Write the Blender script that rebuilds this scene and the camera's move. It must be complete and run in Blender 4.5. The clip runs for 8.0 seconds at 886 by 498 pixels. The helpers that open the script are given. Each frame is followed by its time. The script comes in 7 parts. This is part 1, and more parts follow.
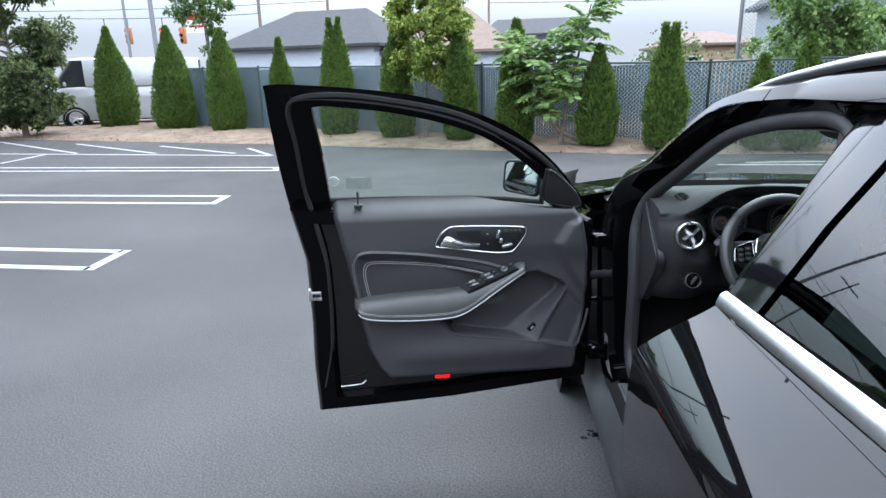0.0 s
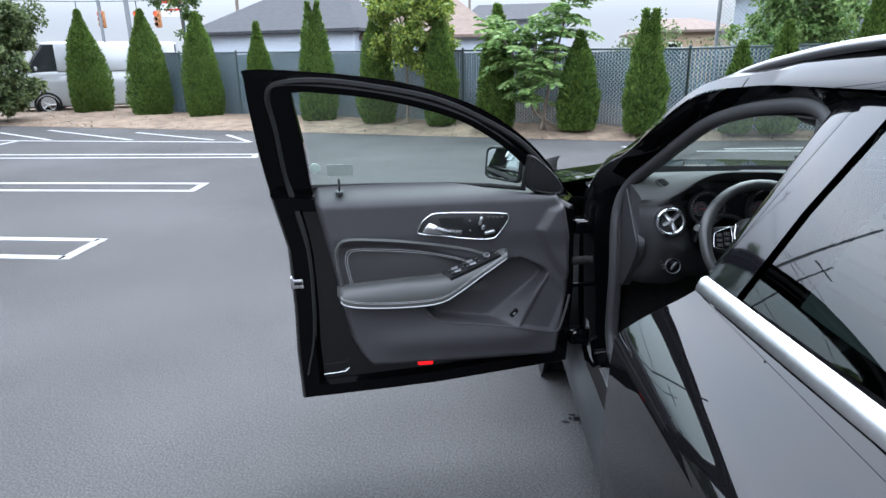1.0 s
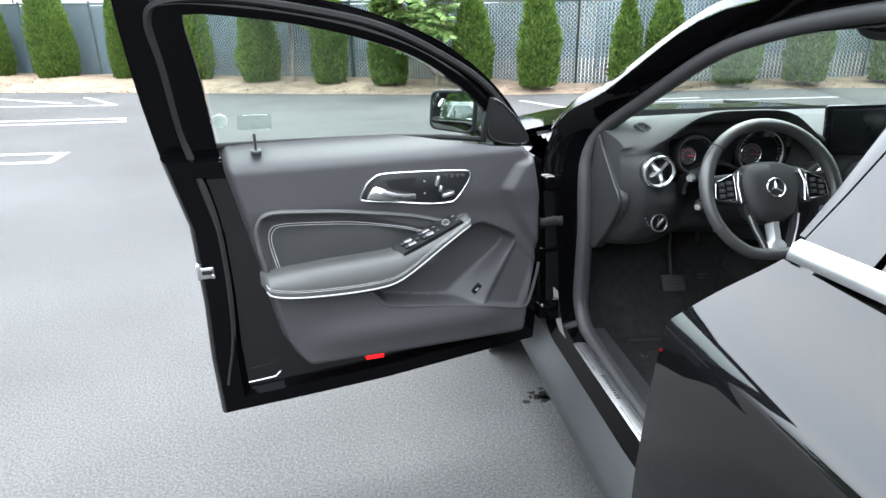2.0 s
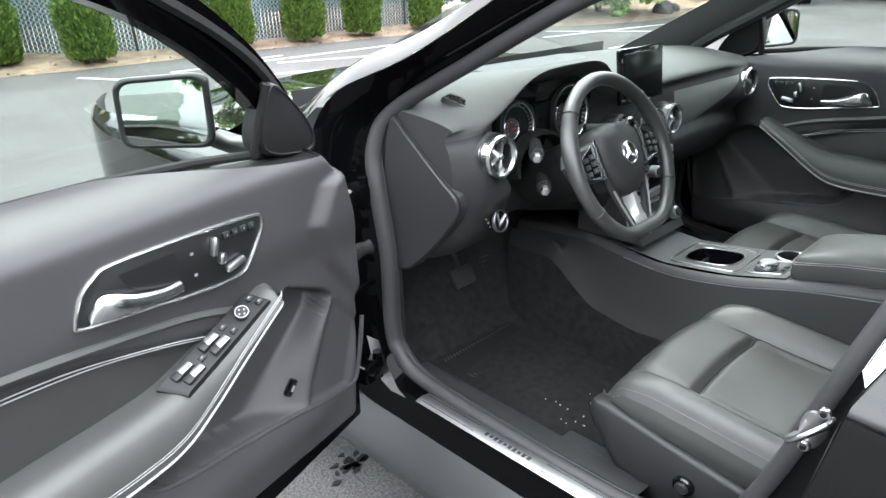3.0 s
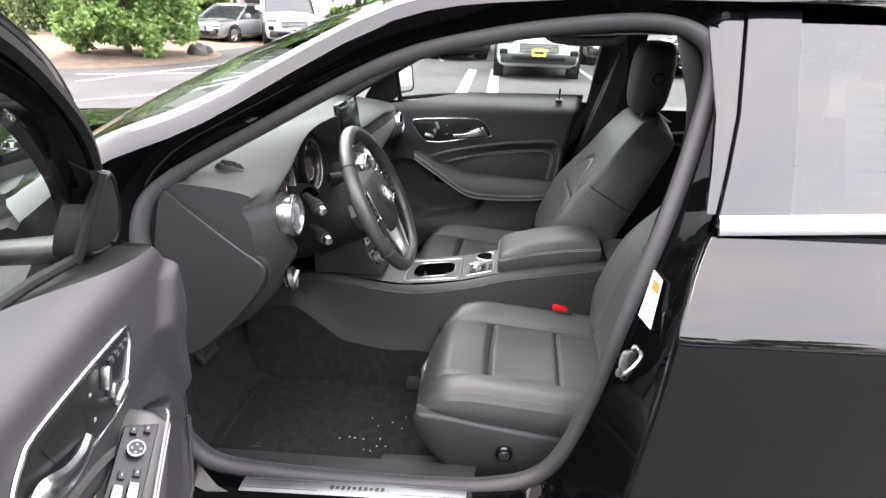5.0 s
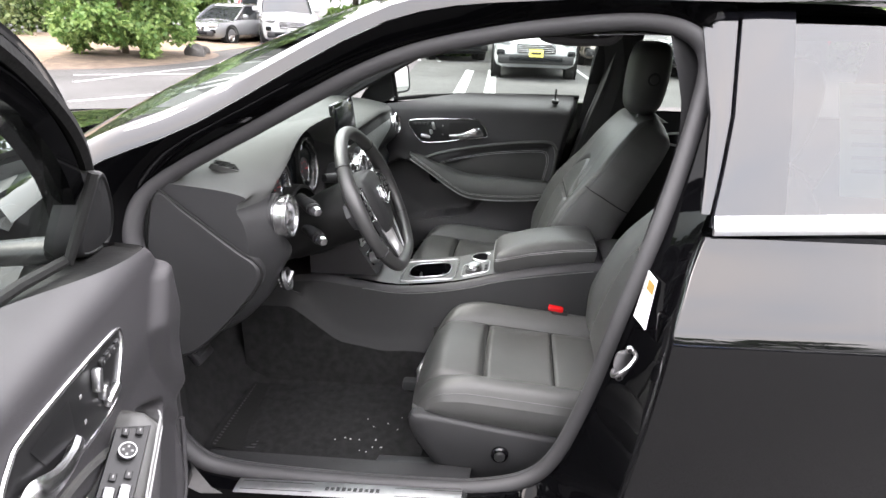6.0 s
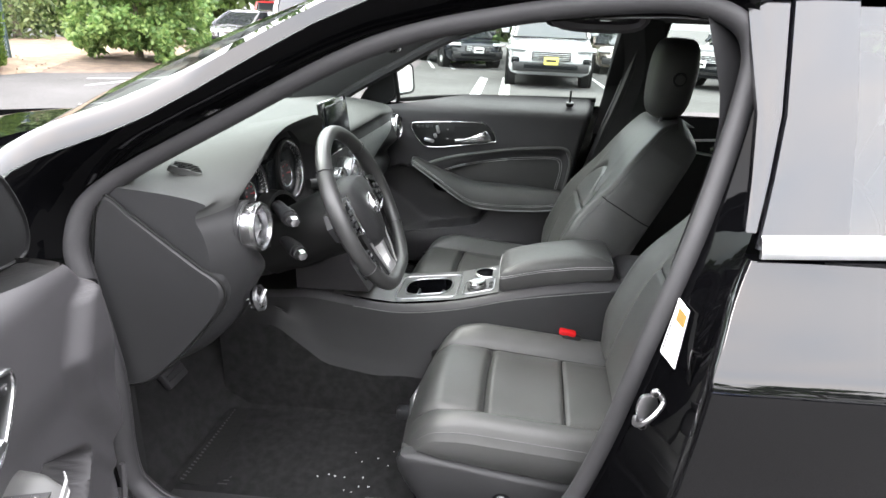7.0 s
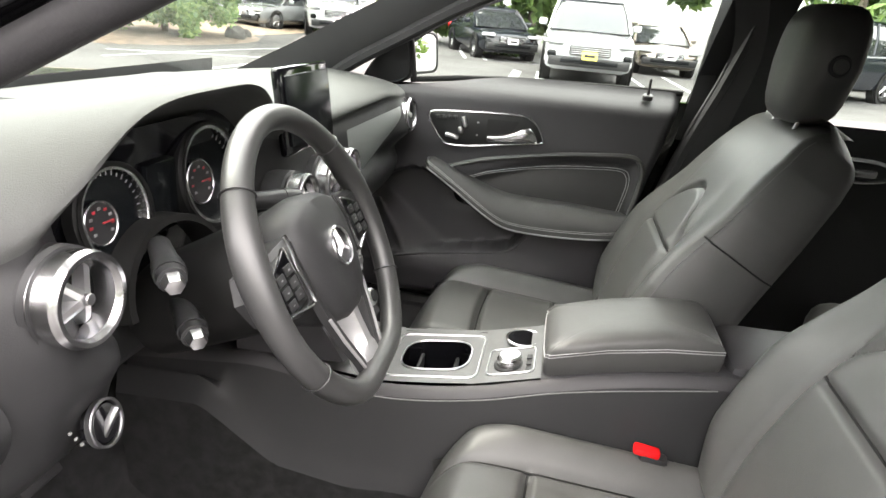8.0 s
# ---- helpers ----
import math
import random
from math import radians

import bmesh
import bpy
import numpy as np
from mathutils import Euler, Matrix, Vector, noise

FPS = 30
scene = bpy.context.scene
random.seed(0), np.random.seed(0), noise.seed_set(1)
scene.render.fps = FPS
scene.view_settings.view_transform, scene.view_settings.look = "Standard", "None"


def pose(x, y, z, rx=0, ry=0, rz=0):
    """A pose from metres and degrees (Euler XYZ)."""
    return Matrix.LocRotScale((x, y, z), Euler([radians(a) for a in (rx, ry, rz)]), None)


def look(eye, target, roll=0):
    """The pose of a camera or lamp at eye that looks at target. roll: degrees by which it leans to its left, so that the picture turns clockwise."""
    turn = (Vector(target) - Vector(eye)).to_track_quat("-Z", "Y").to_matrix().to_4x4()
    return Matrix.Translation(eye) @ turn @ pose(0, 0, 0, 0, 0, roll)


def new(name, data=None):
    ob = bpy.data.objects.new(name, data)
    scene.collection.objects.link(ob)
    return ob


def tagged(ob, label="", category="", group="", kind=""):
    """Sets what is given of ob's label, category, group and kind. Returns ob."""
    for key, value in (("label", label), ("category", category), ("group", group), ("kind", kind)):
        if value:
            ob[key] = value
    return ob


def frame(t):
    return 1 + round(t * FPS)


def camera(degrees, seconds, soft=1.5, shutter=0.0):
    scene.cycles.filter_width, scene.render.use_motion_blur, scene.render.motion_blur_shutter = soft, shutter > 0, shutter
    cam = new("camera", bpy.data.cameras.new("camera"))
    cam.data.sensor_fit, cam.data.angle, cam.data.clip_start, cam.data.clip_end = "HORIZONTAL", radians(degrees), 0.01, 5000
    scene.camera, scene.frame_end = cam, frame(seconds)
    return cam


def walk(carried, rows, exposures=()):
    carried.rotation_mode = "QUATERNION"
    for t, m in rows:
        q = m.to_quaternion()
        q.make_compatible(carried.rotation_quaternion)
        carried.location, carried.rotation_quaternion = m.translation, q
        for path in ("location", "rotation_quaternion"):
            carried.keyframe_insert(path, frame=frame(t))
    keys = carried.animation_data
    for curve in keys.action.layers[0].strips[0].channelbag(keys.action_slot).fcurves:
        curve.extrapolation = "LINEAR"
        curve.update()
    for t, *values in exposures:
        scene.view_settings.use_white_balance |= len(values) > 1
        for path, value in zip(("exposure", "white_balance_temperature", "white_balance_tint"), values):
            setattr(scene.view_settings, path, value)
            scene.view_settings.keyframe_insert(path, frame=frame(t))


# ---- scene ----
cam = camera(71.6, 8.0)
PATH = [
    (0, (-1.052, -2.033, 1.494), (-1.374, -0.132, 0.962), -1.3),
    (0.5, (-1.053, -2.033, 1.494), (-1.362, -0.132, 0.953), -1.25),
    (1, (-1.055, -2.031, 1.493), (-1.317, -0.133, 0.919), -1.1),
    (2.3, (-1.351, -1.445, 1.366), (-1.017, 0.376, 0.609), -1.3),
    (2.5, (-1.4, -1.281, 1.353), (-0.848, 0.466, 0.552), -1.4),
    (3, (-1.504, -0.872, 1.359), (-0.301, 0.49, 0.522), -1.6),
    (3.5, (-1.616, -0.599, 1.378), (0.055, 0.161, 0.585), -0.6),
    (4, (-1.747, -0.486, 1.411), (0.072, -0.121, 0.665), 1.1),
    (4.5, (-1.781, -0.479, 1.411), (0.067, -0.249, 0.681), 1.9),
    (6, (-1.777, -0.487, 1.41), (0.076, -0.28, 0.687), 2.0),
    (6.5, (-1.77, -0.482, 1.404), (0.085, -0.259, 0.691), 2.1),
    (7, (-1.598, -0.5, 1.364), (0.259, -0.251, 0.663), 2.4),
    (7.5, (-1.299, -0.54, 1.334), (0.56, -0.239, 0.659), 2.9),
    (8, (-1.015, -0.415, 1.265), (0.822, -0.105, 0.537), 5.3),
]
EXPO = [(0, 0.83, 5800, 11), (1.2, 0.89, 5800, 11), (2.3, 2.0, 6350, 8), (3.0, 2.01, 6500, 10), (3.5, 2.05, 6750, 19), (4.0, 2.04, 6850, 19), (6.0, 2.02, 6850, 18), (7, 2.12, 6750, 15), (8, 2.55, 7300, 17)]
walk(cam, [(t, look(eye, target, roll)) for t, eye, target, roll in PATH], EXPO)

# ---- world and sun: bright overcast ----
world = bpy.data.worlds.new("sky")
scene.world = world
world.use_nodes = True
wn, wl = world.node_tree.nodes, world.node_tree.links
bg = wn["Background"]
sky = wn.new("ShaderNodeTexSky")
sky.sky_type, sky.sun_disc = "NISHITA", False
sky.sun_elevation, sky.sun_rotation = radians(60), radians(20)
sky.air_density, sky.dust_density = 1.0, 4.0
# cloud cover: white layers over the sky's blue
tc = wn.new("ShaderNodeTexCoord")
mp = wn.new("ShaderNodeMapping")
mp.inputs["Scale"].default_value = (1.0, 1.0, 3.5)
ns = wn.new("ShaderNodeTexNoise")
ns.inputs["Scale"].default_value, ns.inputs["Detail"].default_value = 2.2, 5
rp = wn.new("ShaderNodeValToRGB")
rp.color_ramp.elements[0].position, rp.color_ramp.elements[0].color = 0.3, (0.78, 0.86, 0.95, 1)
rp.color_ramp.elements[1].position, rp.color_ramp.elements[1].color = 0.7, (1.0, 1.0, 1.0, 1)
sep = wn.new("ShaderNodeSeparateXYZ")
grad = wn.new("ShaderNodeMapRange")
grad.interpolation_type = "SMOOTHSTEP"
grad.inputs["From Min"].default_value, grad.inputs["From Max"].default_value = 0.05, 0.4
grad.inputs["To Min"].default_value, grad.inputs["To Max"].default_value = 4.0, 26.0
sc = wn.new("ShaderNodeVectorMath")
sc.operation = "SCALE"
mx = wn.new("ShaderNodeMix")
mx.data_type = "RGBA"
mx.inputs[0].default_value = 0.88
wl.new(tc.outputs["Generated"], mp.inputs["Vector"])
wl.new(tc.outputs["Generated"], sep.inputs["Vector"])
wl.new(sep.outputs["Z"], grad.inputs["Value"])
wl.new(mp.outputs["Vector"], ns.inputs["Vector"])
wl.new(ns.outputs["Fac"], rp.inputs["Fac"])
wl.new(rp.outputs["Color"], sc.inputs[0])
wl.new(grad.outputs["Result"], sc.inputs["Scale"])
wl.new(sky.outputs["Color"], mx.inputs[6])
wl.new(sc.outputs["Vector"], mx.inputs[7])
wl.new(mx.outputs[2], bg.inputs["Color"])
bg.inputs["Strength"].default_value = 0.12
sun = new("sun", bpy.data.lights.new("sun", "SUN"))
sun.data.energy, sun.data.angle, sun.data.color = 1.5, radians(30), (1, 0.97, 0.93)
sun.matrix_world = look((5, 14, 26), (0, 0, 0))

# ---- materials ----
def mat(name, color, rough=0.6, metal=0.0, var=0.15, scale=8.0, bump=0.0, bscale=60.0, coat=0.0, spec=0.5, color2=None, detail=4, stretch=(1, 1, 1), island=0.0, objrand=0.0, coatr=0.02):
    """A surface with two scales of colour variation and fine relief."""
    m = bpy.data.materials.new(name)
    m.use_nodes = True
    n, l = m.node_tree.nodes, m.node_tree.links
    b = n["Principled BSDF"]
    b.inputs["Roughness"].default_value, b.inputs["Metallic"].default_value = rough, metal
    b.inputs["Coat Weight"].default_value, b.inputs["Specular IOR Level"].default_value = coat, spec
    b.inputs["Coat Roughness"].default_value = coatr
    c2 = color2 or [c * (1 - var) for c in color]
    t = n.new("ShaderNodeTexCoord")
    mpn = n.new("ShaderNodeMapping")
    mpn.inputs["Scale"].default_value = stretch
    l.new(t.outputs["Object"], mpn.inputs["Vector"])
    a = n.new("ShaderNodeTexNoise")
    a.inputs["Scale"].default_value, a.inputs["Detail"].default_value = scale, detail
    l.new(mpn.outputs["Vector"], a.inputs["Vector"])
    r = n.new("ShaderNodeValToRGB")
    r.color_ramp.elements[0].position, r.color_ramp.elements[1].position = 0.32, 0.68
    r.color_ramp.elements[0].color, r.color_ramp.elements[1].color = (*c2[:3], 1), (*color[:3], 1)
    fine = n.new("ShaderNodeTexNoise")
    fine.inputs["Scale"].default_value, fine.inputs["Detail"].default_value = bscale, 3
    l.new(mpn.outputs["Vector"], fine.inputs["Vector"])
    mixf = n.new("ShaderNodeMath")
    mixf.operation = "MULTIPLY_ADD"
    mixf.inputs[1].default_value, mixf.inputs[2].default_value = 0.35, -0.17
    l.new(fine.outputs["Fac"], mixf.inputs[0])
    add = n.new("ShaderNodeMath")
    l.new(a.outputs["Fac"], add.inputs[0])
    l.new(mixf.outputs[0], add.inputs[1])
    fac = add.outputs[0]
    if island or objrand:
        src = n.new("ShaderNodeNewGeometry").outputs["Random Per Island"] if island else n.new("ShaderNodeObjectInfo").outputs["Random"]
        ma = n.new("ShaderNodeMath")
        ma.operation = "MULTIPLY_ADD"
        ma.inputs[1].default_value, ma.inputs[2].default_value = island or objrand, -(island or objrand) / 2
        l.new(src, ma.inputs[0])
        ad = n.new("ShaderNodeMath")
        l.new(fac, ad.inputs[0])
        l.new(ma.outputs[0], ad.inputs[1])
        fac = ad.outputs[0]
    l.new(fac, r.inputs["Fac"])
    l.new(r.outputs["Color"], b.inputs["Base Color"])
    if bump:
        bp = n.new("ShaderNodeBump")
        bp.inputs["Strength"].default_value, bp.inputs["Distance"].default_value = bump, 0.004
        l.new(fine.outputs["Fac"], bp.inputs["Height"])
        l.new(bp.outputs["Normal"], b.inputs["Normal"])
    return m


def glass(name, color, rough=0.0, alpha=0.12, thin=True):
    """A pane: mostly clear, with real reflections on top."""
    m = bpy.data.materials.new(name)
    m.use_nodes = True
    n, l = m.node_tree.nodes, m.node_tree.links
    out = n["Material Output"]
    n.remove(n["Principled BSDF"])
    tr = n.new("ShaderNodeBsdfTransparent")
    tr.inputs["Color"].default_value = (*color, 1)
    gl = n.new("ShaderNodeBsdfGlossy")
    gl.inputs["Roughness"].default_value = rough
    lw = n.new("ShaderNodeLayerWeight")
    lw.inputs["Blend"].default_value = 0.5
    pw = n.new("ShaderNodeMath")
    pw.operation = "POWER"
    pw.inputs[1].default_value = 4.2
    sc2 = n.new("ShaderNodeMath")
    sc2.operation = "MULTIPLY_ADD"
    sc2.inputs[1].default_value, sc2.inputs[2].default_value = 0.9, 0.075
    l.new(lw.outputs["Facing"], pw.inputs[0])
    l.new(pw.outputs[0], sc2.inputs[0])
    mixs = n.new("ShaderNodeMixShader")
    l.new(sc2.outputs[0], mixs.inputs["Fac"])
    l.new(tr.outputs["BSDF"], mixs.inputs[1])
    l.new(gl.outputs["BSDF"], mixs.inputs[2])
    l.new(mixs.outputs["Shader"], out.inputs["Surface"])
    return m


def glow(name, color, strength):
    m = mat(name, color, 0.4)
    b = m.node_tree.nodes["Principled BSDF"]
    b.inputs["Emission Color"].default_value, b.inputs["Emission Strength"].default_value = (*color, 1), strength
    return m


PAINT = mat("black_paint", (0.0035, 0.0035, 0.004), 0.015, 0.0, 0.1, 3, spec=0.48)
CLAD = mat("grey_cladding", (0.03, 0.031, 0.033), 0.55, bump=0.15, bscale=700)
SOFT = mat("soft_plastic", (0.037, 0.0355, 0.038), 0.5, var=0.1, bump=0.12, bscale=900, spec=0.35)
# black of the shrouds; also stands in for shade in the seat creases
SHROUD_SHADE = mat("shroud_and_shade_black", (0.006, 0.006, 0.006), 0.6, spec=0.25)
CARGLASS = mat("car_glass", (0.02, 0.022, 0.024), 0.05, 0.0, 0.1, 2, spec=0.6)
RAIL = mat("anodised_rail", (0.3, 0.3, 0.31), 0.38, 1.0, 0.08, 40)
KNEE = mat("knee_plastic", (0.022, 0.022, 0.023), 0.5, spec=0.3, var=0.1, bump=0.12, bscale=900)
INSERT = mat("insert_leather", (0.027, 0.027, 0.027), 0.42, var=0.12, scale=14, bump=0.06, bscale=700)
JAMB = mat("jamb_paint", (0.0015, 0.0015, 0.0018), 0.04, 0.0, 0.1, 3, spec=0.09)
RECESS = mat("recess_plastic", (0.011, 0.011, 0.0115), 0.35, spec=0.3)
HARD = mat("hard_plastic", (0.022, 0.022, 0.023), 0.42, spec=0.3, bump=0.1, bscale=900)
DASHT = mat("dash_top", (0.056, 0.0575, 0.056), 0.68, var=0.14, bump=0.25, bscale=700, spec=0.2)
LEATHER = mat("black_leather", (0.054, 0.054, 0.0525), 0.47, var=0.14, scale=14, bump=0.09, bscale=650, spec=0.5)
RIML = mat("rim_leather", (0.028, 0.028, 0.028), 0.42, var=0.12, scale=14, bump=0.05, bscale=800, spec=0.7)
SILVER = mat("silver_paint", (0.34, 0.34, 0.34), 0.4, 0.55, 0.05, 40)
CARPET = mat("carpet", (0.033, 0.033, 0.0335), 1.0, spec=0.05, var=0.35, scale=40, bump=0.9, bscale=900)
RUBBER = mat("rubber", (0.03, 0.029, 0.031), 0.6, bump=0.1, bscale=300)
TYRE = mat("tyre_rubber", (0.016, 0.016, 0.016), 0.8, spec=0.15, bump=0.3, bscale=120)
CHROME = mat("chrome", (0.56, 0.56, 0.57), 0.26, 1.0, 0.06, 20)
SATIN = mat("satin_aluminium", (0.62, 0.62, 0.63), 0.3, 1.0, 0.08, 60)
STEEL = mat("striker_steel", (0.65, 0.63, 0.65), 0.28, 1.0, 0.2, 40)
PIANO = mat("gloss_black", (0.004, 0.004, 0.005), 0.06, 0, 0.1, spec=0.62)
THREAD = mat("grey_thread", (0.3, 0.3, 0.3), 0.8)
RED = mat("red_lens", (0.6, 0.01, 0.012), 0.2, coat=0.6)
REDLAMP = glow("red_door_lamp", (0.9, 0.004, 0.006), 0.35)
SCREEN = mat("screen_glass", (0.006, 0.007, 0.008), 0.2, spec=0.2)
WHITE = mat("white_print", (0.75, 0.75, 0.74), 0.5)
MARK = mat("dim_print", (0.2, 0.2, 0.2), 0.6)
AMBER = mat("label_gold", (0.2, 0.12, 0.02), 0.5)
GLASS = glass("clear_glass", (0.81, 0.9, 0.85))
TINT = glass("privacy_glass", (0.1, 0.12, 0.12))
MIRROR = mat("mirror_glass", (0.85, 0.87, 0.87), 0.01, 1.0, 0.0)
HEADL = mat("headliner", (0.05, 0.05, 0.05), 0.9, bump=0.3, bscale=800)
FABRIC = mat("pillar_trim", (0.06, 0.06, 0.062), 0.8, bump=0.3, bscale=800)
def asphalt():
    """Sealed asphalt: coarse stone speckle, broad worn patches, a rough face."""
    m = mat("asphalt", (0.072, 0.074, 0.079), 0.95, scale=0.5, spec=0.06)
    n, l = m.node_tree.nodes, m.node_tree.links
    b = n["Principled BSDF"]
    tcn = n.new("ShaderNodeTexCoord")
    sp = n.new("ShaderNodeTexNoise")
    sp.inputs["Scale"].default_value, sp.inputs["Detail"].default_value, sp.inputs["Roughness"].default_value = 115, 7, 0.85
    vo = n.new("ShaderNodeTexVoronoi")
    vo.inputs["Scale"].default_value = 130
    big = n.new("ShaderNodeTexNoise")
    big.inputs["Scale"].default_value, big.inputs["Detail"].default_value = 0.45, 6
    for q in (sp, vo, big):
        l.new(tcn.outputs["Object"], q.inputs["Vector"])
    r1 = n.new("ShaderNodeValToRGB")
    r1.color_ramp.elements[0].position, r1.color_ramp.elements[1].position = 0.41, 0.62
    r1.color_ramp.elements[0].color, r1.color_ramp.elements[1].color = (0.044, 0.0434, 0.043, 1), (0.112, 0.1104, 0.109, 1)
    r2 = n.new("ShaderNodeValToRGB")
    r2.color_ramp.elements[0].position, r2.color_ramp.elements[1].position = 0.33, 0.7
    r2.color_ramp.elements[0].color, r2.color_ramp.elements[1].color = (0.78, 0.78, 0.78, 1), (1.12, 1.12, 1.12, 1)
    mu = n.new("ShaderNodeMix")
    mu.data_type, mu.blend_type = "RGBA", "MULTIPLY"
    mu.inputs[0].default_value = 1.0
    l.new(sp.outputs["Fac"], r1.inputs["Fac"])
    l.new(big.outputs["Fac"], r2.inputs["Fac"])
    l.new(r1.outputs["Color"], mu.inputs[6])
    l.new(r2.outputs["Color"], mu.inputs[7])
    l.new(mu.outputs[2], b.inputs["Base Color"])
    bp = n.new("ShaderNodeBump")
    bp.inputs["Strength"].default_value, bp.inputs["Distance"].default_value = 0.45, 0.005
    l.new(vo.outputs["Distance"], bp.inputs["Height"])
    l.new(bp.outputs["Normal"], b.inputs["Normal"])
    return m


ASPHALT = asphalt()
LINE = mat("line_paint", (0.3, 0.305, 0.305), 0.7, var=0.2, scale=3, bscale=60)
MULCH = mat("mulch", (0.22, 0.16, 0.11), 0.95, var=0.5, scale=3, bump=1.0, bscale=40)
CHIP = mat("mulch_chips", (0.27, 0.2, 0.14), 0.9, island=0.9, color2=(0.11, 0.075, 0.045))
ROCK = mat("dark_rock", (0.07, 0.066, 0.062), 0.9, var=0.4, scale=6, bump=0.8, bscale=30)
MULCHD = mat("dark_mulch", (0.12, 0.085, 0.06), 0.95, var=0.5, scale=4, bump=1.0, bscale=40)
CONCRETE = mat("concrete", (0.3, 0.265, 0.22), 0.9, var=0.2, scale=4, bump=0.5, bscale=50)
SLAT = mat("privacy_slat", (0.034, 0.078, 0.1), 0.5, var=0.35, scale=2, island=0.5)
WIRE = mat("galvanised_wire", (0.38, 0.43, 0.45), 0.5, 0.3)
POST = mat("green_post", (0.035, 0.06, 0.06), 0.45)
CEDAR = mat("cedar_foliage", (0.12, 0.185, 0.03), 0.7, island=0.8, color2=(0.05, 0.1, 0.015))
LEAF = mat("green_leaf", (0.13, 0.21, 0.055), 0.55, island=0.8, color2=(0.05, 0.1, 0.025))
LEAFD = mat("dull_leaf", (0.15, 0.19, 0.07), 0.6, island=0.9, color2=(0.06, 0.09, 0.035))
LEAFY = mat("yellow_leaf", (0.27, 0.32, 0.05), 0.55, island=0.9, color2=(0.08, 0.14, 0.02))
LEAFL = mat("light_leaf", (0.24, 0.34, 0.11), 0.5, island=0.8, color2=(0.1, 0.19, 0.05))
for leafm in (CEDAR, LEAF, LEAFD, LEAFY, LEAFL):
    # light passes through thin leaves
    ln, ll = leafm.node_tree.nodes, leafm.node_tree.links
    lb = ln["Principled BSDF"]
    lt = ln.new("ShaderNodeBsdfTranslucent")
    lm = ln.new("ShaderNodeMixShader")
    lm.inputs["Fac"].default_value = 0.4
    ll.new(lb.inputs["Base Color"].links[0].from_socket, lt.inputs["Color"])
    ll.new(lb.outputs["BSDF"], lm.inputs[1])
    ll.new(lt.outputs["BSDF"], lm.inputs[2])
    ll.new(lm.outputs["Shader"], ln["Material Output"].inputs["Surface"])
BARK = mat("bark", (0.17, 0.14, 0.11), 0.9, var=0.4, scale=10, bump=0.8, bscale=40)
SHINGLE = mat("grey_shingle", (0.038, 0.04, 0.045), 0.9, var=0.3, scale=3, bump=0.6, bscale=20)
SHINGLEB = mat("brown_shingle", (0.17, 0.125, 0.1), 0.9, var=0.25, scale=3, bump=0.6, bscale=20)
SIDING = mat("white_siding", (0.42, 0.45, 0.5), 0.6, var=0.08)
TAN = mat("tan_siding", (0.35, 0.25, 0.16), 0.7)
BLUEW = mat("blue_panel", (0.27, 0.31, 0.35), 0.6)
POLE = mat("grey_pole", (0.2, 0.21, 0.22), 0.5, 0.4)
WOODPOLE = mat("weathered_pole", (0.2, 0.16, 0.13), 0.9, var=0.3, bump=0.5)
CARWHITE = mat("white_car_paint", (0.4, 0.41, 0.42), 0.2, 0, 0.04, coat=1.0)
CARSILVER = mat("silver_car_paint", (0.3, 0.31, 0.32), 0.25, 0.6, 0.05, coat=1.0)
CARDARK = mat("dark_car_paint", (0.01, 0.012, 0.016), 0.12, 0, 0.1, spec=0.4)
CARTAN = mat("bronze_car_paint", (0.22, 0.19, 0.16), 0.25, 0.5, 0.1, coat=1.0)
CARRED = mat("red_car_paint", (0.35, 0.03, 0.03), 0.25, 0, 0.1, coat=1.0)
CARBLUE = mat("blue_car_paint", (0.05, 0.12, 0.35), 0.25, 0, 0.1, coat=1.0)
LAMPW = mat("headlight_lens", (0.6, 0.62, 0.64), 0.08, 0.3, coat=1.0)
YELLOW = mat("yellow_plate", (0.85, 0.75, 0.15), 0.5)
SIGRED = glow("signal_red", (1.0, 0.06, 0.02), 1.5)
SIGYEL = mat("signal_housing", (0.36, 0.15, 0.05), 0.5)


# ---- mesh helpers ----
def cr(pts, n=8, closed=False):
    """A smooth curve through the points."""
    P = [Vector(p) for p in pts]
    m = len(P)
    out = []
    for i in range(m if closed else m - 1):
        p1, p2 = P[i], P[(i + 1) % m]
        p0 = P[i - 1] if closed or i else p1 * 2 - p2
        p3 = P[(i + 2) % m] if closed or i + 2 < m else p2 * 2 - p1
        for k in range(n):
            t = k / n
            out.append(0.5 * (2 * p1 + (p2 - p0) * t + (2 * p0 - 5 * p1 + 4 * p2 - p3) * t * t + (3 * p1 - p0 - 3 * p2 + p3) * t ** 3))
    if not closed:
        out.append(P[-1].copy())
    return out


def rounded(poly, r, n=4):
    """A 2D outline with rounded corners."""
    out = []
    P = [Vector(p) for p in poly]
    rr = r if isinstance(r, (list, tuple)) else [r] * len(P)
    for i, p in enumerate(P):
        a, b = P[i - 1] - p, P[(i + 1) % len(P)] - p
        d = min(rr[i], a.length * 0.45, b.length * 0.45)
        s, e = p + a.normalized() * d, p + b.normalized() * d
        for k in range(n + 1):
            t = k / n
            out.append(s * (1 - t) ** 2 + p * 2 * t * (1 - t) + e * t * t)
    return out


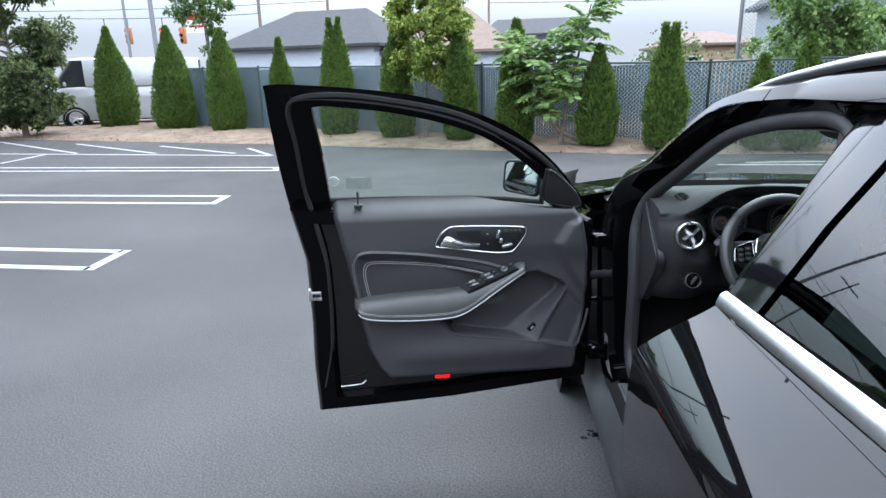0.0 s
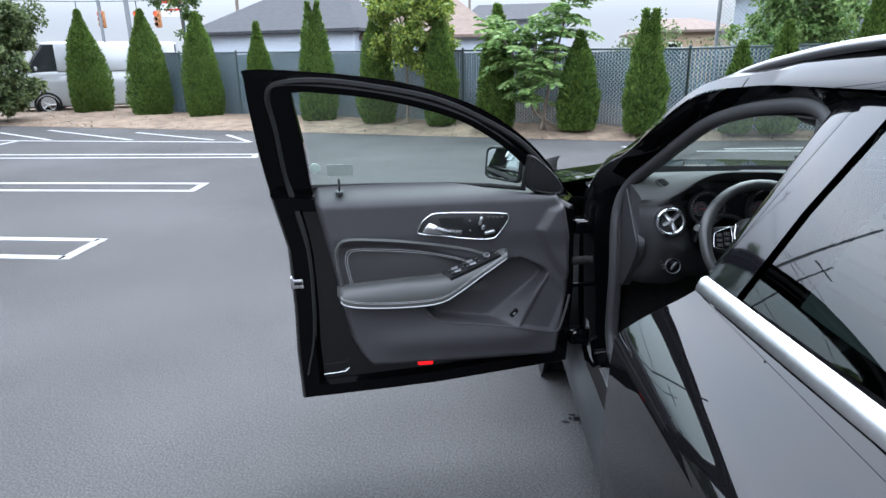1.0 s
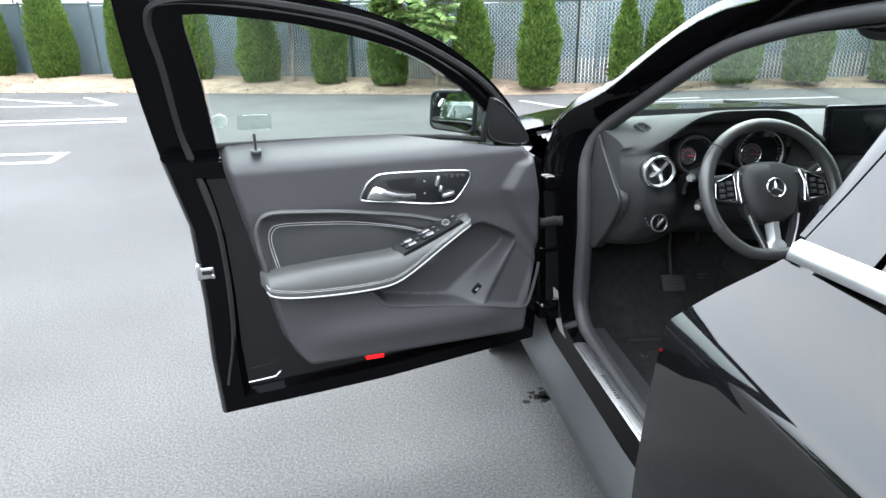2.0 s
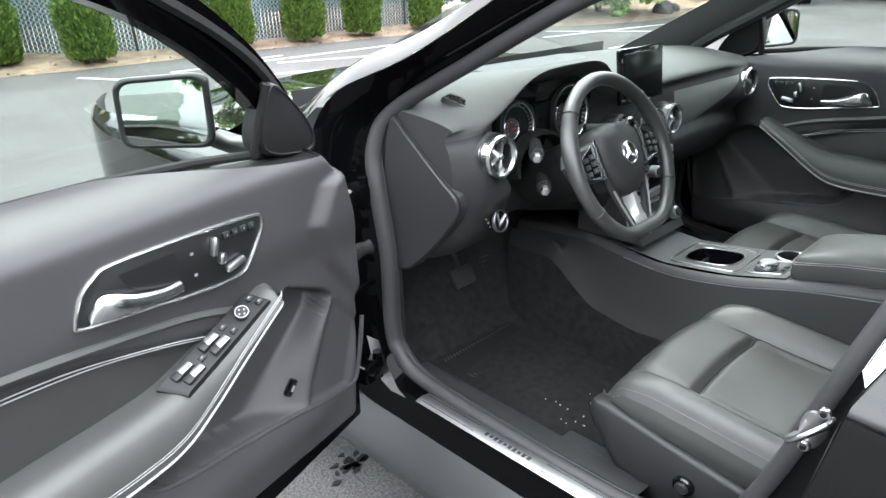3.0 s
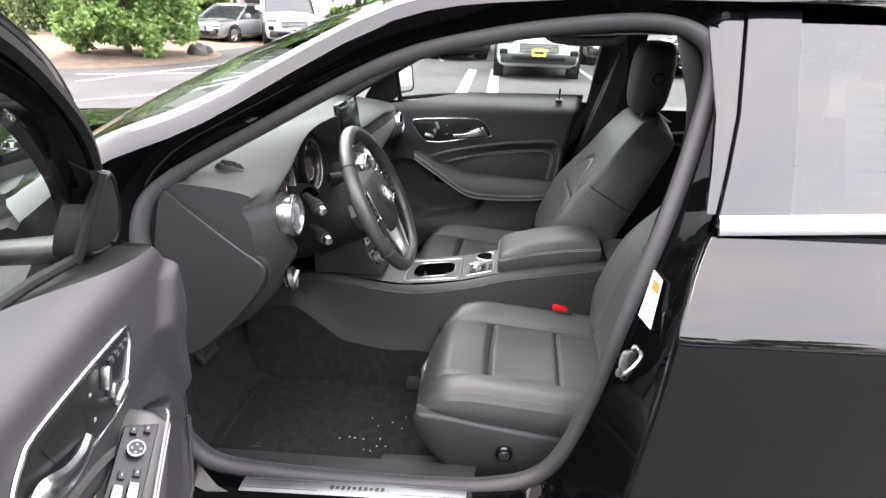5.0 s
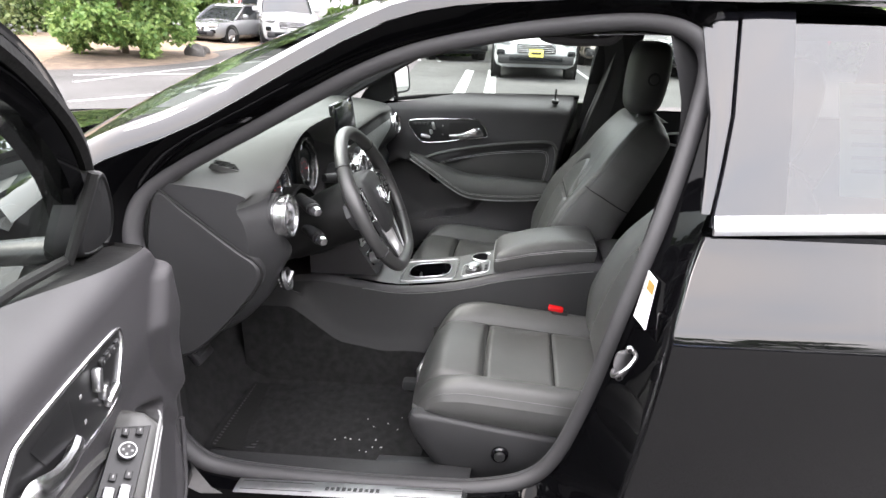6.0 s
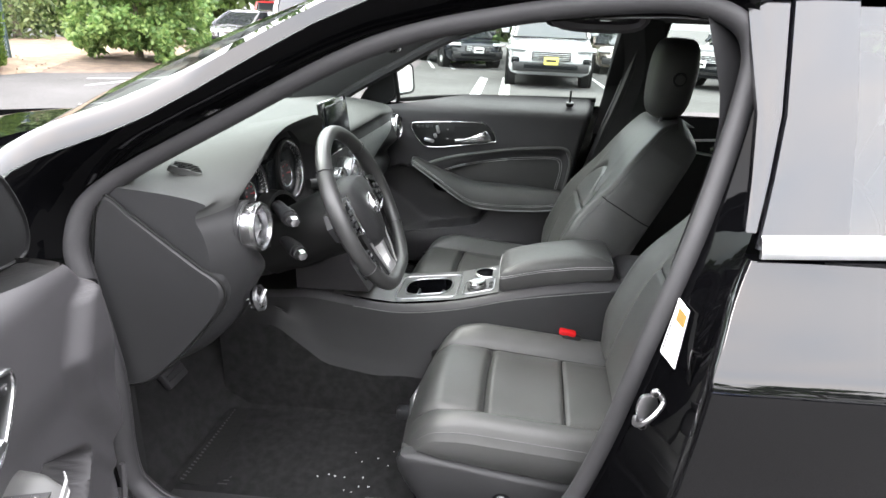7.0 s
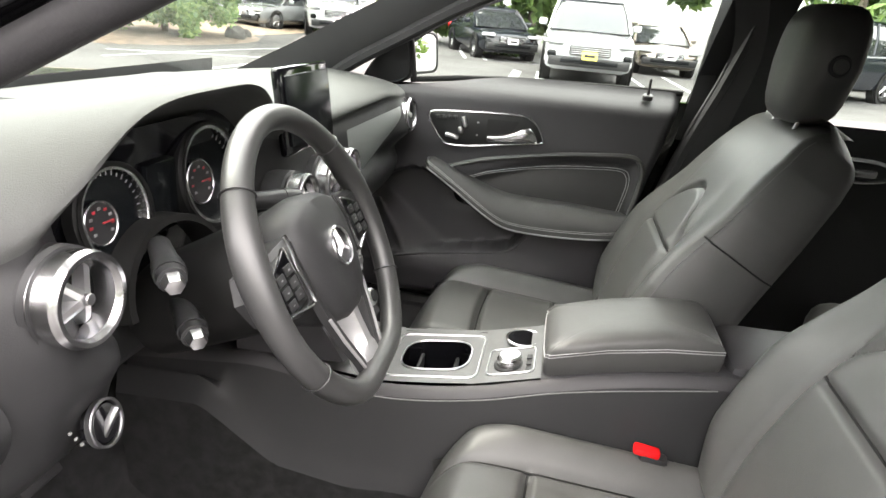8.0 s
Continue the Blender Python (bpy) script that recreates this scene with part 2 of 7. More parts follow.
class Mesh:
    """Collects the faces of one mesh object; X carries local places into the world."""

    def __init__(self, X=None):
        self.v, self.f, self.mi, self.mats, self.cur, self.X = [], [], [], [], 0, X or Matrix()

    def use(self, m):
        if m not in self.mats:
            self.mats.append(m)
        self.cur = self.mats.index(m)
        return self

    def add(self, vs, fs):
        o = len(self.v)
        self.v += [Vector(p) for p in vs]
        self.f += [tuple(o + i for i in q) for q in fs]
        self.mi += [self.cur] * len(fs)
        return self

    def loft(self, rings, closed=True, caps=(True, True), loop=False):
        n = len(rings[0])
        vs = [p for r in rings for p in r]
        fs = []
        m = len(rings)
        for i in range(m if loop else m - 1):
            a, b = i * n, ((i + 1) % m) * n
            for j in range(n if closed else n - 1):
                k = (j + 1) % n
                fs.append((a + j, a + k, b + k, b + j))
        if closed and not loop:
            if caps[0]:
                fs.append(tuple(range(n))[::-1])
            if caps[1]:
                fs.append(tuple((m - 1) * n + j for j in range(n)))
        return self.add(vs, fs)

    def tube(self, pts, r, seg=8, closed=False, flat=1.0, up=None):
        """A round or flattened bar along a line; r may be one radius a point."""
        P = [Vector(p) for p in pts]
        m = len(P)
        rr = r if isinstance(r, (list, tuple)) else [r] * m
        rings = []
        ref = Vector(up) if up else None
        last = None
        for i in range(m):
            a = P[i - 1] if closed or i else P[i]
            b = P[(i + 1) % m] if closed or i + 1 < m else P[i]
            t = (b - a).normalized()
            if ref is not None:
                s = t.cross(ref).normalized()
            elif last is None:
                s = t.cross(Vector((0, 0, 1)) if abs(t.z) < 0.9 else Vector((1, 0, 0))).normalized()
            else:
                s = (last - t * last.dot(t)).normalized()
            last = s
            w = s.cross(t)
            rings.append([P[i] + (s * math.cos(2 * math.pi * k / seg) + w * math.sin(2 * math.pi * k / seg) * flat) * rr[i] for k in range(seg)])
        return self.loft(rings, True, loop=closed)

    def sweep(self, profile, path, up=(0, 0, 1), closed=True, loop=False):
        """A profile of (side, up) pairs along a path."""
        P = [Vector(p) for p in path]
        m = len(P)
        U = Vector(up)
        rings = []
        for i in range(m):
            a = P[i - 1] if loop or i else P[i]
            b = P[(i + 1) % m] if loop or i + 1 < m else P[i]
            t = (b - a).normalized()
            s = t.cross(U).normalized()
            w = s.cross(t)
            rings.append([P[i] + s * x + w * y for x, y in profile])
        return self.loft(rings, closed, loop=loop)

    def box(self, c, s, r=0.0, rot=None, seg=2):
        b = bmesh.new()
        bmesh.ops.create_cube(b, size=1)
        bmesh.ops.scale(b, vec=s, verts=b.verts)
        if r:
            bmesh.ops.bevel(b, geom=list(b.edges), offset=min(r, min(s) * 0.49), segments=seg, profile=0.5, affect="EDGES")
        m = Matrix.Translation(c) @ (rot or Matrix())
        b.verts.index_update()
        self.add([m @ p.co for p in b.verts], [tuple(p.index for p in q.verts) for q in b.faces])
        b.free()
        return self

    def prism(self, poly, F, a, b, r=0.0):
        """A flat outline (2D) from depth a to depth b in the frame F, its far edge rounded by r."""
        c = sum((Vector(p) for p in poly), Vector((0, 0))) / len(poly)
        rings = [[F(p[0], p[1], a) for p in poly]]
        if r:
            sgn = 1 if b > a else -1
            for k in range(4):
                t = k / 3 * math.pi / 2
                sh = r * (1 - math.cos(t))
                ring = []
                for i, p in enumerate(poly):
                    q0, q1 = Vector(poly[i - 1]), Vector(poly[(i + 1) % len(poly)])
                    tn = (q1 - q0).normalized()
                    nm = Vector((-tn.y, tn.x))
                    if nm.dot(c - Vector(p)) < 0:
                        nm = -nm
                    w = Vector(p) + nm * sh
                    ring.append(F(w.x, w.y, b - sgn * r * (1 - math.sin(t))))
                rings.append(ring)
        else:
            rings.append([F(p[0], p[1], b) for p in poly])
        return self.loft(rings)

    def patch(self, fn, nu, nv, wrap=False):
        vs = [fn(i / nu, j / nv) for i in range(nu + 1) for j in range(nv + 1)]
        w = nv + 1
        return self.add(vs, [(i * w + j, i * w + j + 1, (i + 1) * w + j + 1, (i + 1) * w + j) for i in range(nu) for j in range(nv)])

    def disc(self, c, axis, r, thick, seg=24, inner=0.0):
        """A disc or ring with its axis and thickness."""
        A = Vector(axis).normalized()
        s = A.cross(Vector((0, 0, 1)) if abs(A.z) < 0.9 else Vector((1, 0, 0))).normalized()
        w = A.cross(s)
        C = Vector(c)

        def ring(rad, h):
            return [C + A * h + (s * math.cos(2 * math.pi * k / seg) + w * math.sin(2 * math.pi * k / seg)) * rad for k in range(seg)]
        e = min(thick * 0.3, r * 0.15)
        if inner:
            return self.loft([ring(inner, -thick / 2), ring(inner, thick / 2 - e), ring(inner + e, thick / 2), ring(r - e, thick / 2), ring(r, thick / 2 - e), ring(r, -thick / 2)], loop=True)
        return self.loft([ring(r, -thick / 2), ring(r, thick / 2 - e), ring(r - e, thick / 2)])

    def put(self, name, parent=None, label="", smooth=40, category="", group="", kind=""):
        me = bpy.data.meshes.new(name)
        me.from_pydata([self.X @ p for p in self.v], [], self.f)
        for m in self.mats:
            me.materials.append(m)
        me.polygons.foreach_set("material_index", self.mi)
        if len(me.polygons) < 60000:
            b = bmesh.new()
            b.from_mesh(me)
            bmesh.ops.recalc_face_normals(b, faces=b.faces)
            b.to_mesh(me)
            b.free()
        if smooth:
            me.polygons.foreach_set("use_smooth", [True] * len(me.polygons))
            me.set_sharp_from_angle(angle=radians(smooth))
        me.update()
        ob = new(name, me)
        if parent:
            ob.parent = parent
            ob.matrix_parent_inverse = parent.matrix_basis.inverted()
        return tagged(ob, label, category, group, kind)


def thing(name, at, label, category, group="", kind=""):
    ob = new(name)
    ob.empty_display_size = 0.1
    ob.matrix_basis = at if isinstance(at, Matrix) else Matrix.Translation(at)
    return tagged(ob, label, category, group, kind)


def slab(name, pts, z0, z1, m, label, category, kind="structure"):
    """A flat piece of ground marking or sheet."""
    k = Mesh().use(m)
    k.loft([[(*p, z0) for p in pts], [(*p, z1) for p in pts]])
    return k.put(name, None, label, 0, category, "", kind)

# ---- ground ----
k = Mesh().use(ASPHALT)
k.patch(lambda a, b: (-900 + 1800 * a, -900 + 1800 * b, 0), 6, 6)
k.put("ground", None, "dark grey asphalt of the parking lot", 0, "ground", "", "structure")


def bed(a, b):
    """The mulch strip between lot and fence, gently heaped."""
    x = -60 + 90 * a
    y0 = np.interp(x, [-60, -18, -8.2, -3, 0.7, 4, 7, 10.6, 14, 30], [22, 14.9, 12.8, 11.4, 10.45, 10.5, 10.3, 9.6, 9.0, 9.0])
    y = y0 + b * 9
    z = 0.004 + 0.14 * min(1, b * 5) + 0.05 * noise.noise((x, y * 2, 0)) * min(1, b * 6)
    return (x, y, max(0.004, z))


k = Mesh().use(MULCH)
k.patch(bed, 220, 24)
k.put("mulch_bed", None, "brown wood mulch bed along the fence", 60, "bed", "", "structure")

rng = random.Random(4)
k = Mesh().use(CHIP)
for i in range(6000):
    a, b = rng.uniform(0.38, 0.8), rng.random() ** 2 * 0.45
    c = Vector(bed(a, b)) + Vector((0, 0, 0.008))
    d = Vector((rng.gauss(0, 1), rng.gauss(0, 1), rng.gauss(0, 0.25))).normalized() * rng.uniform(0.02, 0.06)
    e = d.cross(Vector((0, 0, 1))).normalized() * rng.uniform(0.006, 0.015)
    k.add([c - d - e, c + d - e, c + d + e, c - d + e], [(0, 1, 2, 3)])
k.put("mulch_chips", None, "loose wood chips on the mulch bed", 0, "mulch", "", "stuff")


def marking(p, q, w=0.1):
    p, q = Vector(p), Vector(q)
    s = (q - p).normalized()
    n = Vector((-s.y, s.x)) * w / 2
    slab("parking_line", [p - n, q - n, q + n, p + n], 0.0, 0.005, LINE, "worn white painted parking line on asphalt", "marking")


for p, q in (((-4.95, 2.96), (-12, 2.86)), ((-4.88, 2.42), (-12, 2.36)), ((-4.94, 3.0), (-4.86, 2.38)),
             ((-5.4, 5.76), (-13, 5.55)), ((-5.33, 5.25), (-13, 5.05)), ((-5.4, 5.8), (-5.3, 5.2)),
             ((-5.95, 8.6), (-14, 8.48)), ((-5.8, 8.22), (-14, 7.98)), ((-5.95, 8.65), (-5.75, 8.18)),
             ((-14.5, 10.93), (-6.84, 10.42)), ((-11.95, 10.95), (-16.9, 13.9)), ((-9.88, 10.9), (-13.8, 13.2)), ((-7.9, 10.85), (-10.8, 12.5)), ((-6.84, 10.42), (-8.1, 11.9)),
             ((-12.3, 9.16), (-12.6, 10.7)), ((1.3, 8.44), (0.7, 9.6)), ((1.83, 8.98), (6.2, 9.0)), ((2.36, 9.26), (3.9, 9.4)),
             ((8.69, 7.44), (12.0, 6.98)), ((12.0, 6.98), (15.4, 6.1)), ((9.7, 8.2), (11.4, 5.5)), ((6.6, 6.0), (8.2, 5.0)), ((7.98, 5.4), (11.6, 5.3)), ((7.6, 5.1), (11.4, 5.0)), ((3.4, 8.6), (6.4, 7.4)), ((2.6, 7.6), (5.6, 6.6)),
             ((8.6, 0.62), (14.7, 0.86)), ((8.4, 0.5), (14.5, 0.74)), ((8.6, 0.06), (15.0, 0.3)), ((8.4, -0.06), (14.8, 0.18)), ((11.8, -2.2), (17.5, -1.95)), ((17, 1.9), (22, 3.0)), ((17, 2.5), (22, 3.6)), ((11.5, -3.2), (17.5, -3.0))):
    marking(p, q)


# ---- fence ----
FENCE = [(Vector((-14.7, 18.58)), Vector((2.2, 11.6)), 2.07, 1.72), (Vector((2.2, 11.6)), Vector((11.4, 11.33)), 1.72, 1.8)]


def fence_y(x):
    return float(np.interp(x, [-15.6, 2.2, 16.0], [18.95, 11.6, 11.2]))


def fence_post(p, h, r=0.03):
    k = Mesh().use(POST)
    k.tube([(p.x, p.y, -0.05), (p.x, p.y, h)], r, 10)
    k.tube([(p.x, p.y, h), (p.x, p.y, h + 0.02), (p.x, p.y, h + 0.045)], [r * 1.25, r * 1.2, 0.008], 10)
    return k


fence = thing("chain_link_fence", (-4, 13.9, 0), "chain-link fence with dark blue-green privacy slats", "fence")
for F0, F1, HA, HB in FENCE:
    FD = (F1 - F0).normalized()
    FLEN = (F1 - F0).length
    nspan = round(FLEN / 2.8)
    SPAN = FLEN / nspan
    for i in range(nspan + 1):
        fence_post(F0 + FD * SPAN * i, HA + (HB - HA) * i / nspan + 0.03).put("fence_post", fence)
    k = Mesh().use(POST)
    k.tube([(*F0, HA), (*F1, HB)], 0.024, 8)
    k.put("top_rail", fence)
    for i in range(nspan):
        FH = HA + (HB - HA) * (i + 0.5) / nspan
        a = F0 + FD * (SPAN * i + 0.03)
        k = Mesh().use(SLAT)
        n = 38
        for j in range(n):
            c = a + FD * ((j + 0.5) * (SPAN - 0.06) / n)
            w, t = FD * 0.0285, Vector((-FD.y, FD.x)) * 0.004
            zt = FH - 0.03 - rng.uniform(0, 0.015)
            q = [c - w - t, c + w - t, c + w + t, c - w + t]
            k.loft([[(*p, 0.08) for p in q], [(*p, zt) for p in q]])
        k.use(WIRE)
        f = -Vector((-FD.y, FD.x)) * 0.008
        for j in range(-24, int(SPAN / 0.085) + 24):
            for sgn in (1, -1):
                s0 = j * 0.085
                z0, z1 = 0.06, FH - 0.02
                s1 = s0 + sgn * (z1 - z0)
                lo, hi = (0.0, SPAN - 0.06) if sgn > 0 else (SPAN - 0.06, 0.0)
                t0, t1 = max(0.0, (lo - s0) / (s1 - s0)), min(1.0, (hi - s0) / (s1 - s0))
                if t1 - t0 < 0.02:
                    continue
                p0, p1 = a + FD * (s0 + (s1 - s0) * t0) + f, a + FD * (s0 + (s1 - s0) * t1) + f
                o = Vector((0, 0, 0.0062))
                A, B = Vector((*p0, z0 + (z1 - z0) * t0)), Vector((*p1, z0 + (z1 - z0) * t1))
                k.add([A - o, B - o, B + o, A + o], [(0, 1, 2, 3)])
        k.put("slat_panel", fence, "", 0)

# taller fence and its posts beyond the corner
tall = thing("tall_fence", (5.5, 12.8, 0), "tall galvanised chain-link fence on grey posts", "fence")
for q in ((3.4, 14.2), (5.6, 13.6), (7.8, 13.0), (10.0, 12.4)):
    k = Mesh().use(POLE)
    k.tube([(*q, 0), (*q, 3.3)], 0.045, 10)
    k.put("tall_post", tall)
k = Mesh().use(POLE)
k.tube([(3.4, 14.2, 3.25), (10.0, 12.4, 3.25)], 0.025, 8)
k.put("top_rail", tall)
k = Mesh().use(WIRE)
ta, tb = Vector((3.4, 14.2)), Vector((10.0, 12.4))
td = (tb - ta).normalized()
for j in range(-36, 80):
    for sgn in (1, -1):
        s0 = j * 0.09 + (0 if sgn > 0 else 3.2)
        s1 = s0 + sgn * 3.2
        t0, t1 = sorted((max(0, min(1, -s0 / (s1 - s0))), max(0, min(1, (6.8 - s0) / (s1 - s0)))))
        if t1 - t0 > 0.03:
            A = Vector((*(ta + td * (s0 + (s1 - s0) * t0)), 3.25 * t0))
            B = Vector((*(ta + td * (s0 + (s1 - s0) * t1)), 3.25 * t1))
            o = Vector((0, 0, 0.007))
            k.add([A - o, B - o, B + o, A + o], [(0, 1, 2, 3)])
k.put("wire_mesh", tall, "", 0)


# ---- plants ----
def sprig(k, c, d, n, ln, wd):
    """One small leaf: a bent quad pair."""
    s = d.cross(n)
    s = s.normalized() * wd if s.length > 1e-4 else Vector((wd, 0, 0))
    k.add([c, c + d * ln * 0.5 + s, c + d * ln, c + d * ln * 0.5 - s], [(0, 1, 2, 3)])


def rvec(r):
    while True:
        q = Vector((r.uniform(-1, 1), r.uniform(-1, 1), r.uniform(-1, 1)))
        if 0.05 < q.length < 1:
            return q.normalized()


def spire(z):
    """Relative width of an arborvitae: full below, then drawn out to a thin point."""
    return float(np.interp(z, [0, 0.1, 0.38, 0.55, 0.7, 0.82, 0.9, 1.0], [0.86, 1.0, 0.97, 0.84, 0.62, 0.36, 0.2, 0.05]))


def cedar(at, h, rad, seed, twin=False, n=9500):
    r = random.Random(seed)
    t = thing("arborvitae", (*at, 0.08), "clipped dark green arborvitae in the mulch bed", "shrub", "arborvitae along the fence")
    k = Mesh(Matrix.Translation((*at, 0.08))).use(BARK)
    k.tube([(0, 0, -0.1), (0.02, 0, h * 0.3), (0, 0.02, h * 0.85)], [0.06, 0.045, 0.012], 7)
    k.put("trunk", t)
    k = Mesh(Matrix.Translation((*at, 0.08))).use(CEDAR)
    tops = [(-rad * 0.28, 0), (rad * 0.3, 0)] if twin else [(0, 0)]
    lob = [(r.uniform(0, 6.28), r.uniform(0.1, 0.9), r.uniform(0.05, 0.14)) for _ in range(14)]
    # dense inner mass
    core = []
    for j in range(13):
        z = 0.03 + 0.9 * j / 12
        pr = spire(z) * (0.72 if twin and z > 0.5 else 1)
        core.append([(math.cos(q * 0.3927) * rad * pr * 0.74, math.sin(q * 0.3927) * rad * pr * 0.74, z * h) for q in range(16)])
    k.loft(core)
    for i in range(int(n * max(1.0, rad * h / 1.3))):
        z = r.random() ** 1.15
        a = r.uniform(0, 2 * math.pi)
        tx, ty = tops[i % len(tops)]
        f = max(0.0, (z - 0.45) / 0.55) if twin else 0
        prof = spire(z)
        R = rad * prof * (1 - 0.45 * f)
        for la, lz, lr in lob:
            da = math.atan2(math.sin(a - la), math.cos(a - la))
            R += rad * lr * math.exp(-(da / 0.5) ** 2 - ((z - lz) / 0.1) ** 2)
        R *= r.uniform(0.72, 1.06)
        c = Vector((math.cos(a) * R + tx * f, math.sin(a) * R + ty, z * h + 0.02))
        d = (Vector((math.cos(a), math.sin(a), 0)) * 0.55 + Vector((0, 0, 0.9)) + rvec(r) * 0.5).normalized()
        sprig(k, c, d, rvec(r), r.uniform(0.055, 0.12), r.uniform(0.014, 0.027))
    k.put("crown", t, "", 0)
    return t


for i, (x, y, h, rad, tw) in enumerate(((-16.26, 18.4, 3.0, 0.78, 0), (-13.16, 17.1, 2.85, 0.74, 0), (-10.8, 16.1, 2.65, 0.66, 0), (-8.53, 15.15, 2.3, 0.42, 0), (-6.6, 14.3, 2.65, 0.58, 1), (-4.78, 13.5, 2.4, 0.52, 0), (-3.08, 12.8, 2.3, 0.52, 0), (-1.74, 12.2, 2.3, 0.56, 0), (0.0, 11.55, 1.75, 0.56, 0), (1.27, 10.95, 2.05, 0.55, 1), (3.0, 10.9, 1.5, 0.4, 0), (3.75, 10.85, 1.8, 0.48, 0), (5.2, 10.75, 2.2, 0.55, 0), (6.6, 10.7, 2.3, 0.55, 0), (8.3, 10.6, 2.3, 0.55, 0), (9.8, 10.5, 2.3, 0.55, 0))):
    cedar((x, y), h * 1.12, rad * (0.78 if i < 6 else 0.66), 20 + i, bool(tw))


def tree(name, at, h, trunk_r, blobs, leafmat, seed, label, category="tree", per=900, leaf=(0.07, 0.12), bare=0.35, lean=(0, 0)):
    """A tapered trunk, limbs to each clump, and clumps of small leaves with gaps."""
    r = random.Random(seed)
    X = Matrix.Translation((*at, 0.0))
    t = thing(name, (*at, 0), label, category)
    k = Mesh(X).use(BARK)
    top = Vector((lean[0], lean[1], h * 0.7))
    mid = Vector((lean[0] * 0.3 + 0.05, lean[1] * 0.3, h * 0.35))
    k.tube(cr([(0, 0, -0.1), mid, top], 5), [trunk_r * (1 - 0.8 * i / 10) for i in range(11)], 8)
    for bx, by, bz, br in blobs:
        q = mid.lerp(top, min(1, max(0.0, (bz - h * 0.3) / (h * 0.5))))
        k.tube(cr([q, q.lerp(Vector((bx, by, bz)), 0.5) + Vector((0, 0, 0.05)), (bx, by, bz)], 3), [trunk_r * 0.4 * (1 - 0.8 * i / 6) for i in range(7)], 5)
    k.put("trunk", t)
    k = Mesh(X).use(leafmat)
    for bx, by, bz, br in blobs:
        subs = [(rvec(r) * br * r.uniform(0.3, 1.0), br * r.uniform(0.25, 0.45)) for _ in range(9)]
        for i in range(per):
            o, rr = subs[i % 9]
            c = Vector((bx, by, bz)) + Vector((o.x, o.y, o.z * 0.75)) + rvec(r) * rr * r.random() ** 0.5
            d = (rvec(r) + Vector((0, 0, -0.35))).normalized()
            sprig(k, c, d, rvec(r), r.uniform(*leaf), r.uniform(*leaf) * 0.3)
    k.put("crown", t, "", 0)
    return t


def blobs(seed, n, rx, ry, z0, z1, br):
    r = random.Random(seed)
    out = []
    for i in range(n):
        z = r.uniform(z0, z1)
        f = math.sin(math.pi * min(1, max(0.08, (z - z0 + 0.3) / (z1 - z0 + 0.6)))) ** 0.6
        a, q = r.uniform(0, 6.28), r.random() ** 0.5
        out.append((math.cos(a) * rx * q * f, math.sin(a) * ry * q * f, z, br * r.uniform(0.7, 1.2)))
    return out


tree("shade_tree", (-17.3, 15.3), 4.6, 0.1, blobs(1, 62, 1.85, 1.3, 0.6, 5.4, 0.6), LEAFD, 31, "spreading dull green tree at the lot's edge", per=1300, leaf=(0.09, 0.17))
tree("slender_tree", (-13.2, 19.6), 5.4, 0.08, blobs(2, 16, 0.95, 0.8, 2.6, 5.8, 0.5), LEAF, 32, "thin young tree behind the fence", per=600, leaf=(0.08, 0.14))
tree("young_maple", (-4.0, 13.2), 3.2, 0.05, blobs(3, 26, 0.95, 0.75, 1.5, 3.5, 0.45), LEAFY, 33, "yellow-green young tree on a thin grey trunk", per=900)
tree("roadside_tree", (4.2, 12.3), 4.0, 0.09, blobs(5, 26, 1.5, 0.9, 1.75, 4.0, 0.6), LEAFL, 35, "green tree before the tall fence", per=1300)
tree("leafy_bush", (13.6, 9.6), 3.2, 0.1, blobs(6, 28, 2.3, 1.9, 0.6, 3.0, 0.75), LEAFL, 36, "large light green bush on a mulch island", "bush", per=1500, leaf=(0.1, 0.18))


def ailanthus(at):
    """A low tree of long feathered fronds."""
    r = random.Random(9)
    X = Matrix.Translation((*at, 0))
    t = thing("feather_leaved_tree", (*at, 0), "young tree with long feathered light green fronds", "tree")
    k = Mesh(X).use(BARK)
    stems = [((0.5, 0.15, 0.1), (-0.15, -0.05, 0.5), (-0.2, 0, 1.3), (-0.15, 0, 2.1)), ((0.0, 0, 0.1), (0.15, 0, 1.0), (0.35, 0, 2.0), (0.55, -0.1, 2.9)), ((0.1, 0.1, 0.1), (-0.3, 0, 1.1), (-0.7, -0.1, 1.8), (-1.0, -0.15, 2.2))]
    for s in stems:
        k.tube(cr(s, 5), [0.045 - 0.0022 * i for i in range(16)], 7)
    k.put("trunk", t)
    k = Mesh(X).use(LEAFL)
    for i in range(190):
        s = cr(stems[i % 3], 6)
        o = s[r.randrange(7, 19)]
        a = r.uniform(0, 6.28)
        el = r.uniform(-0.1, 1.0)
        d = Vector((math.cos(a) * math.cos(el), math.sin(a) * math.cos(el), math.sin(el)))
        ln = r.uniform(0.45, 0.9)
        pts = [o + d * ln * q + Vector((0, 0, -0.35 * q * q * ln)) for q in (0, 0.2, 0.4, 0.6, 0.8, 1.0)]
        fine = cr(pts, 4)
        for j in range(3, len(fine) - 1):
            tg = (fine[j + 1] - fine[j]).normalized()
            sd = tg.cross(Vector((0, 0, 1))).normalized()
            for sgn in (1, -1):
                dd = (sd * sgn + tg * 0.45 + Vector((0, 0, -0.25)) + rvec(r) * 0.2).normalized()
                sprig(k, fine[j], dd, (Vector((0, 0, 1)) * 0.6 + rvec(r)).normalized(), r.uniform(0.13, 0.2), 0.03)
    k.put("crown", t, "", 0)


ailanthus((-0.75, 11.7))


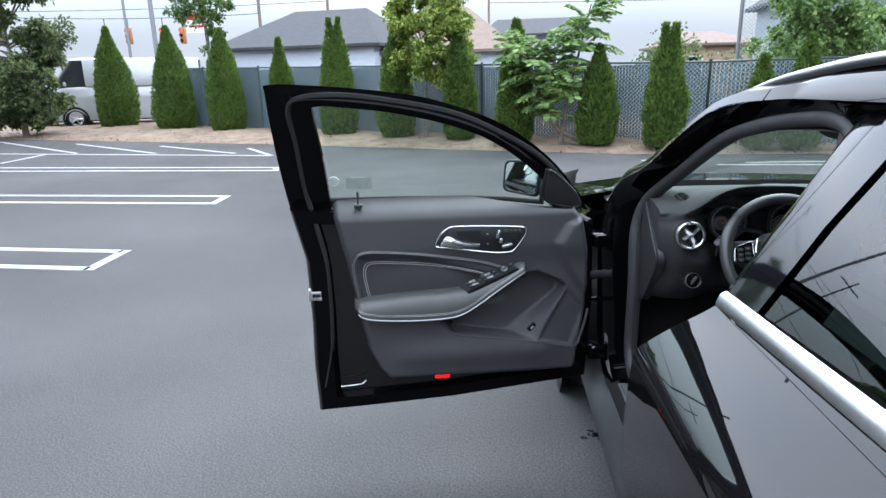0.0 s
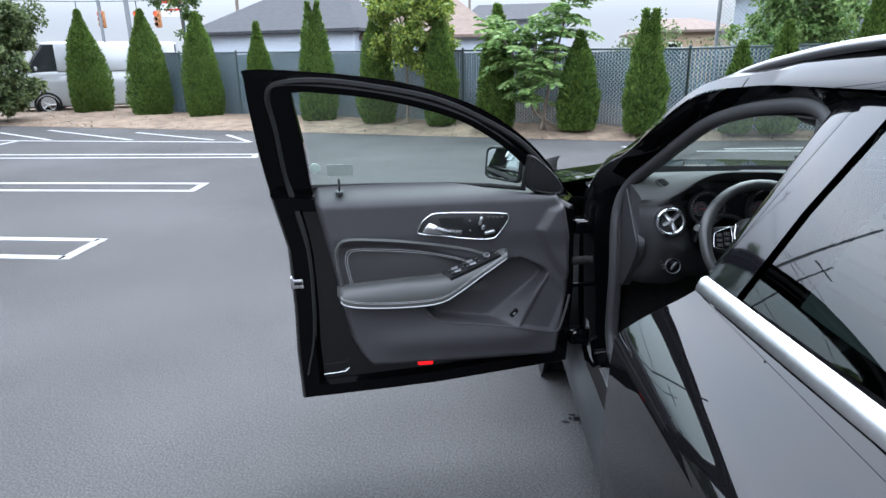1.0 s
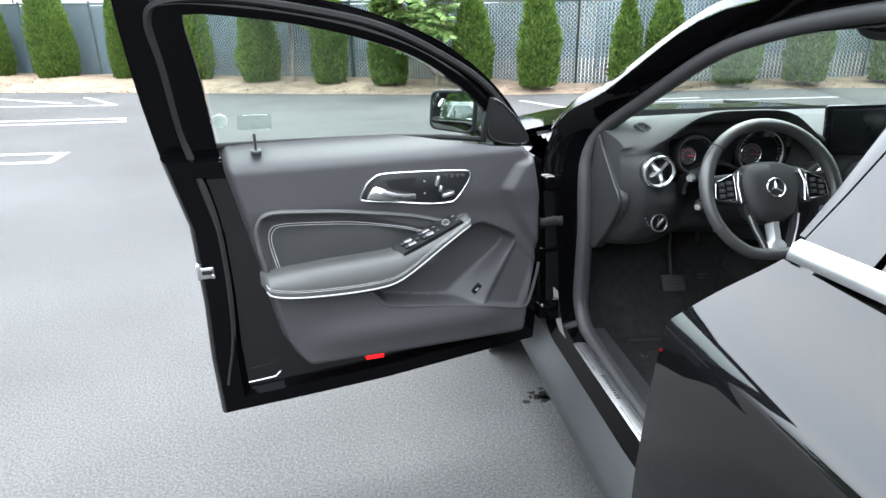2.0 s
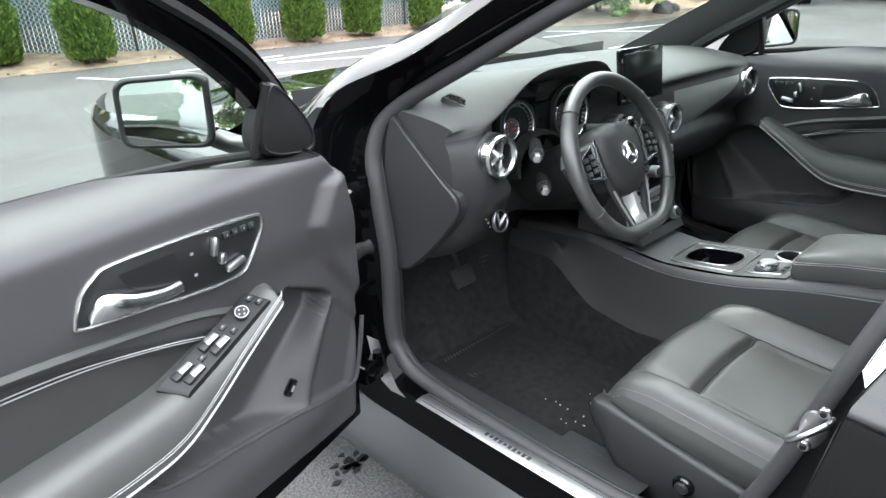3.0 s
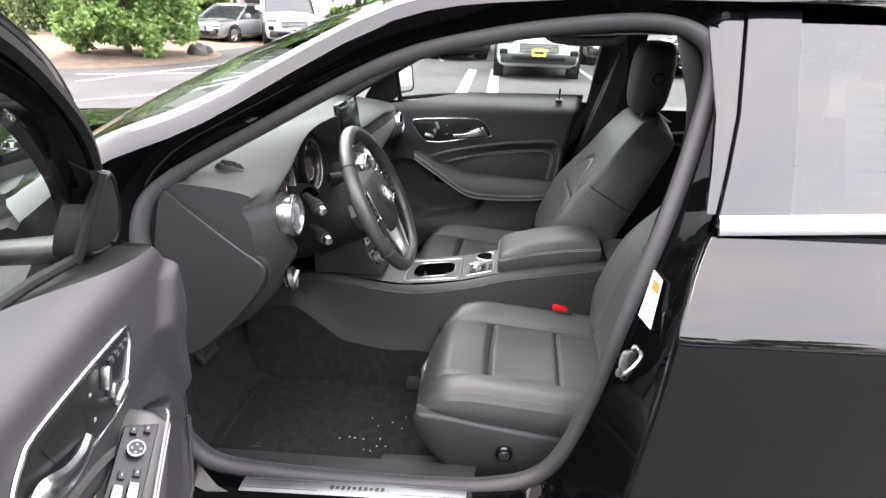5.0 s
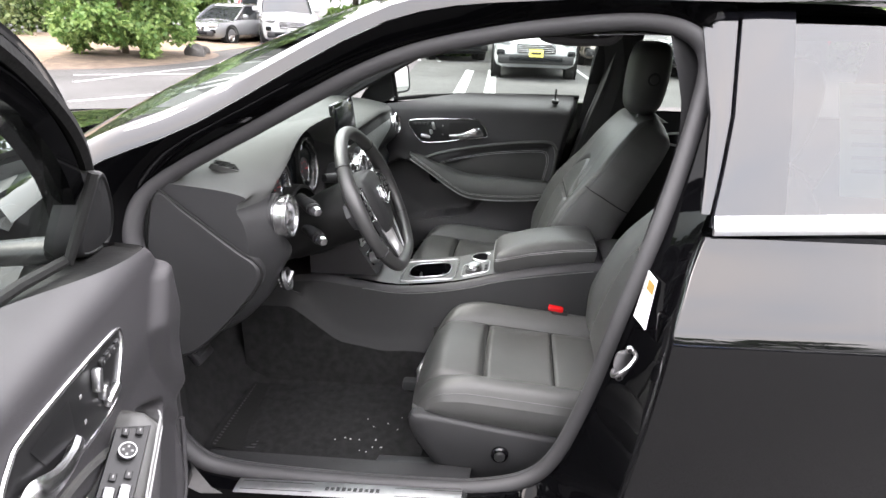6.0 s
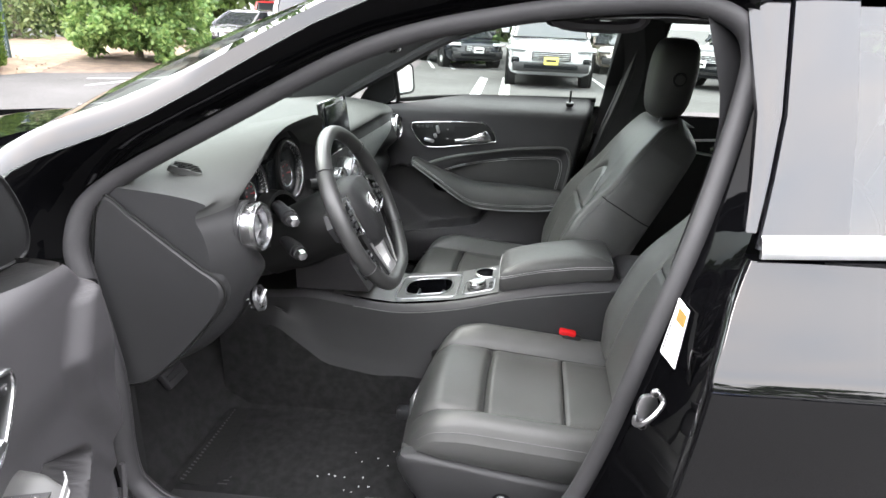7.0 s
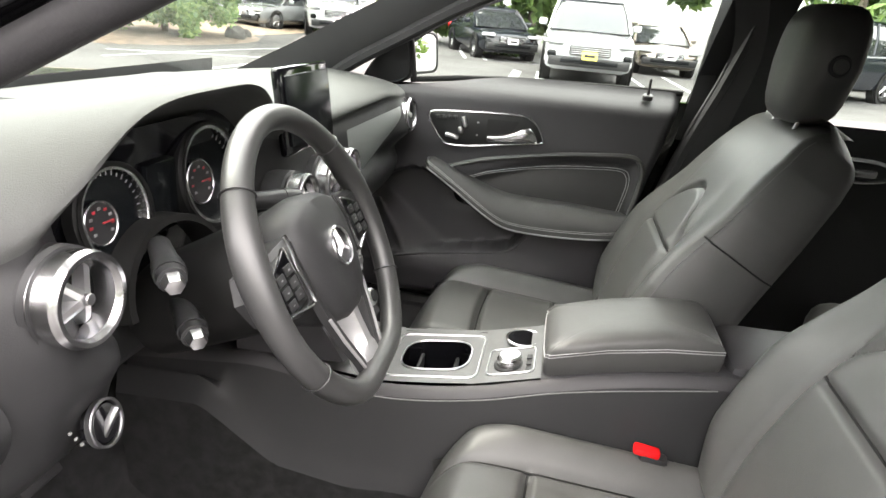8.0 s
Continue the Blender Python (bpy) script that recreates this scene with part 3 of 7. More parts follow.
def woods(name, path, h, depth, n, seed, m, label, leaf=(0.25, 0.5), low=0.06):
    """A far wood: one mass of trunks and leaves."""
    r = random.Random(seed)
    k = Mesh().use(BARK)
    P = [Vector(p) for p in path]
    seg = [(P[i + 1] - P[i]).length for i in range(len(P) - 1)]
    tot = sum(seg)

    def along(s):
        for i, q in enumerate(seg):
            if s <= q:
                return P[i].lerp(P[i + 1], s / q)
            s -= q
        return P[-1]
    crowns = []
    for i in range(int(tot / 2.2)):
        c = along(r.uniform(0, tot)) + Vector((r.uniform(-1, 1), r.uniform(-1, 1))) * depth
        hh = h * r.uniform(0.65, 1.1)
        k.tube([(c.x, c.y, 0), (c.x + r.uniform(-.3, .3), c.y, hh * 0.8)], [0.16, 0.05], 6)
        for j in range(12):
            zz = hh * r.uniform(low, 1.0)
            crowns.append((Vector((c.x + r.gauss(0, 1.2), c.y + r.gauss(0, 1.2), zz)), r.uniform(0.6, 1.3)))
    k.use(m)
    for i in range(n):
        c, rr = crowns[i % len(crowns)]
        q = c + rvec(r) * rr * r.random() ** 0.4
        sprig(k, q, (rvec(r) + Vector((0, 0, -0.3))).normalized(), rvec(r), r.uniform(*leaf), r.uniform(*leaf) * 0.3)
    k.put(name, None, label, 0, "woods", "", "stuff")


woods("woods", [(17, 24), (26, 18), (25.5, 9), (23.2, 3), (22.8, -8), (22, -22)], 12, 1.4, 150000, 51, LEAF, "green wood at the far edge of the lot", (0.3, 0.62), 0.0)
woods("far_trees", [(3.5, 30), (9, 27), (20, 19)], 3.3, 0.8, 16000, 52, LEAFD, "low trees beyond the fence", (0.12, 0.24))
woods("rear_woods", [(-22, 13), (-21, -3), (-20, -15), (-13, -26), (4, -31), (24, -28)], 10.5, 1.2, 115000, 53, LEAF, "trees on the far side of the lot", (0.3, 0.6), 0.0)


# ---- buildings beyond the fence ----
def house(at, rz, sx, sy, wall_h, roof_h, wallm, roofm, hip, label, windows=True):
    X = Matrix.Translation((*at, 0)) @ Matrix.Rotation(radians(rz), 4, "Z")
    t = thing("house", (*at, 0), label, "house")
    k = Mesh(X).use(wallm)
    n = int(wall_h / 0.16)
    k.loft([[(qx * (sx / 2 + o), qy * (sy / 2 + o), (i + f) * wall_h / n) for qx, qy in ((-1, -1), (1, -1), (1, 1), (-1, 1))] for i in range(n) for f, o in ((0.0, 0.02), (0.98, 0.0))])
    k.put("wall", t, "", 0)
    k = Mesh(X).use(roofm)
    e = 0.5
    a, b = sx / 2 + e, sy / 2 + e
    hx = a - hip
    lo = [(-a, -b, wall_h), (a, -b, wall_h), (a, b, wall_h), (-a, b, wall_h)]
    lo2 = [(x, y, wall_h + 0.15) for x, y, z in lo]
    hi = [(-hx, -0.05, wall_h + roof_h), (hx, -0.05, wall_h + roof_h), (hx, 0.05, wall_h + roof_h), (-hx, 0.05, wall_h + roof_h)]
    k.loft([lo, lo2, hi])
    k.put("roof", t, "", 0)
    for i in range(int(sx / 3) if windows else 0):
        x = -sx / 2 + 1.5 + 3 * i
        k = Mesh(X).use(WHITE)
        for s in (-1, 1):
            k.box((x + s * 0.5, -sy / 2 - 0.03, wall_h * 0.6), (0.08, 0.06, 1.3), 0.01)
            k.box((x, -sy / 2 - 0.03, wall_h * 0.6 + s * 0.65), (1.08, 0.06, 0.08), 0.01)
        k.use(SCREEN).box((x, -sy / 2 - 0.01, wall_h * 0.6), (0.95, 0.03, 1.25))
        k.put("window", t, "", 0)
    return t


house((-14.4, 37.0), -6, 9.4, 10, 3.3, 2.5, SIDING, SHINGLE, 2.8, "white-sided building with a dark grey hip roof", False)
house((-7.0, 37.5), 4, 7.2, 9, 2.9, 2.8, SIDING, SHINGLEB, 3.0, "white-sided building with a brown shingle roof", False)
house((-1.9, 48.0), 0, 7, 8, 4.3, 1.5, SIDING, SHINGLE, 1.0, "pale two-storey house behind the fence")
house((9.6, 47.0), 5, 5.4, 7, 3.3, 1.1, TAN, SHINGLEB, 2.0, "tan house with an orange-brown roof")
house((14.4, 31.0), 0, 9, 8, 4.6, 3.0, BLUEW, SHINGLE, 3.6, "blue-grey house behind the tall fence")


# ---- poles, wires, signals ----
def utility_pole(at, h, m, r=0.13, arm=True):
    t = thing("utility_pole", (*at, 0), "tall utility pole carrying wires over the street", "pole", "utility poles")
    k = Mesh().use(m)
    k.tube([(*at, 0), (*at, h)], [r, r * 0.6], 10)
    k.put("shaft", t)
    if arm:
        k = Mesh().use(m)
        k.box((at[0], at[1], h - 0.8), (2.2, 0.1, 0.12), 0.01)
        k.put("cross_arm", t)


utility_pole((-36, 35.2), 9, POLE, 0.14, False)
utility_pole((-27.8, 36), 14, POLE, 0.11)
utility_pole((-24.6, 34), 18, POLE, 0.16, False)
utility_pole((-20.5, 40), 15, WOODPOLE)
utility_pole((-17, 44), 13, WOODPOLE)
utility_pole((-5.2, 44), 12, WOODPOLE, 0.1, False)
for i, (p, q, sag) in enumerate((((-60, 40, 9.5), (-20.5, 40, 9.8), 0.5), ((-20.5, 40, 9.8), (-5.2, 44, 9.2), 0.4), ((-5.2, 44, 9.2), (40, 40, 8.6), 0.6), ((-60, 36, 7.6), (-17, 44, 7.2), 0.5), ((-60, 30, 11), (-20.5, 40, 13), 0.5), ((-20.5, 40, 13.6), (-60, 34, 7.5), 0.4), ((-5.2, 44, 7.4), (40, 36, 6.8), 0.5), ((-5.2, 44, 6.6), (40, 37, 6.0), 0.4), ((-36, 35.2, 6.0), (-20.5, 40, 6.1), 0.2))):
    p, q = Vector(p), Vector(q)
    k = Mesh().use(POST)
    k.tube([p.lerp(q, j / 12) - Vector((0, 0, sag * 4 * (j / 12) * (1 - j / 12))) for j in range(13)], 0.022, 5)
    k.put("overhead_wire", None, "thin black overhead wire", 40, "wire", "overhead wires")


def signal(at):
    t = thing("traffic_light", at, "hanging amber traffic light showing red", "traffic light", "traffic lights over the street")
    k = Mesh().use(SIGYEL)
    k.box(at, (0.36, 0.25, 1.05), 0.04)
    k.put("housing", t)
    for i, m in enumerate((SIGRED, SCREEN, SCREEN)):
        k = Mesh().use(m)
        c = (at[0], at[1] - 0.14, at[2] + 0.33 - 0.33 * i)
        k.disc(c, (0, -1, 0), 0.13, 0.03, 16)
        k.use(SIGYEL).disc((c[0], c[1] - 0.06, c[2]), (0, -1, 0), 0.15, 0.12, 16, 0.135)
        k.put("lens", t)
    return t


for x in (-30.1, -28.7, -26.6, -25.4):
    f = (x + 36) / 15.5
    zw = 6.0 + 0.1 * f - 0.8 * f * (1 - f)
    sg = signal((x, 35.2 + 4.8 * f, 4.75))
    k = Mesh().use(POST)
    k.tube([(x, 35.2 + 4.8 * f, 5.25), (x, 35.2 + 4.8 * f, zw + 0.02)], 0.03, 6)
    k.put("hanger", sg)

sign = thing("street_sign", (-18.9, 30, 0), "red and white road sign on a dark pole", "sign")
k = Mesh().use(POST)
k.tube([(-18.9, 30, 0), (-18.9, 30, 5.0)], 0.06, 8)
k.put("pole", sign)
k = Mesh().use(WHITE)
k.box((-19.4, 30, 4.7), (1.3, 0.06, 1.1), 0.02)
k.use(RED).box((-19.4, 29.96, 5.0), (1.2, 0.03, 0.35), 0.01)
k.use(RED).box((-19.4, 29.96, 4.5), (0.8, 0.03, 0.1), 0.01)
k.put("panel", sign)

lamp = thing("light_pole", (7.55, 8.75, 0), "white light pole on a tan concrete base", "lamp post")
k = Mesh().use(CONCRETE)
k.disc((7.55, 8.75, 0.32), (0, 0, 1), 0.31, 0.66, 28)
k.put("concrete_base", lamp)
k = Mesh().use(WHITE)
k.tube([(7.55, 8.75, 0.6), (7.55, 8.75, 6.5)], [0.065, 0.05], 12)
k.box((7.55, 8.75, 0.67), (0.24, 0.24, 0.05), 0.01)
k.put("pole", lamp)
k = Mesh().use(WHITE)
k.box((7.55, 8.3, 6.5), (0.35, 0.8, 0.15), 0.04)
k.put("lamp_head", lamp)

k = Mesh().use(MULCHD)
k.patch(lambda a, b: (13.7 + 3.6 * a * math.cos(b * 6.2832), 10.1 + 2.4 * a * math.sin(b * 6.2832), 0.16 * (1 - a) + 0.004), 8, 40)
k.put("mulch_island", None, "low mulch island under the bush", 60, "bed", "", "structure")
for x, y, s in ((14.9, 8.4, 0.24), (16.0, 8.7, 0.18), (15.4, 8.5, 0.13)):
    k = Mesh().use(ROCK)
    b = bmesh.new()
    bmesh.ops.create_icosphere(b, subdivisions=3, radius=s)
    for p in b.verts:
        p.co *= 1 + 0.35 * noise.noise(p.co * 5 + Vector((x, y, 0)))
    k.add([p.co + Vector((x, y, s * 0.4)) for p in b.verts], [tuple(q.index for q in f.verts) for f in b.faces])
    b.free()
    k.put("boulder", None, "dark rough boulder at the island's edge", 30, "rock", "boulders on the island")

# ---- parked vehicles ----
def vehicle(name, at, rz, L, W, H, paint, label, style="sedan", plate=YELLOW):
    """A parked car: body, glasshouse, wheels, lamps, grille. Nose to local -y."""
    X = Matrix.Translation((*at, 0)) @ Matrix.Rotation(radians(rz), 4, "Z")
    t = thing(name, (*at, 0), label, "car", "parked vehicles")
    w = W / 2
    tall = style in ("suv", "pickup", "van")
    wr = 0.37 if tall else 0.32
    zl = 0.26 if tall else 0.2
    zb = H * (0.60 if tall else 0.62)
    zh = zb * (0.97 if style == "pickup" else 0.93)
    prof = [(0.0, 0.72, zl + 0.12, zh * 0.72), (0.03, 0.9, zl + 0.02, zh * 0.88), (0.1, 0.97, zl, zh * 0.97), (0.24, 1.0, zl, zh * 1.0), (0.3, 1.0, zl, zb), (0.6, 1.0, zl, zb * 1.02), (0.86, 0.99, zl, zb * (1.04 if tall else 1.0)), (0.97, 0.95, zl + 0.05, zb * 0.95), (1.0, 0.8, zl + 0.18, zb * 0.8)]
    if style == "van":
        prof = [(0.0, 0.8, zl + 0.1, zh * 0.7), (0.05, 0.95, zl, zh * 0.9), (0.16, 1.0, zl, zb), (0.5, 1.0, zl, zb), (0.98, 1.0, zl, zb), (1.0, 0.95, zl + 0.1, zb * 0.95)]
    rings = []
    fine = cr([(a, b, c) for a, b, c, d in prof], 3)
    fin2 = cr([(a, b, d) for a, b, c, d in prof], 3)
    for p, q in zip(fine, fin2):
        s, ww, z0, z1 = p[0] * L, p[1] * w, p[2], q[2]
        half = [(0.0, z0), (ww * 0.8, z0), (ww * 0.95, z0 + 0.06), (ww, z0 + (z1 - z0) * 0.3), (ww * 0.985, z0 + (z1 - z0) * 0.62), (ww * 0.99, z1 - 0.12), (ww * 0.93, z1 - 0.03), (ww * 0.6, z1), (0.0, z1 + 0.02)]
        ring = [(x, s, z) for x, z in half] + [(-x, s, z) for x, z in half[-2:0:-1]]
        rings.append(ring)
    k = Mesh(X).use(paint)
    k.loft(rings)
    k.put("body", t, "", 50)
    # glasshouse
    g = {"suv": (0.24, 0.97, 0.4, 0.9), "sedan": (0.24, 0.9, 0.42, 0.72), "pickup": (0.27, 0.66, 0.36, 0.64), "van": (0.08, 0.99, 0.2, 0.985), "coupe": (0.26, 0.92, 0.45, 0.68)}[style]

    def gring(y0, y1, ww, z):
        q = rounded([(-ww, y0 * L), (ww, y0 * L), (ww, y1 * L), (-ww, y1 * L)], 0.16, 4)
        return [(p[0], p[1], z) for p in q]
    zr = H - 0.07
    k = Mesh(X).use(CARGLASS)
    k.loft([gring(g[0], g[1], w * 0.93, zb - 0.03), gring(g[0] * 0.45 + g[2] * 0.55, g[1] * 0.45 + g[3] * 0.55, w * 0.85, zb * 0.45 + zr * 0.55), gring(g[2], g[3], w * 0.74, zr)])
    k.put("glasshouse", t, "dark tinted windows", 50)
    k = Mesh(X).use(paint)
    k.loft([gring(g[2] - 0.012, g[3] + 0.01, w * 0.765, zr - 0.03), gring(g[2] - 0.005, g[3] + 0.005, w * 0.755, zr + 0.02), gring(g[2] + 0.04, g[3] - 0.02, w * 0.6, H)])
    for s in (-1, 1):
        for y0, y1 in ((g[0] + 0.005, g[2]), (g[1] - 0.01, g[3]), ((g[0] + g[1]) / 2 + 0.02, (g[2] + g[3]) / 2)):
            k.tube([(s * w * 0.925, y0 * L, zb - 0.02), (s * w * 0.845, (y0 * 0.45 + y1 * 0.55) * L, zb * 0.45 + zr * 0.55), (s * w * 0.745, y1 * L, zr)], 0.035, 6)
    if style == "van":
        for s in (-1, 1):
            k.box((s * w * 0.86, L * 0.62, (zb + zr) / 2), (0.14, L * 0.7, zr - zb + 0.06), 0.05, Matrix.Rotation(-s * 0.16, 4, "Y"))
    k.put("roof", t, "", 50)
    # wheels
    for s in (-1, 1):
        for y in (0.19 * L, 0.80 * L):
            c = Vector((s * (w - 0.11), y, wr))
            k = Mesh(X).use(TYRE)
            k.disc(c, (s, 0, 0), wr, 0.23, 28, wr * 0.62)
            tyre = k.put("wheel", t)
            k = Mesh(X).use(SATIN)
            k.disc(c + Vector((s * 0.05, 0, 0)), (s, 0, 0), wr * 0.63, 0.05, 24, wr * 0.55)
            for j in range(5):
                a = j * 1.2566
                k.tube([c + Vector((s * 0.06, 0, 0)), c + Vector((s * 0.06, math.cos(a) * wr * 0.58, math.sin(a) * wr * 0.58))], 0.03, 6)
            k.disc(c + Vector((s * 0.05, 0, 0)), (s, 0, 0), 0.07, 0.06, 12)
            k.put("rim", tyre)
            k = Mesh(X).use(TYRE)
            k.disc(c + Vector((s * 0.003, 0, 0)), (s, 0, 0), wr * 1.16, 0.236, 24, wr * 1.02)
            k.put("wheel_arch", t)
    # face
    gh = zh * (0.5 if tall else 0.4)
    k = Mesh(X).use(SCREEN)
    k.box((0, 0.0, zh * 0.69), (W * 0.44, 0.1, zh * 0.2), 0.03)
    k.use(CHROME)
    for i in range(5):
        k.box((0, -0.055, zh * 0.62 + i * zh * 0.038), (W * 0.42, 0.025, 0.014), 0.004)
    k.put("grille", t)
    k = Mesh(X).use(HARD)
    k.box((0, 0.02, zl + 0.2), (W * 0.86, 0.16, 0.2), 0.05)
    k.use(SCREEN).box((0, -0.05, zl + 0.22), (W * 0.6, 0.06, 0.1), 0.02)
    k.put("bumper", t, "dark plastic bumper")
    for s in (-1, 1):
        k = Mesh(X).use(LAMPW)
        k.box((s * w * 0.76, 0.1, zh * 0.83), (w * 0.42, 0.26, 0.09), 0.035, Matrix.Rotation(s * 0.45, 4, "Z"))
        k.put("headlight", t)
        k = Mesh(X).use(SCREEN)
        k.box((s * w * 0.78, 0.07, zh * 0.58), (w * 0.2, 0.16, 0.14), 0.04, Matrix.Rotation(s * 0.45, 4, "Z"))
        k.put("fog_lamp", t)
        k = Mesh(X).use(paint)
        k.box((s * (w + 0.08), g[0] * L + 0.45, zb + 0.1), (0.2, 0.1, 0.15), 0.045)
        k.put("mirror", t)
        k = Mesh(X).use(RED)
        k.box((s * w * 0.8, L - 0.06, zb * 0.86), (w * 0.3, 0.12, 0.16), 0.03)
        k.put("tail_light", t)
    k = Mesh(X).use(plate)
    k.box((0, -0.09, zl + 0.34), (0.31, 0.02, 0.16), 0.006)
    k.use(HARD).box((0, -0.102, zl + 0.34), (0.22, 0.004, 0.05))
    k.put("number_plate", t)
    return t


# nose faces the car for the row at the far side
vehicle("suv", (12.6, -0.8), -88, 5.0, 1.95, 1.82, CARWHITE, "white SUV with a chrome-barred grille facing the lot", "suv")
vehicle("pickup_truck", (19.6, 7.3), -64, 5.6, 2.0, 1.95, CARWHITE, "white pickup truck with a dark grille", "pickup", WHITE)
vehicle("sedan", (19.7, 10.9), -100, 4.7, 1.8, 1.42, CARSILVER, "silver coupe parked by the wood", "coupe", WHITE)
vehicle("sedan", (17.4, 1.25), -66, 4.6, 1.8, 1.45, CARDARK, "dark blue sedan parked at the far side", "sedan", WHITE)
vehicle("sedan", (17.6, -3.1), -84, 4.6, 1.75, 1.42, CARTAN, "bronze sedan parked by the wood", "sedan", WHITE)
vehicle("suv", (14.4, -4.4), -140, 4.9, 1.95, 1.85, CARDARK, "black SUV with alloy wheels", "suv", WHITE)
vehicle("pickup_truck", (22.6, 9.5), -64, 5.4, 1.95, 1.8, CARRED, "red pickup truck half hidden behind another", "pickup", WHITE)
vehicle("van", (-19.7, 18.9), -54.8, 5.75, 2.0, 2.55, CARWHITE, "white cargo van parked behind the fence", "van", WHITE)
vehicle("suv", (-19.0, 0.6), -90, 4.8, 1.9, 1.75, CARWHITE, "white SUV parked across the lot", "suv", WHITE)
vehicle("sedan", (-9.4, -5.0), 90, 4.6, 1.8, 1.45, CARBLUE, "blue sedan parked across the lot", "sedan", WHITE)
vehicle("sedan", (-9.2, -2.3), 90, 4.6, 1.8, 1.45, CARDARK, "dark sedan parked across the lot", "sedan", WHITE)
vehicle("sedan", (-9.3, -7.7), 90, 4.6, 1.8, 1.45, CARWHITE, "white sedan parked across the lot", "sedan", WHITE)

# ---- the black car: u to its right, v ahead, z up; the whole car stands slightly askew to the lot ----
CX = Matrix(((1, -0.087, 0, 0), (0, 1, 0, 0), (0, 0, 1, 0), (0, 0, 0, 1)))
car = thing("car", (0, 0, 0), "black compact crossover with its driver's door wide open", "car")


def cm():
    return Mesh(CX)


ZS = [0.2, 0.3, 0.45, 0.6, 0.75, 0.85, 0.92, 0.928, 0.966, 1.0, 1.022, 1.05, 1.075, 1.25, 1.43, 1.47]
US = [0.835, 0.88, 0.918, 0.928, 0.929, 0.927, 0.922, 0.917, 0.882, 0.845, 0.820, 0.792, 0.774, 0.682, 0.568, 0.545]


ZF = np.linspace(0.2, 1.5, 261)
UF = np.interp(ZF, ZS, US)
KER = np.exp(-(np.arange(-8, 9) / 1.7) ** 2)
UF = np.convolve(np.pad(UF, 8, "edge"), KER / KER.sum(), "valid")


def uo(z):
    """Half width of the body at a height, softly rounded."""
    return float(np.interp(z, ZF, UF))


AX_F, AX_R, WR = 1.03, -1.67, 0.345


def arch(v0, z, r=0.40):
    h = r * r - (z - WR) ** 2
    return math.sqrt(h) if h > 0 else 0.0


def vfront(z):
    """The rear door's front edge."""
    return float(np.interp(z, [0.3, 0.45, 0.6, 0.79, 0.93, 1.0, 1.07, 1.22, 1.44], [-0.685, -0.71, -0.732, -0.755, -0.77, -0.80, -0.84, -0.872, -0.89]))


def side_patch(s, va, vb, z0, z1, m, nu=40, nv=48, off=0.0):
    """Outer skin between two edges given as functions of height; s: -1 driver's side, 1 passenger's."""
    k = cm().use(m)
    for inn in (0.0, 0.03):
        k.patch(lambda a, b: (s * (uo(z0 + (z1 - z0) * b) + off - inn), va(z0 + (z1 - z0) * b) * (1 - a) + vb(z0 + (z1 - z0) * b) * a, z0 + (z1 - z0) * b), nu, nv)
    zz = [z0 + (z1 - z0) * j / nv for j in range(nv + 1)]
    k.loft([[(s * (uo(z) + off - i), va(z) - e, z) for z in zz] for i, e in ((0, 0), (0.004, -0.003), (0.03, -0.001))], False)
    return k


def rear_arch(z):
    return AX_R + max(arch(AX_R, z), 0.0) if z < WR + 0.4 and arch(AX_R, z) > 0.12 else max(-1.62, AX_R + arch(AX_R, z))


# skins
rdoor = side_patch(-1, vfront, lambda z: max(-1.60, AX_R + arch(AX_R, z)), 0.30, 1.055, PAINT).put("rear_door", car, "closed black rear door", 50)
for s in (-1, 1):
    k = cm().use(PAINT)
    k.patch(lambda a, b: (s * (uo(0.3 + 0.755 * b) - 0.28 * max(0, (a - 0.45) / 0.55) ** 2), (max(-1.60, AX_R + arch(AX_R, 0.3 + 0.755 * b)) - 0.006) * (1 - a) - 2.5 * a if a > 0 else max(-1.60, AX_R + arch(AX_R, 0.3 + 0.755 * b)) - 0.006, 0.3 + 0.755 * b), 16, 16)
    k.put("rear_quarter", car)
# front wings: curved in towards the nose
for s in (-1, 1):
    k = cm().use(PAINT)

    def wing(a, b):
        z = 0.3 + (0.70 - 0.06 * a) * b
        v0 = 0.335
        v = v0 + (1.86 - v0) * a
        u = uo(z) - 0.025 * a - 0.2 * max(0, (a - 0.6) / 0.4) ** 2
        if (v - AX_F) ** 2 + (z - WR) ** 2 < 0.40 ** 2:
            z = WR + math.sqrt(max(0, 0.16 - (v - AX_F) ** 2))
        return (s * u, v, z)
    k.patch(wing, 48, 20)
    k.put("front_wing", car)
# bonnet
k = cm().use(PAINT)
k.patch(lambda a, b: ((2 * b - 1) * (0.845 - 0.03 * a - 0.19 * max(0, (a - 0.6) / 0.4) ** 2), 0.60 + 0.22 * (1 - (2 * b - 1) ** 2) * (1 - a) - 0.12 * 0 + (1.25 - 0.06 * abs(2 * b - 1) ** 3) * a * 0.98, 1.045 - 0.04 * (2 * b - 1) ** 2 - 0.05 * a - 0.18 * a ** 3 + 0.012 * math.exp(-((abs(2 * b - 1) - 0.55) / 0.12) ** 2)), 24, 32)
k.put("bonnet", car)
k = cm().use(HARD)
k.patch(lambda a, b: ((2 * b - 1) * 0.74, 0.46 + 0.2 * a + 0.22 * (1 - (2 * b - 1) ** 2), 1.0 - 0.01 * (2 * b - 1) ** 2 + 0.006 * math.sin(a * 20)), 12, 24)
k.put("cowl_panel", car, "black plastic cowl panel")
k = cm().use(PAINT)
k.box((0, 1.80, 0.55), (1.5, 0.16, 0.62), 0.07)
k.put("front_bumper", car)
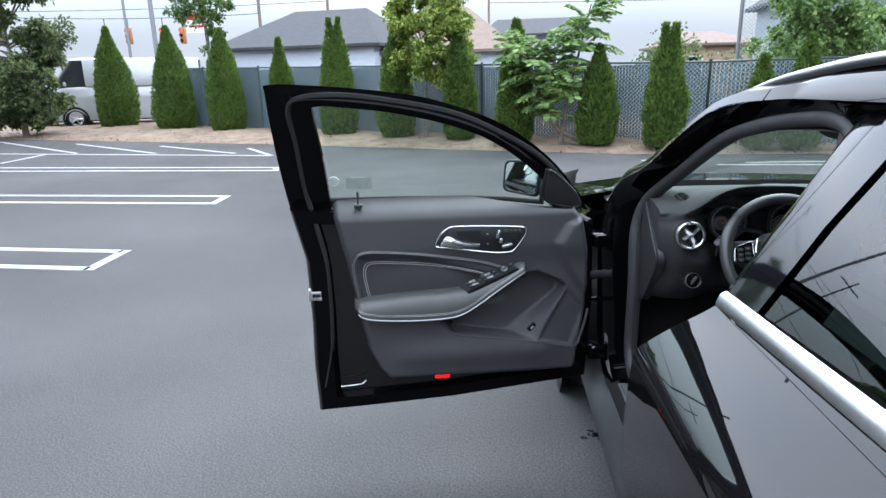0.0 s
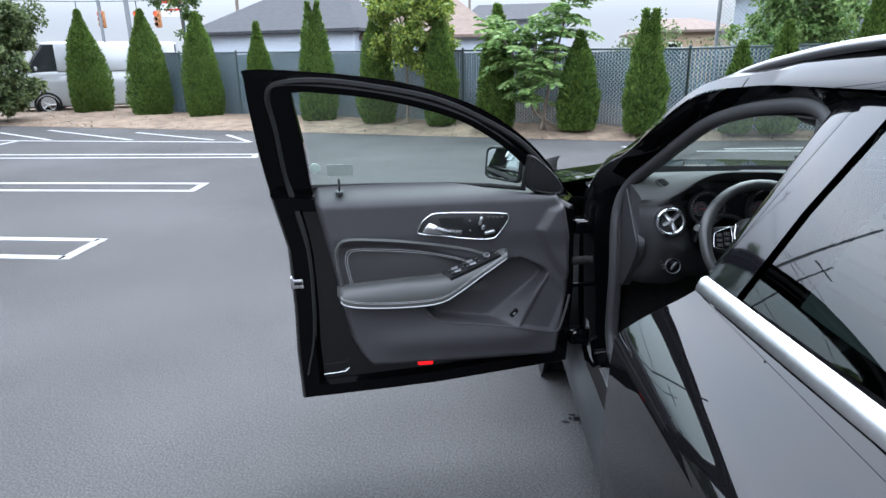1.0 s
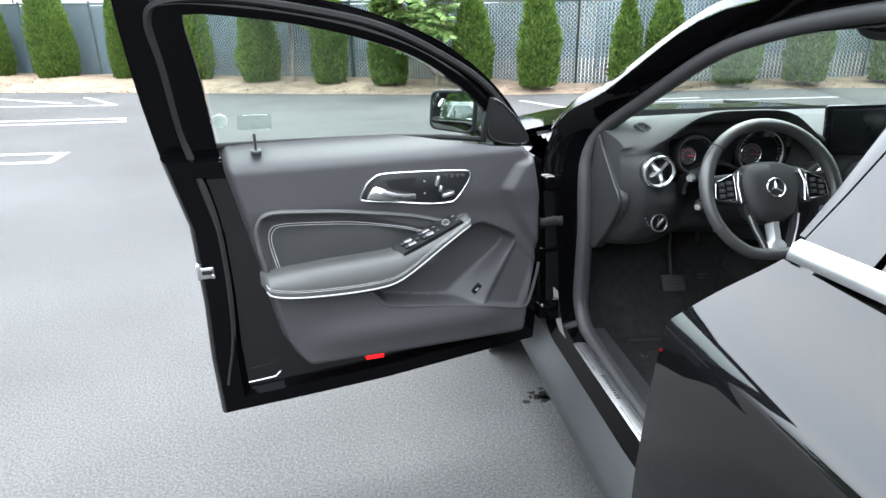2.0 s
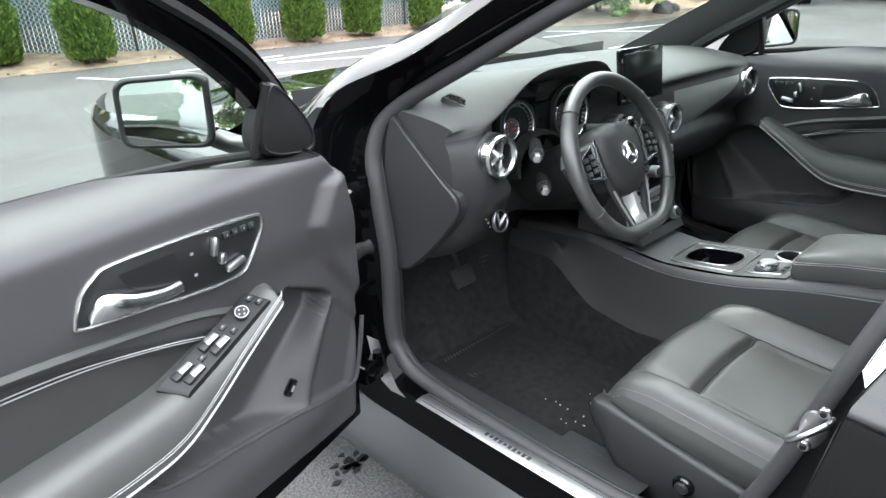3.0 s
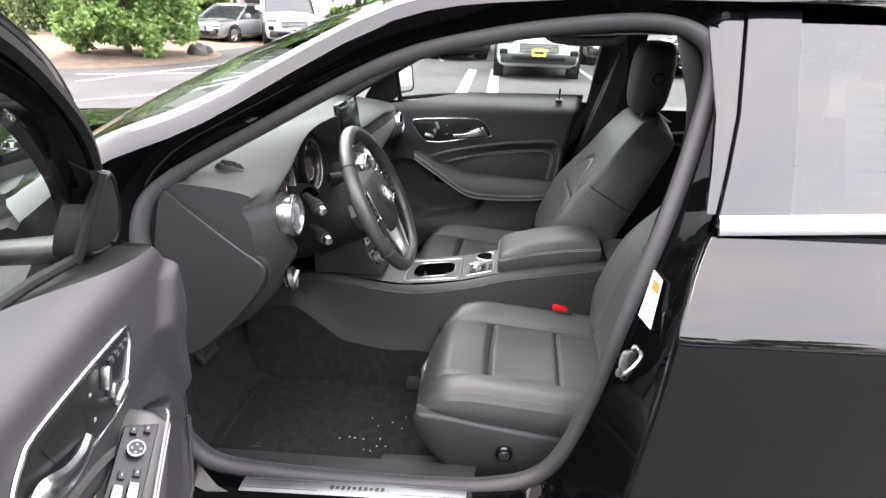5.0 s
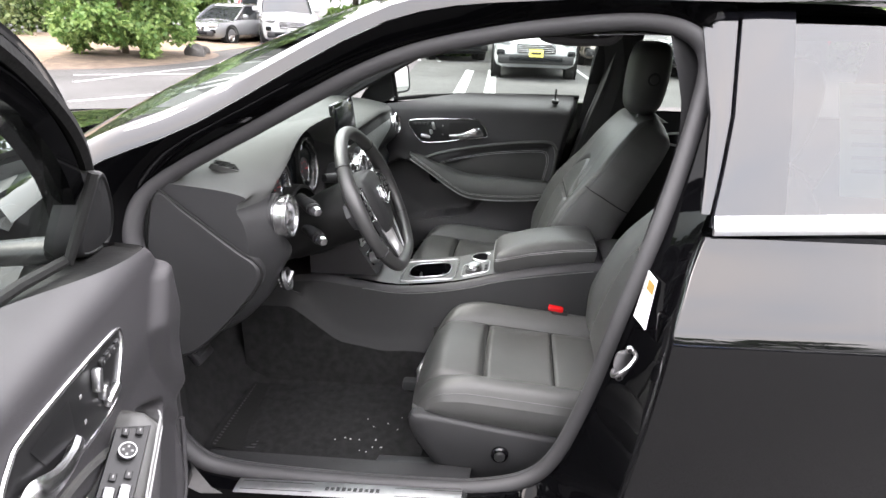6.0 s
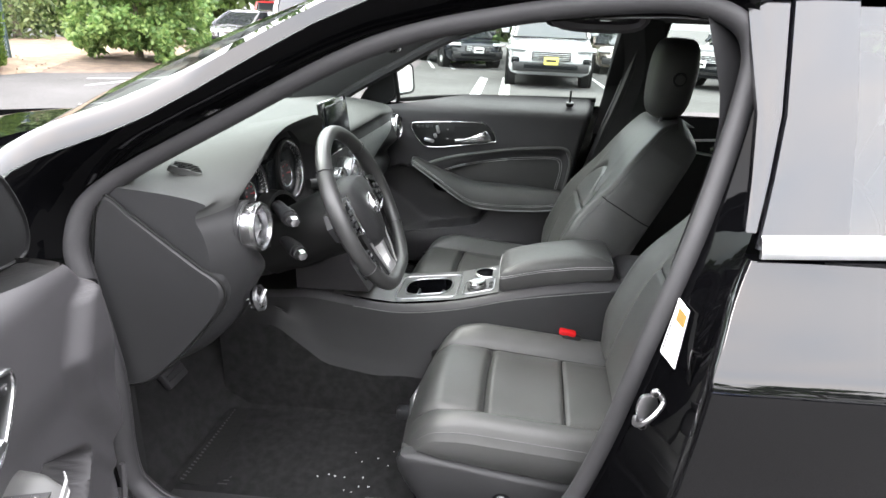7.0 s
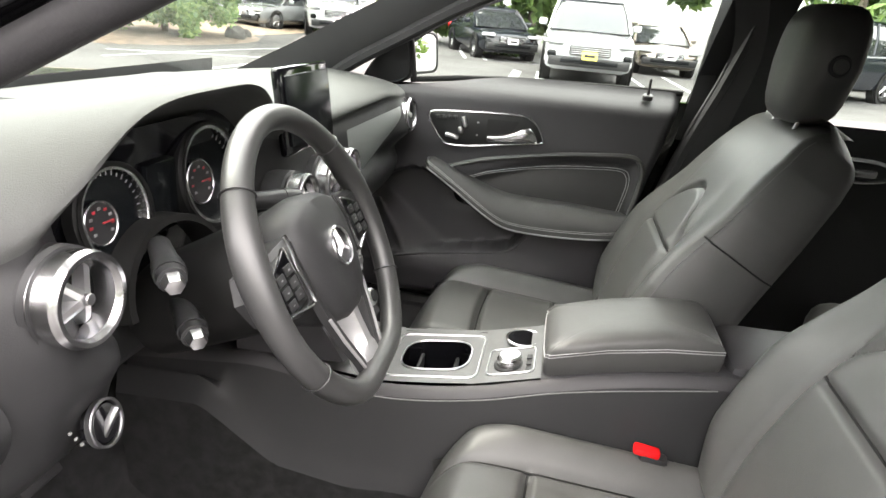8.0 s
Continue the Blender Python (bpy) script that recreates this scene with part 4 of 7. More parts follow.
k = cm().use(PAINT)
k.box((0, -2.42, 0.62), (1.55, 0.2, 0.7), 0.08)
k.put("rear_bumper", car)
k = cm().use(PAINT)
k.patch(lambda a, b: ((2 * b - 1) * (0.70 - 0.1 * a), -2.50 + 0.42 * a ** 1.3, 0.92 + 0.50 * a), 8, 8)
k.put("tailgate", car)


# roof with headliner
def zroof(u, v):
    return 1.535 - 0.03 * (abs(u) / 0.58) ** 2.4 - 0.125 * max(0, (v + 0.85) / 0.65) ** 2 - 0.08 * max(0, (-1.4 - v) / 0.7) ** 2


k = cm().use(PAINT)
k.patch(lambda a, b: ((2 * b - 1) * 0.575, -0.20 - 1.95 * a, zroof((2 * b - 1) * 0.575, -0.20 - 1.95 * a)), 24, 20)
k.put("roof", car)
k = cm().use(HEADL)
k.patch(lambda a, b: ((2 * b - 1) * 0.57, -0.22 - 1.9 * a, 1.44 - 0.06 * abs(2 * b - 1) ** 3 - 0.085 * max(0, 0.53 / 0.6 - 1.9 * a / 0.6) ** 2), 20, 16)
k.put("headliner", car, "dark grey cloth headliner")
for s in (-1, 1):
    k = cm().use(RAIL)
    P = cr([(s * 0.575, -0.30, 1.434), (s * 0.572, -0.42, 1.462), (s * 0.57, -0.6, 1.489), (s * 0.565, -0.9, 1.516), (s * 0.56, -1.4, 1.522), (s * 0.55, -1.95, 1.45)], 8)
    k.tube(P, [0.004] + [0.0125] * (len(P) - 2) + [0.005], 10, flat=0.9)
    k.put("roof_rail", car, "satin silver roof rail")

# pillar and roof-edge band on both sides: outer painted strip, black jamb, seal
SEAL = [(-0.70, 0.222, 0.535), (-0.70, 0.218, 0.725), (-0.70, 0.24, 0.895), (-0.689, 0.253, 0.987), (-0.665, 0.208, 1.075), (-0.627, 0.011, 1.194), (-0.59, -0.224, 1.318), (-0.574, -0.436, 1.374), (-0.565, -0.645, 1.402), (-0.565, -0.75, 1.402), (-0.571, -0.812, 1.38), (-0.583, -0.838, 1.34), (-0.604, -0.834, 1.272), (-0.644, -0.805, 1.138), (-0.682, -0.77, 1.011), (-0.70, -0.726, 0.846), (-0.70, -0.682, 0.655), (-0.70, -0.632, 0.503), (-0.70, -0.57, 0.427), (-0.70, -0.47, 0.396), (-0.70, -0.36, 0.39), (-0.70, -0.119, 0.395), (-0.70, 0.12, 0.415), (-0.70, 0.20, 0.465)]
MIDJ = [(-0.775, 0.27, 0.52), (-0.785, 0.265, 0.725), (-0.78, 0.285, 0.895), (-0.765, 0.295, 1.0), (-0.735, 0.25, 1.095), (-0.685, 0.045, 1.205), (-0.63, -0.232, 1.352), (-0.605, -0.45, 1.405), (-0.592, -0.65, 1.428), (-0.592, -0.765, 1.428), (-0.59, -0.835, 1.395), (-0.60, -0.858, 1.345), (-0.625, -0.855, 1.272), (-0.668, -0.828, 1.138), (-0.72, -0.798, 1.011), (-0.792, -0.775, 0.846), (-0.792, -0.735, 0.655), (-0.785, -0.68, 0.49), (-0.77, -0.61, 0.41), (-0.757, -0.48, 0.405), (-0.755, -0.36, 0.405), (-0.755, -0.119, 0.405), (-0.757, 0.12, 0.408), (-0.765, 0.23, 0.44)]
OUTJ = [(-0.80, 0.335, 0.50), (-0.81, 0.335, 0.72), (-0.81, 0.335, 0.90), (-0.79, 0.34, 1.02), (-0.752, 0.285, 1.118), (-0.71, 0.09, 1.205), (-0.645, -0.242, 1.388), (-0.615, -0.53, 1.432), (-0.605, -0.70, 1.44), (-0.605, -0.84, 1.438), (-0.612, -0.882, 1.425), (-0.64, -0.884, 1.35), (-0.685, -0.876, 1.272), (-0.74, -0.862, 1.138), (-0.80, -0.838, 1.011), (-0.842, -0.822, 0.846), (-0.85, -0.775, 0.655), (-0.838, -0.745, 0.49), (-0.81, -0.69, 0.37), (-0.78, -0.55, 0.34), (-0.777, -0.36, 0.335), (-0.777, -0.119, 0.335), (-0.777, 0.12, 0.335), (-0.785, 0.27, 0.36)]


OUTJ = [(-uo(p[2]) + 0.03, vfront(p[2]) - 0.003, p[2]) if p[1] < -0.6 and 0.36 < p[2] < 1.43 else p for p in OUTJ]


def mir(pts, s):
    return [(-s * p[0] if s > 0 else p[0], p[1], p[2]) for p in pts]


for s in (-1, 1):
    k = cm().use(JAMB)
    k.loft([cr(mir(r, s), 4, True) for r in (SEAL, MIDJ, OUTJ)], True, (False, False))
    k.put("door_frame", car, "gloss black door jamb")
    k = cm().use(RUBBER)
    P = cr(mir(SEAL, s), 5, True)
    k.tube(P, 0.0195, 10, True)
    P2 = [p + Vector((-s * 0.014, 0, 0)) for p in P]
    k.tube(P2, 0.015, 6, True)
    k.put("door_seal", car, "grey rubber door seal")
    # A-pillar and roof edge outer cover
    k = cm().use(PAINT)
    LOW = [(-0.775, 0.42, 1.02), (-0.752, 0.287, 1.12), (-0.71, 0.09, 1.207), (-0.645, -0.242, 1.39), (-0.617, -0.53, 1.434), (-0.60, -0.80, 1.442), (-0.592, -1.2, 1.44), (-0.60, -1.6, 1.41), (-0.63, -1.95, 1.33), (-0.70, -2.2, 1.12)]
    TOP = [(-0.70, 0.50, 1.05), (-0.70, 0.285, 1.172), (-0.66, 0.11, 1.245), (-0.595, -0.25, 1.43), (-0.575, -0.53, 1.474), (-0.56, -0.80, 1.502), (-0.56, -1.2, 1.508), (-0.565, -1.6, 1.49), (-0.59, -1.95, 1.39), (-0.64, -2.3, 1.14)]
    MIDP = [tuple(0.5 * (a + b) for a, b in zip(p, q)) for p, q in zip(LOW, TOP)]
    MIDP = [(p[0] - 0.010, p[1] + 0.001, p[2] + 0.006) for p in MIDP]
    k.loft([cr(mir(r, s), 5) for r in (LOW, MIDP, TOP)], False)
    k.put("roof_edge", car)
    # inside trim of the pillars
    k = cm().use(FABRIC)
    INN = [(-0.61, 0.50, 1.045), (-0.575, 0.30, 1.145), (-0.545, 0.08, 1.26), (-0.515, -0.20, 1.395), (-0.48, -0.45, 1.40), (-0.46, -0.75, 1.41)]
    SL = [(-0.69, 0.253, 0.99), (-0.665, 0.208, 1.075), (-0.627, 0.011, 1.194), (-0.59, -0.224, 1.318), (-0.574, -0.436, 1.374), (-0.565, -0.75, 1.402)]
    k.loft([cr(mir(r, s), 5) for r in (SL, [tuple(0.5 * (a + b) + (0.012 if i == 0 else 0) for i, (a, b) in enumerate(zip(p, q))) for p, q in zip(SL, INN)], INN)], False)
    k.put("pillar_trim", car, "dark cloth pillar trim")
    # B-pillar inside trim
    k = cm().use(HARD)
    A = [(-0.575, -0.76, 1.39), (-0.61, -0.80, 1.22), (-0.665, -0.755, 1.02), (-0.69, -0.71, 0.80), (-0.69, -0.66, 0.55), (-0.69, -0.62, 0.42)]
    B = [(-0.545, -0.90, 1.39), (-0.60, -0.93, 1.22), (-0.65, -0.92, 1.02), (-0.68, -0.90, 0.80), (-0.68, -0.88, 0.55), (-0.68, -0.86, 0.42)]
    C = [tuple(0.5 * (a + b) + (0.03 if i == 0 else 0) for i, (a, b) in enumerate(zip(p, q))) for p, q in zip(A, B)]
    k.loft([cr(mir(r, s), 4) for r in (A, C, B)], False)
    k.put("centre_pillar_trim", car, "dark plastic centre pillar trim")

# rocker: cladding, step, scuff plate
k = cm().use(CLAD)
k.sweep([(0.80, 0.2), (0.826, 0.2), (0.836, 0.228), (0.826, 0.262), (0.80, 0.315), (0.775, 0.335), (0.74, 0.33), (0.74, 0.2)], [(0, 0.70, 0), (0, 0.3, 0), (0, -0.5, 0), (0, -1.32, 0)])
for v in k.v:
    v.x = -abs(v.x)
k.put("rocker_cladding", car, "grey plastic sill cladding")
k = cm().use(mat("scuff_metal", (0.42, 0.42, 0.43), 0.42, 1.0, 0.15, 40))
k.patch(lambda a, b: (-0.766 + 0.044 * b, 0.072 - 0.50 * a, 0.409 + 0.004 * math.sin(b * 3.14)), 10, 4)
scuff = k.put("scuff_plate", car, "brushed metal scuff plate with worn brand mark")
for i in range(5):
    for c in (-0.02, -0.36):
        k = cm().use(CLAD)
        k.box((-0.756 + 0.006 * i, c, 0.411), (0.002, 0.16, 0.0015))
        k.put("tread_line", scuff)
for i in range(10):
    k = cm().use(CLAD)
    k.box((-0.745, -0.13 - 0.0125 * i, 0.4127), (0.011 - 0.003 * (i % 3 == 1), 0.008, 0.001), 0.0004)
    k.put("mark_bar", scuff)
k = cm().use(HARD)
k.sweep([(0.60, 0.30), (0.60, 0.375), (0.615, 0.395), (0.66, 0.40), (0.69, 0.392), (0.705, 0.37)], [(0, 0.2, 0.0), (0, -0.1, -0.006), (0, -0.40, -0.012)], closed=False)
for v in k.v:
    v.x = -abs(v.x)
k.put("sill_trim", car, "black plastic sill trim")
k = cm().use(HARD)
k.sweep([(0.60, 0.30), (0.60, 0.375), (0.615, 0.395), (0.66, 0.40), (0.69, 0.392), (0.705, 0.37)], [(0, -0.404, -0.012), (0, -0.55, 0.0), (0, -0.62, 0.05)], closed=False)
for v in k.v:
    v.x = -abs(v.x)
k.put("sill_trim", car)

# right side skin, and left rear glass
k = side_patch(1, lambda z: 0.33, lambda z: max(-1.60, AX_R + arch(AX_R, z)), 0.30, 1.055, PAINT, 30, 16)
k.put("door_skin", car)


def pane(s, pts, m, name, label, inset=0.012):
    """A curved window from bottom edge pairs (v, z) and top edge pairs."""
    k = cm().use(m)
    bot, top = cr([(0, *p) for p in pts[0]], 5), cr([(0, *p) for p in pts[1]], 5)
    for o in (inset,):
        rows = []
        for t in (0, 0.25, 0.5, 0.75, 1):
            rows.append([(s * (uo(p.z * (1 - t) + q.z * t) - o - 0.0), p.y * (1 - t) + q.y * t, p.z * (1 - t) + q.z * t) for p, q in zip(bot, top)])
        k.loft(rows, False)
    ob = k.put(name, car, label)
    return ob


pane(1, ([(0.05, 1.06), (-0.4, 1.065), (-0.76, 1.07)], [(-0.10, 1.235), (-0.42, 1.37), (-0.78, 1.405)]), GLASS, "window_glass", "clear front side window")
pane(1, ([(-0.86, 1.07), (-1.2, 1.075), (-1.7, 1.09)], [(-0.88, 1.405), (-1.2, 1.40), (-1.6, 1.36)]), GLASS, "window_glass", "rear side window")
pane(-1, ([(-0.955, 1.07), (-1.2, 1.08), (-1.72, 1.10)], [(-0.975, 1.425), (-1.2, 1.42), (-1.62, 1.37)]), TINT, "window_glass", "dark privacy glass of the rear door", 0.004)
k = cm().use(mat("window_paper", (0.62, 0.68, 0.62), 0.8))
k.loft([[(-uo(z) + 0.03, v, z) for z in (1.12, 1.2, 1.31)] for v in (-1.075, -1.2, -1.33)], False)
k.use(mat("paper_print", (0.3, 0.36, 0.38), 0.8))
for i in range(7):
    z = 1.295 - 0.022 * i
    k.loft([[(-uo(z) + 0.0285, v, z - 0.004), (-uo(z) + 0.0285, v, z + 0.004)] for v in (-1.095, -1.30 + 0.03 * (i % 3))], False)
k.put("window_sticker", car, "pale paper sheet with unreadable print inside the rear window")
# black pillar cover strip on the rear door, chrome belt strip
k = cm().use(PIANO)
k.loft([[(-uo(z) + 0.03, vfront(z) - 0.002, z) for z in (1.07, 1.16, 1.25, 1.34, 1.43)], [(-uo(z) + 0.002, vfront(z) + 0.003, z) for z in (1.07, 1.16, 1.25, 1.34, 1.43)], [(-uo(z) - 0.003, vfront(z), z) for z in (1.07, 1.16, 1.25, 1.34, 1.43)], [(-uo(z) - 0.0045, (vfront(z) - 0.03), z) for z in (1.07, 1.16, 1.25, 1.34, 1.43)], [(-uo(z) - 0.004, np.interp(z, [1.07, 1.43], [-0.965, -0.985]), z) for z in (1.07, 1.16, 1.25, 1.34, 1.43)]], False)
k.put("pillar_cover", car, "gloss black pillar cover")
# outer face of the body pillar between the two doors
k = cm().use(PIANO)
ZP = (1.09, 1.16, 1.25, 1.34, 1.40, 1.425)


def pf(z):
    return float(np.interp(z, [1.09, 1.25, 1.40], [0.014, 0.034, 0.062]))


k.loft([[(-uo(z) + 0.03, vfront(z) + 0.005, z) for z in ZP], [(-uo(z), vfront(z) + 0.007, z) for z in ZP], [(-uo(z), vfront(z) + 0.007 + pf(z) * 0.8, z) for z in ZP], [(-uo(z) + 0.004, vfront(z) + 0.007 + pf(z), z) for z in ZP], [(-uo(z) + 0.03, vfront(z) + 0.004 + pf(z), z) for z in ZP]], False)
k.put("pillar_face", car, "gloss black body pillar between the doors")
k = cm().use(SATIN)
for a, b in ((-0.842, -1.75),):
    k.loft([[(-uo(1.062) - o, v, 1.074 + 0.055 * (-0.842 - v) + h) for o, h in ((0.002, -0.016), (0.0095, -0.0145), (0.009, -0.006), (0.002, 0.010), (-0.008, 0.016))] for v in (-0.842, -0.9, -1.1, -1.3, -1.5, -1.75)])
k.put("belt_moulding", car, "silver belt-line moulding")
k = cm().use(HARD)
k.loft([[(uo(z) - 0.014, v - 0.10 * max(0, z - 1.05), z) for z in (0.98, 1.05, 1.15, 1.25, 1.35, 1.43)] for v in (-0.745, -0.80, -0.90)], False)
k.put("pillar_cover", car)
# windscreen
k = cm().use(GLASS)
for o in (0,):
    k.patch(lambda a, b: ((2 * b - 1) * (0.70 - 0.13 * a), 0.50 - 0.72 * a + 0.2 * (1 - (2 * b - 1) ** 2) * (1 - 0.4 * a), 1.045 + 0.375 * a + 0.012 * (1 - (2 * b - 1) ** 2) - o + 0.02 * math.sin(a * 3.14)), 10, 20)
k.put("windscreen", car, "clear windscreen")

# wheels
for s in (-1, 1):
    for v in (AX_F, AX_R):
        k = cm().use(TYRE)
        c = Vector((s * 0.765, v, WR))
        k.disc(c, (s, 0, 0), WR, 0.23, 40, WR * 0.68)
        wheel = k.put("wheel", car, "black tyre")
        k = cm().use(SATIN)
        k.disc(c + Vector((s * 0.04, 0, 0)), (s, 0, 0), WR * 0.69, 0.08, 36, WR * 0.62)
        for j in range(5):
            a = j * 1.2566
            k.tube([c + Vector((s * 0.08, 0, 0)), c + Vector((s * 0.07, math.cos(a) * WR * 0.65, math.sin(a) * WR * 0.65))], 0.028, 6)
        k.put("rim", wheel, "silver alloy rim")
        k = cm().use(HARD)
        k.disc(c - Vector((s * 0.02, 0, 0)), (s, 0, 0), 0.40, 0.30, 32, 0.385)
        k.put("wheel_arch", car)

# ---- the open driver's door: d along it from the hinge, n towards the cabin side, z up ----
DX = Matrix(((-0.970, 0.242, 0, -0.85), (-0.242, -0.970, 0, 0.20), (0, 0, 1, 0), (0, 0, 0, 1)))


def dm():
    return Mesh(DX)


def DF(d, z, n):
    return (d, n, z)


def sm(a, b, x):
    t = min(1.0, max(0.0, (x - a) / (b - a)))
    return t * t * (3 - 2 * t)


def lean(z):
    """The window frame leans towards the roof."""
    return 0.4 * (z - 1.08)


def LF(d, z, n):
    return (d, n + lean(z), z)


door = dm().use(JAMB)
# outer skin and frame: shell below the belt, ring above
low = [(0.045, 0.40), (0.30, 0.372), (0.55, 0.345), (0.80, 0.33), (1.05, 0.318), (1.055, 0.50), (1.05, 0.676), (1.055, 0.90), (1.098, 1.085), (0.60, 1.070), (0.09, 1.03), (0.038, 1.0), (0.03, 0.70)]
door.use(PAINT).prism(low, DF, 0.03, -0.04, 0.03)
door.use(JAMB)
door.loft([[DF(0.55 + (p[0] - 0.55) * f, 0.72 + (p[1] - 0.72) * f, n) for p in low] for f, n in ((1.0, 0.03), (0.985, 0.05), (0.97, 0.06), (0.86, 0.06), (0.83, 0.034))], True, (False, False))
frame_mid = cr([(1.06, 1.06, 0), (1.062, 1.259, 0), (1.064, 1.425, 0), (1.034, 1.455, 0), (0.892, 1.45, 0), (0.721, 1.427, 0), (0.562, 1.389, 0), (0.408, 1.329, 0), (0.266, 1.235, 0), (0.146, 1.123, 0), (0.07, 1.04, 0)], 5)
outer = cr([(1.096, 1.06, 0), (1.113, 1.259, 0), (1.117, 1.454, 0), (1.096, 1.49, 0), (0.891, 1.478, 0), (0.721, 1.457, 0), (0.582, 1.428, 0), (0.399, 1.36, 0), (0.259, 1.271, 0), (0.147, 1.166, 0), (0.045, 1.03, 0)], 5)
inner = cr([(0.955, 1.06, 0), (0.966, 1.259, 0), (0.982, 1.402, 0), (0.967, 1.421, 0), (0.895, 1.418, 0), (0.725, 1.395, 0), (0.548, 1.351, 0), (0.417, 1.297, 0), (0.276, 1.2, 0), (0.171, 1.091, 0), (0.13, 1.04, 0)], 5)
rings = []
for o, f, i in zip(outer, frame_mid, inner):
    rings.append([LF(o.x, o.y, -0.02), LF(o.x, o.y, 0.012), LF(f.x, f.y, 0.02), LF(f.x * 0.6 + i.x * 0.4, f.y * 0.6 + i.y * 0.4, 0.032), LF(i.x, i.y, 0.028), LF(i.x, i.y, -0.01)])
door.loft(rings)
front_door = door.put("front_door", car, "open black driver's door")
k = dm().use(TYRE)
k.sweep([(-0.016, -0.006), (0.014, -0.006), (0.012, 0.004), (-0.01, 0.006)], [(1.09, -0.022, 1.09), (0.6, -0.022, 1.072), (0.1, -0.022, 1.03)])
k.put("outer_belt_seal", front_door, "black rubber belt seal")

k = dm().use(TYRE)
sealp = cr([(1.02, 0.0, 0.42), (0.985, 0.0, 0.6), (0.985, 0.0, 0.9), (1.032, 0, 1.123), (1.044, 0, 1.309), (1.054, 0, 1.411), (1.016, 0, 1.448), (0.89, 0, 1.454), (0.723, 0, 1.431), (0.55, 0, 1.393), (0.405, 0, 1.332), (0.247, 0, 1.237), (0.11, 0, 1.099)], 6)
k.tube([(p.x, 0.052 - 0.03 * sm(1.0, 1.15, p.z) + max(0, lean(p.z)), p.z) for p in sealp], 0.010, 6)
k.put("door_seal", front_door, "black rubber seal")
k = dm().use(GLASS)
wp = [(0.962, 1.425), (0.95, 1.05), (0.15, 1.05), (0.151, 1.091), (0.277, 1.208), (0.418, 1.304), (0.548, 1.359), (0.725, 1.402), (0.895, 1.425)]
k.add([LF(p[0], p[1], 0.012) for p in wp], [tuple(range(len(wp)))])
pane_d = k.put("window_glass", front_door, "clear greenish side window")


# ---- door trim, used for both front doors ----
def trim_n(d, z):
    """Depth of the trim surface at a place on the door."""
    n = 0.100 + 0.012 * sm(0.86, 0.95, z) - 0.075 * sm(1.03, 1.108, z) ** 2
    # padded insert recess
    ins = sm(0.33, 0.42, d) * (1 - sm(0.85, 0.885, d)) * sm(0.70, 0.76, z) * (1 - sm(0.80 + 0.1 * sm(0.34, 0.75, d), 0.84 + 0.095 * sm(0.34, 0.75, d), z))
    n -= 0.022 * ins
    # lower pocket with its sloping ridge and plate
    rim = float(np.interp(d, [0.10, 0.257, 0.546, 0.61], [0.548, 0.582, 0.626, 0.70]))
    top = float(np.interp(d, [0.05, 0.16, 0.25, 0.318, 0.40, 0.47, 0.53, 0.62], [0.685, 0.80, 0.842, 0.832, 0.785, 0.735, 0.70, 0.69]))
    dl = float(np.interp(z, [0.54, 0.69, 0.80, 0.85], [0.115, 0.058, 0.15, 0.24]))
    pk = sm(rim - 0.006, rim + 0.008, z) * (1 - sm(top - 0.012, top + 0.002, z)) * sm(dl + 0.008, dl + 0.032, d)
    crest, base = 0.154 + (0.765 - z) * 0.53, 0.154 + (0.765 - z) * 1.35
    ramp = sm(crest, max(base, crest + 0.012), d)
    n -= pk * (0.009 + 0.052 * ramp - 0.008 * math.exp(-((d - crest) / 0.012) ** 2))
    # pad at the hinge end
    dc = float(np.interp(z, [0.70, 0.73, 0.80, 0.86, 0.942, 1.009, 1.045], [0.04, 0.07, 0.125, 0.165, 0.197, 0.156, 0.07]))
    n += 0.021 * (1 - sm(dc - 0.03, dc + 0.008, d))
    # lower map-pocket belly
    n += 0.016 * math.exp(-((z - 0.545) / 0.05) ** 2) * sm(0.12, 0.25, d) * (1 - sm(0.62, 0.85, d))
    # edges roll away
    n -= 0.05 * (1 - sm(0.435, 0.48, z)) ** 2
    return n


def d_front(z):
    return float(np.interp(z, [0.43, 0.47, 0.70, 0.9, 1.02, 1.06, 1.11], [0.14, 0.095, 0.062, 0.068, 0.092, 0.12, 0.165]))


def d_rear(z):
    return float(np.interp(z, [0.43, 0.455, 0.50, 0.56, 0.65, 0.79, 0.973, 1.105], [0.72, 0.79, 0.825, 0.853, 0.872, 0.895, 0.931, 0.959]))


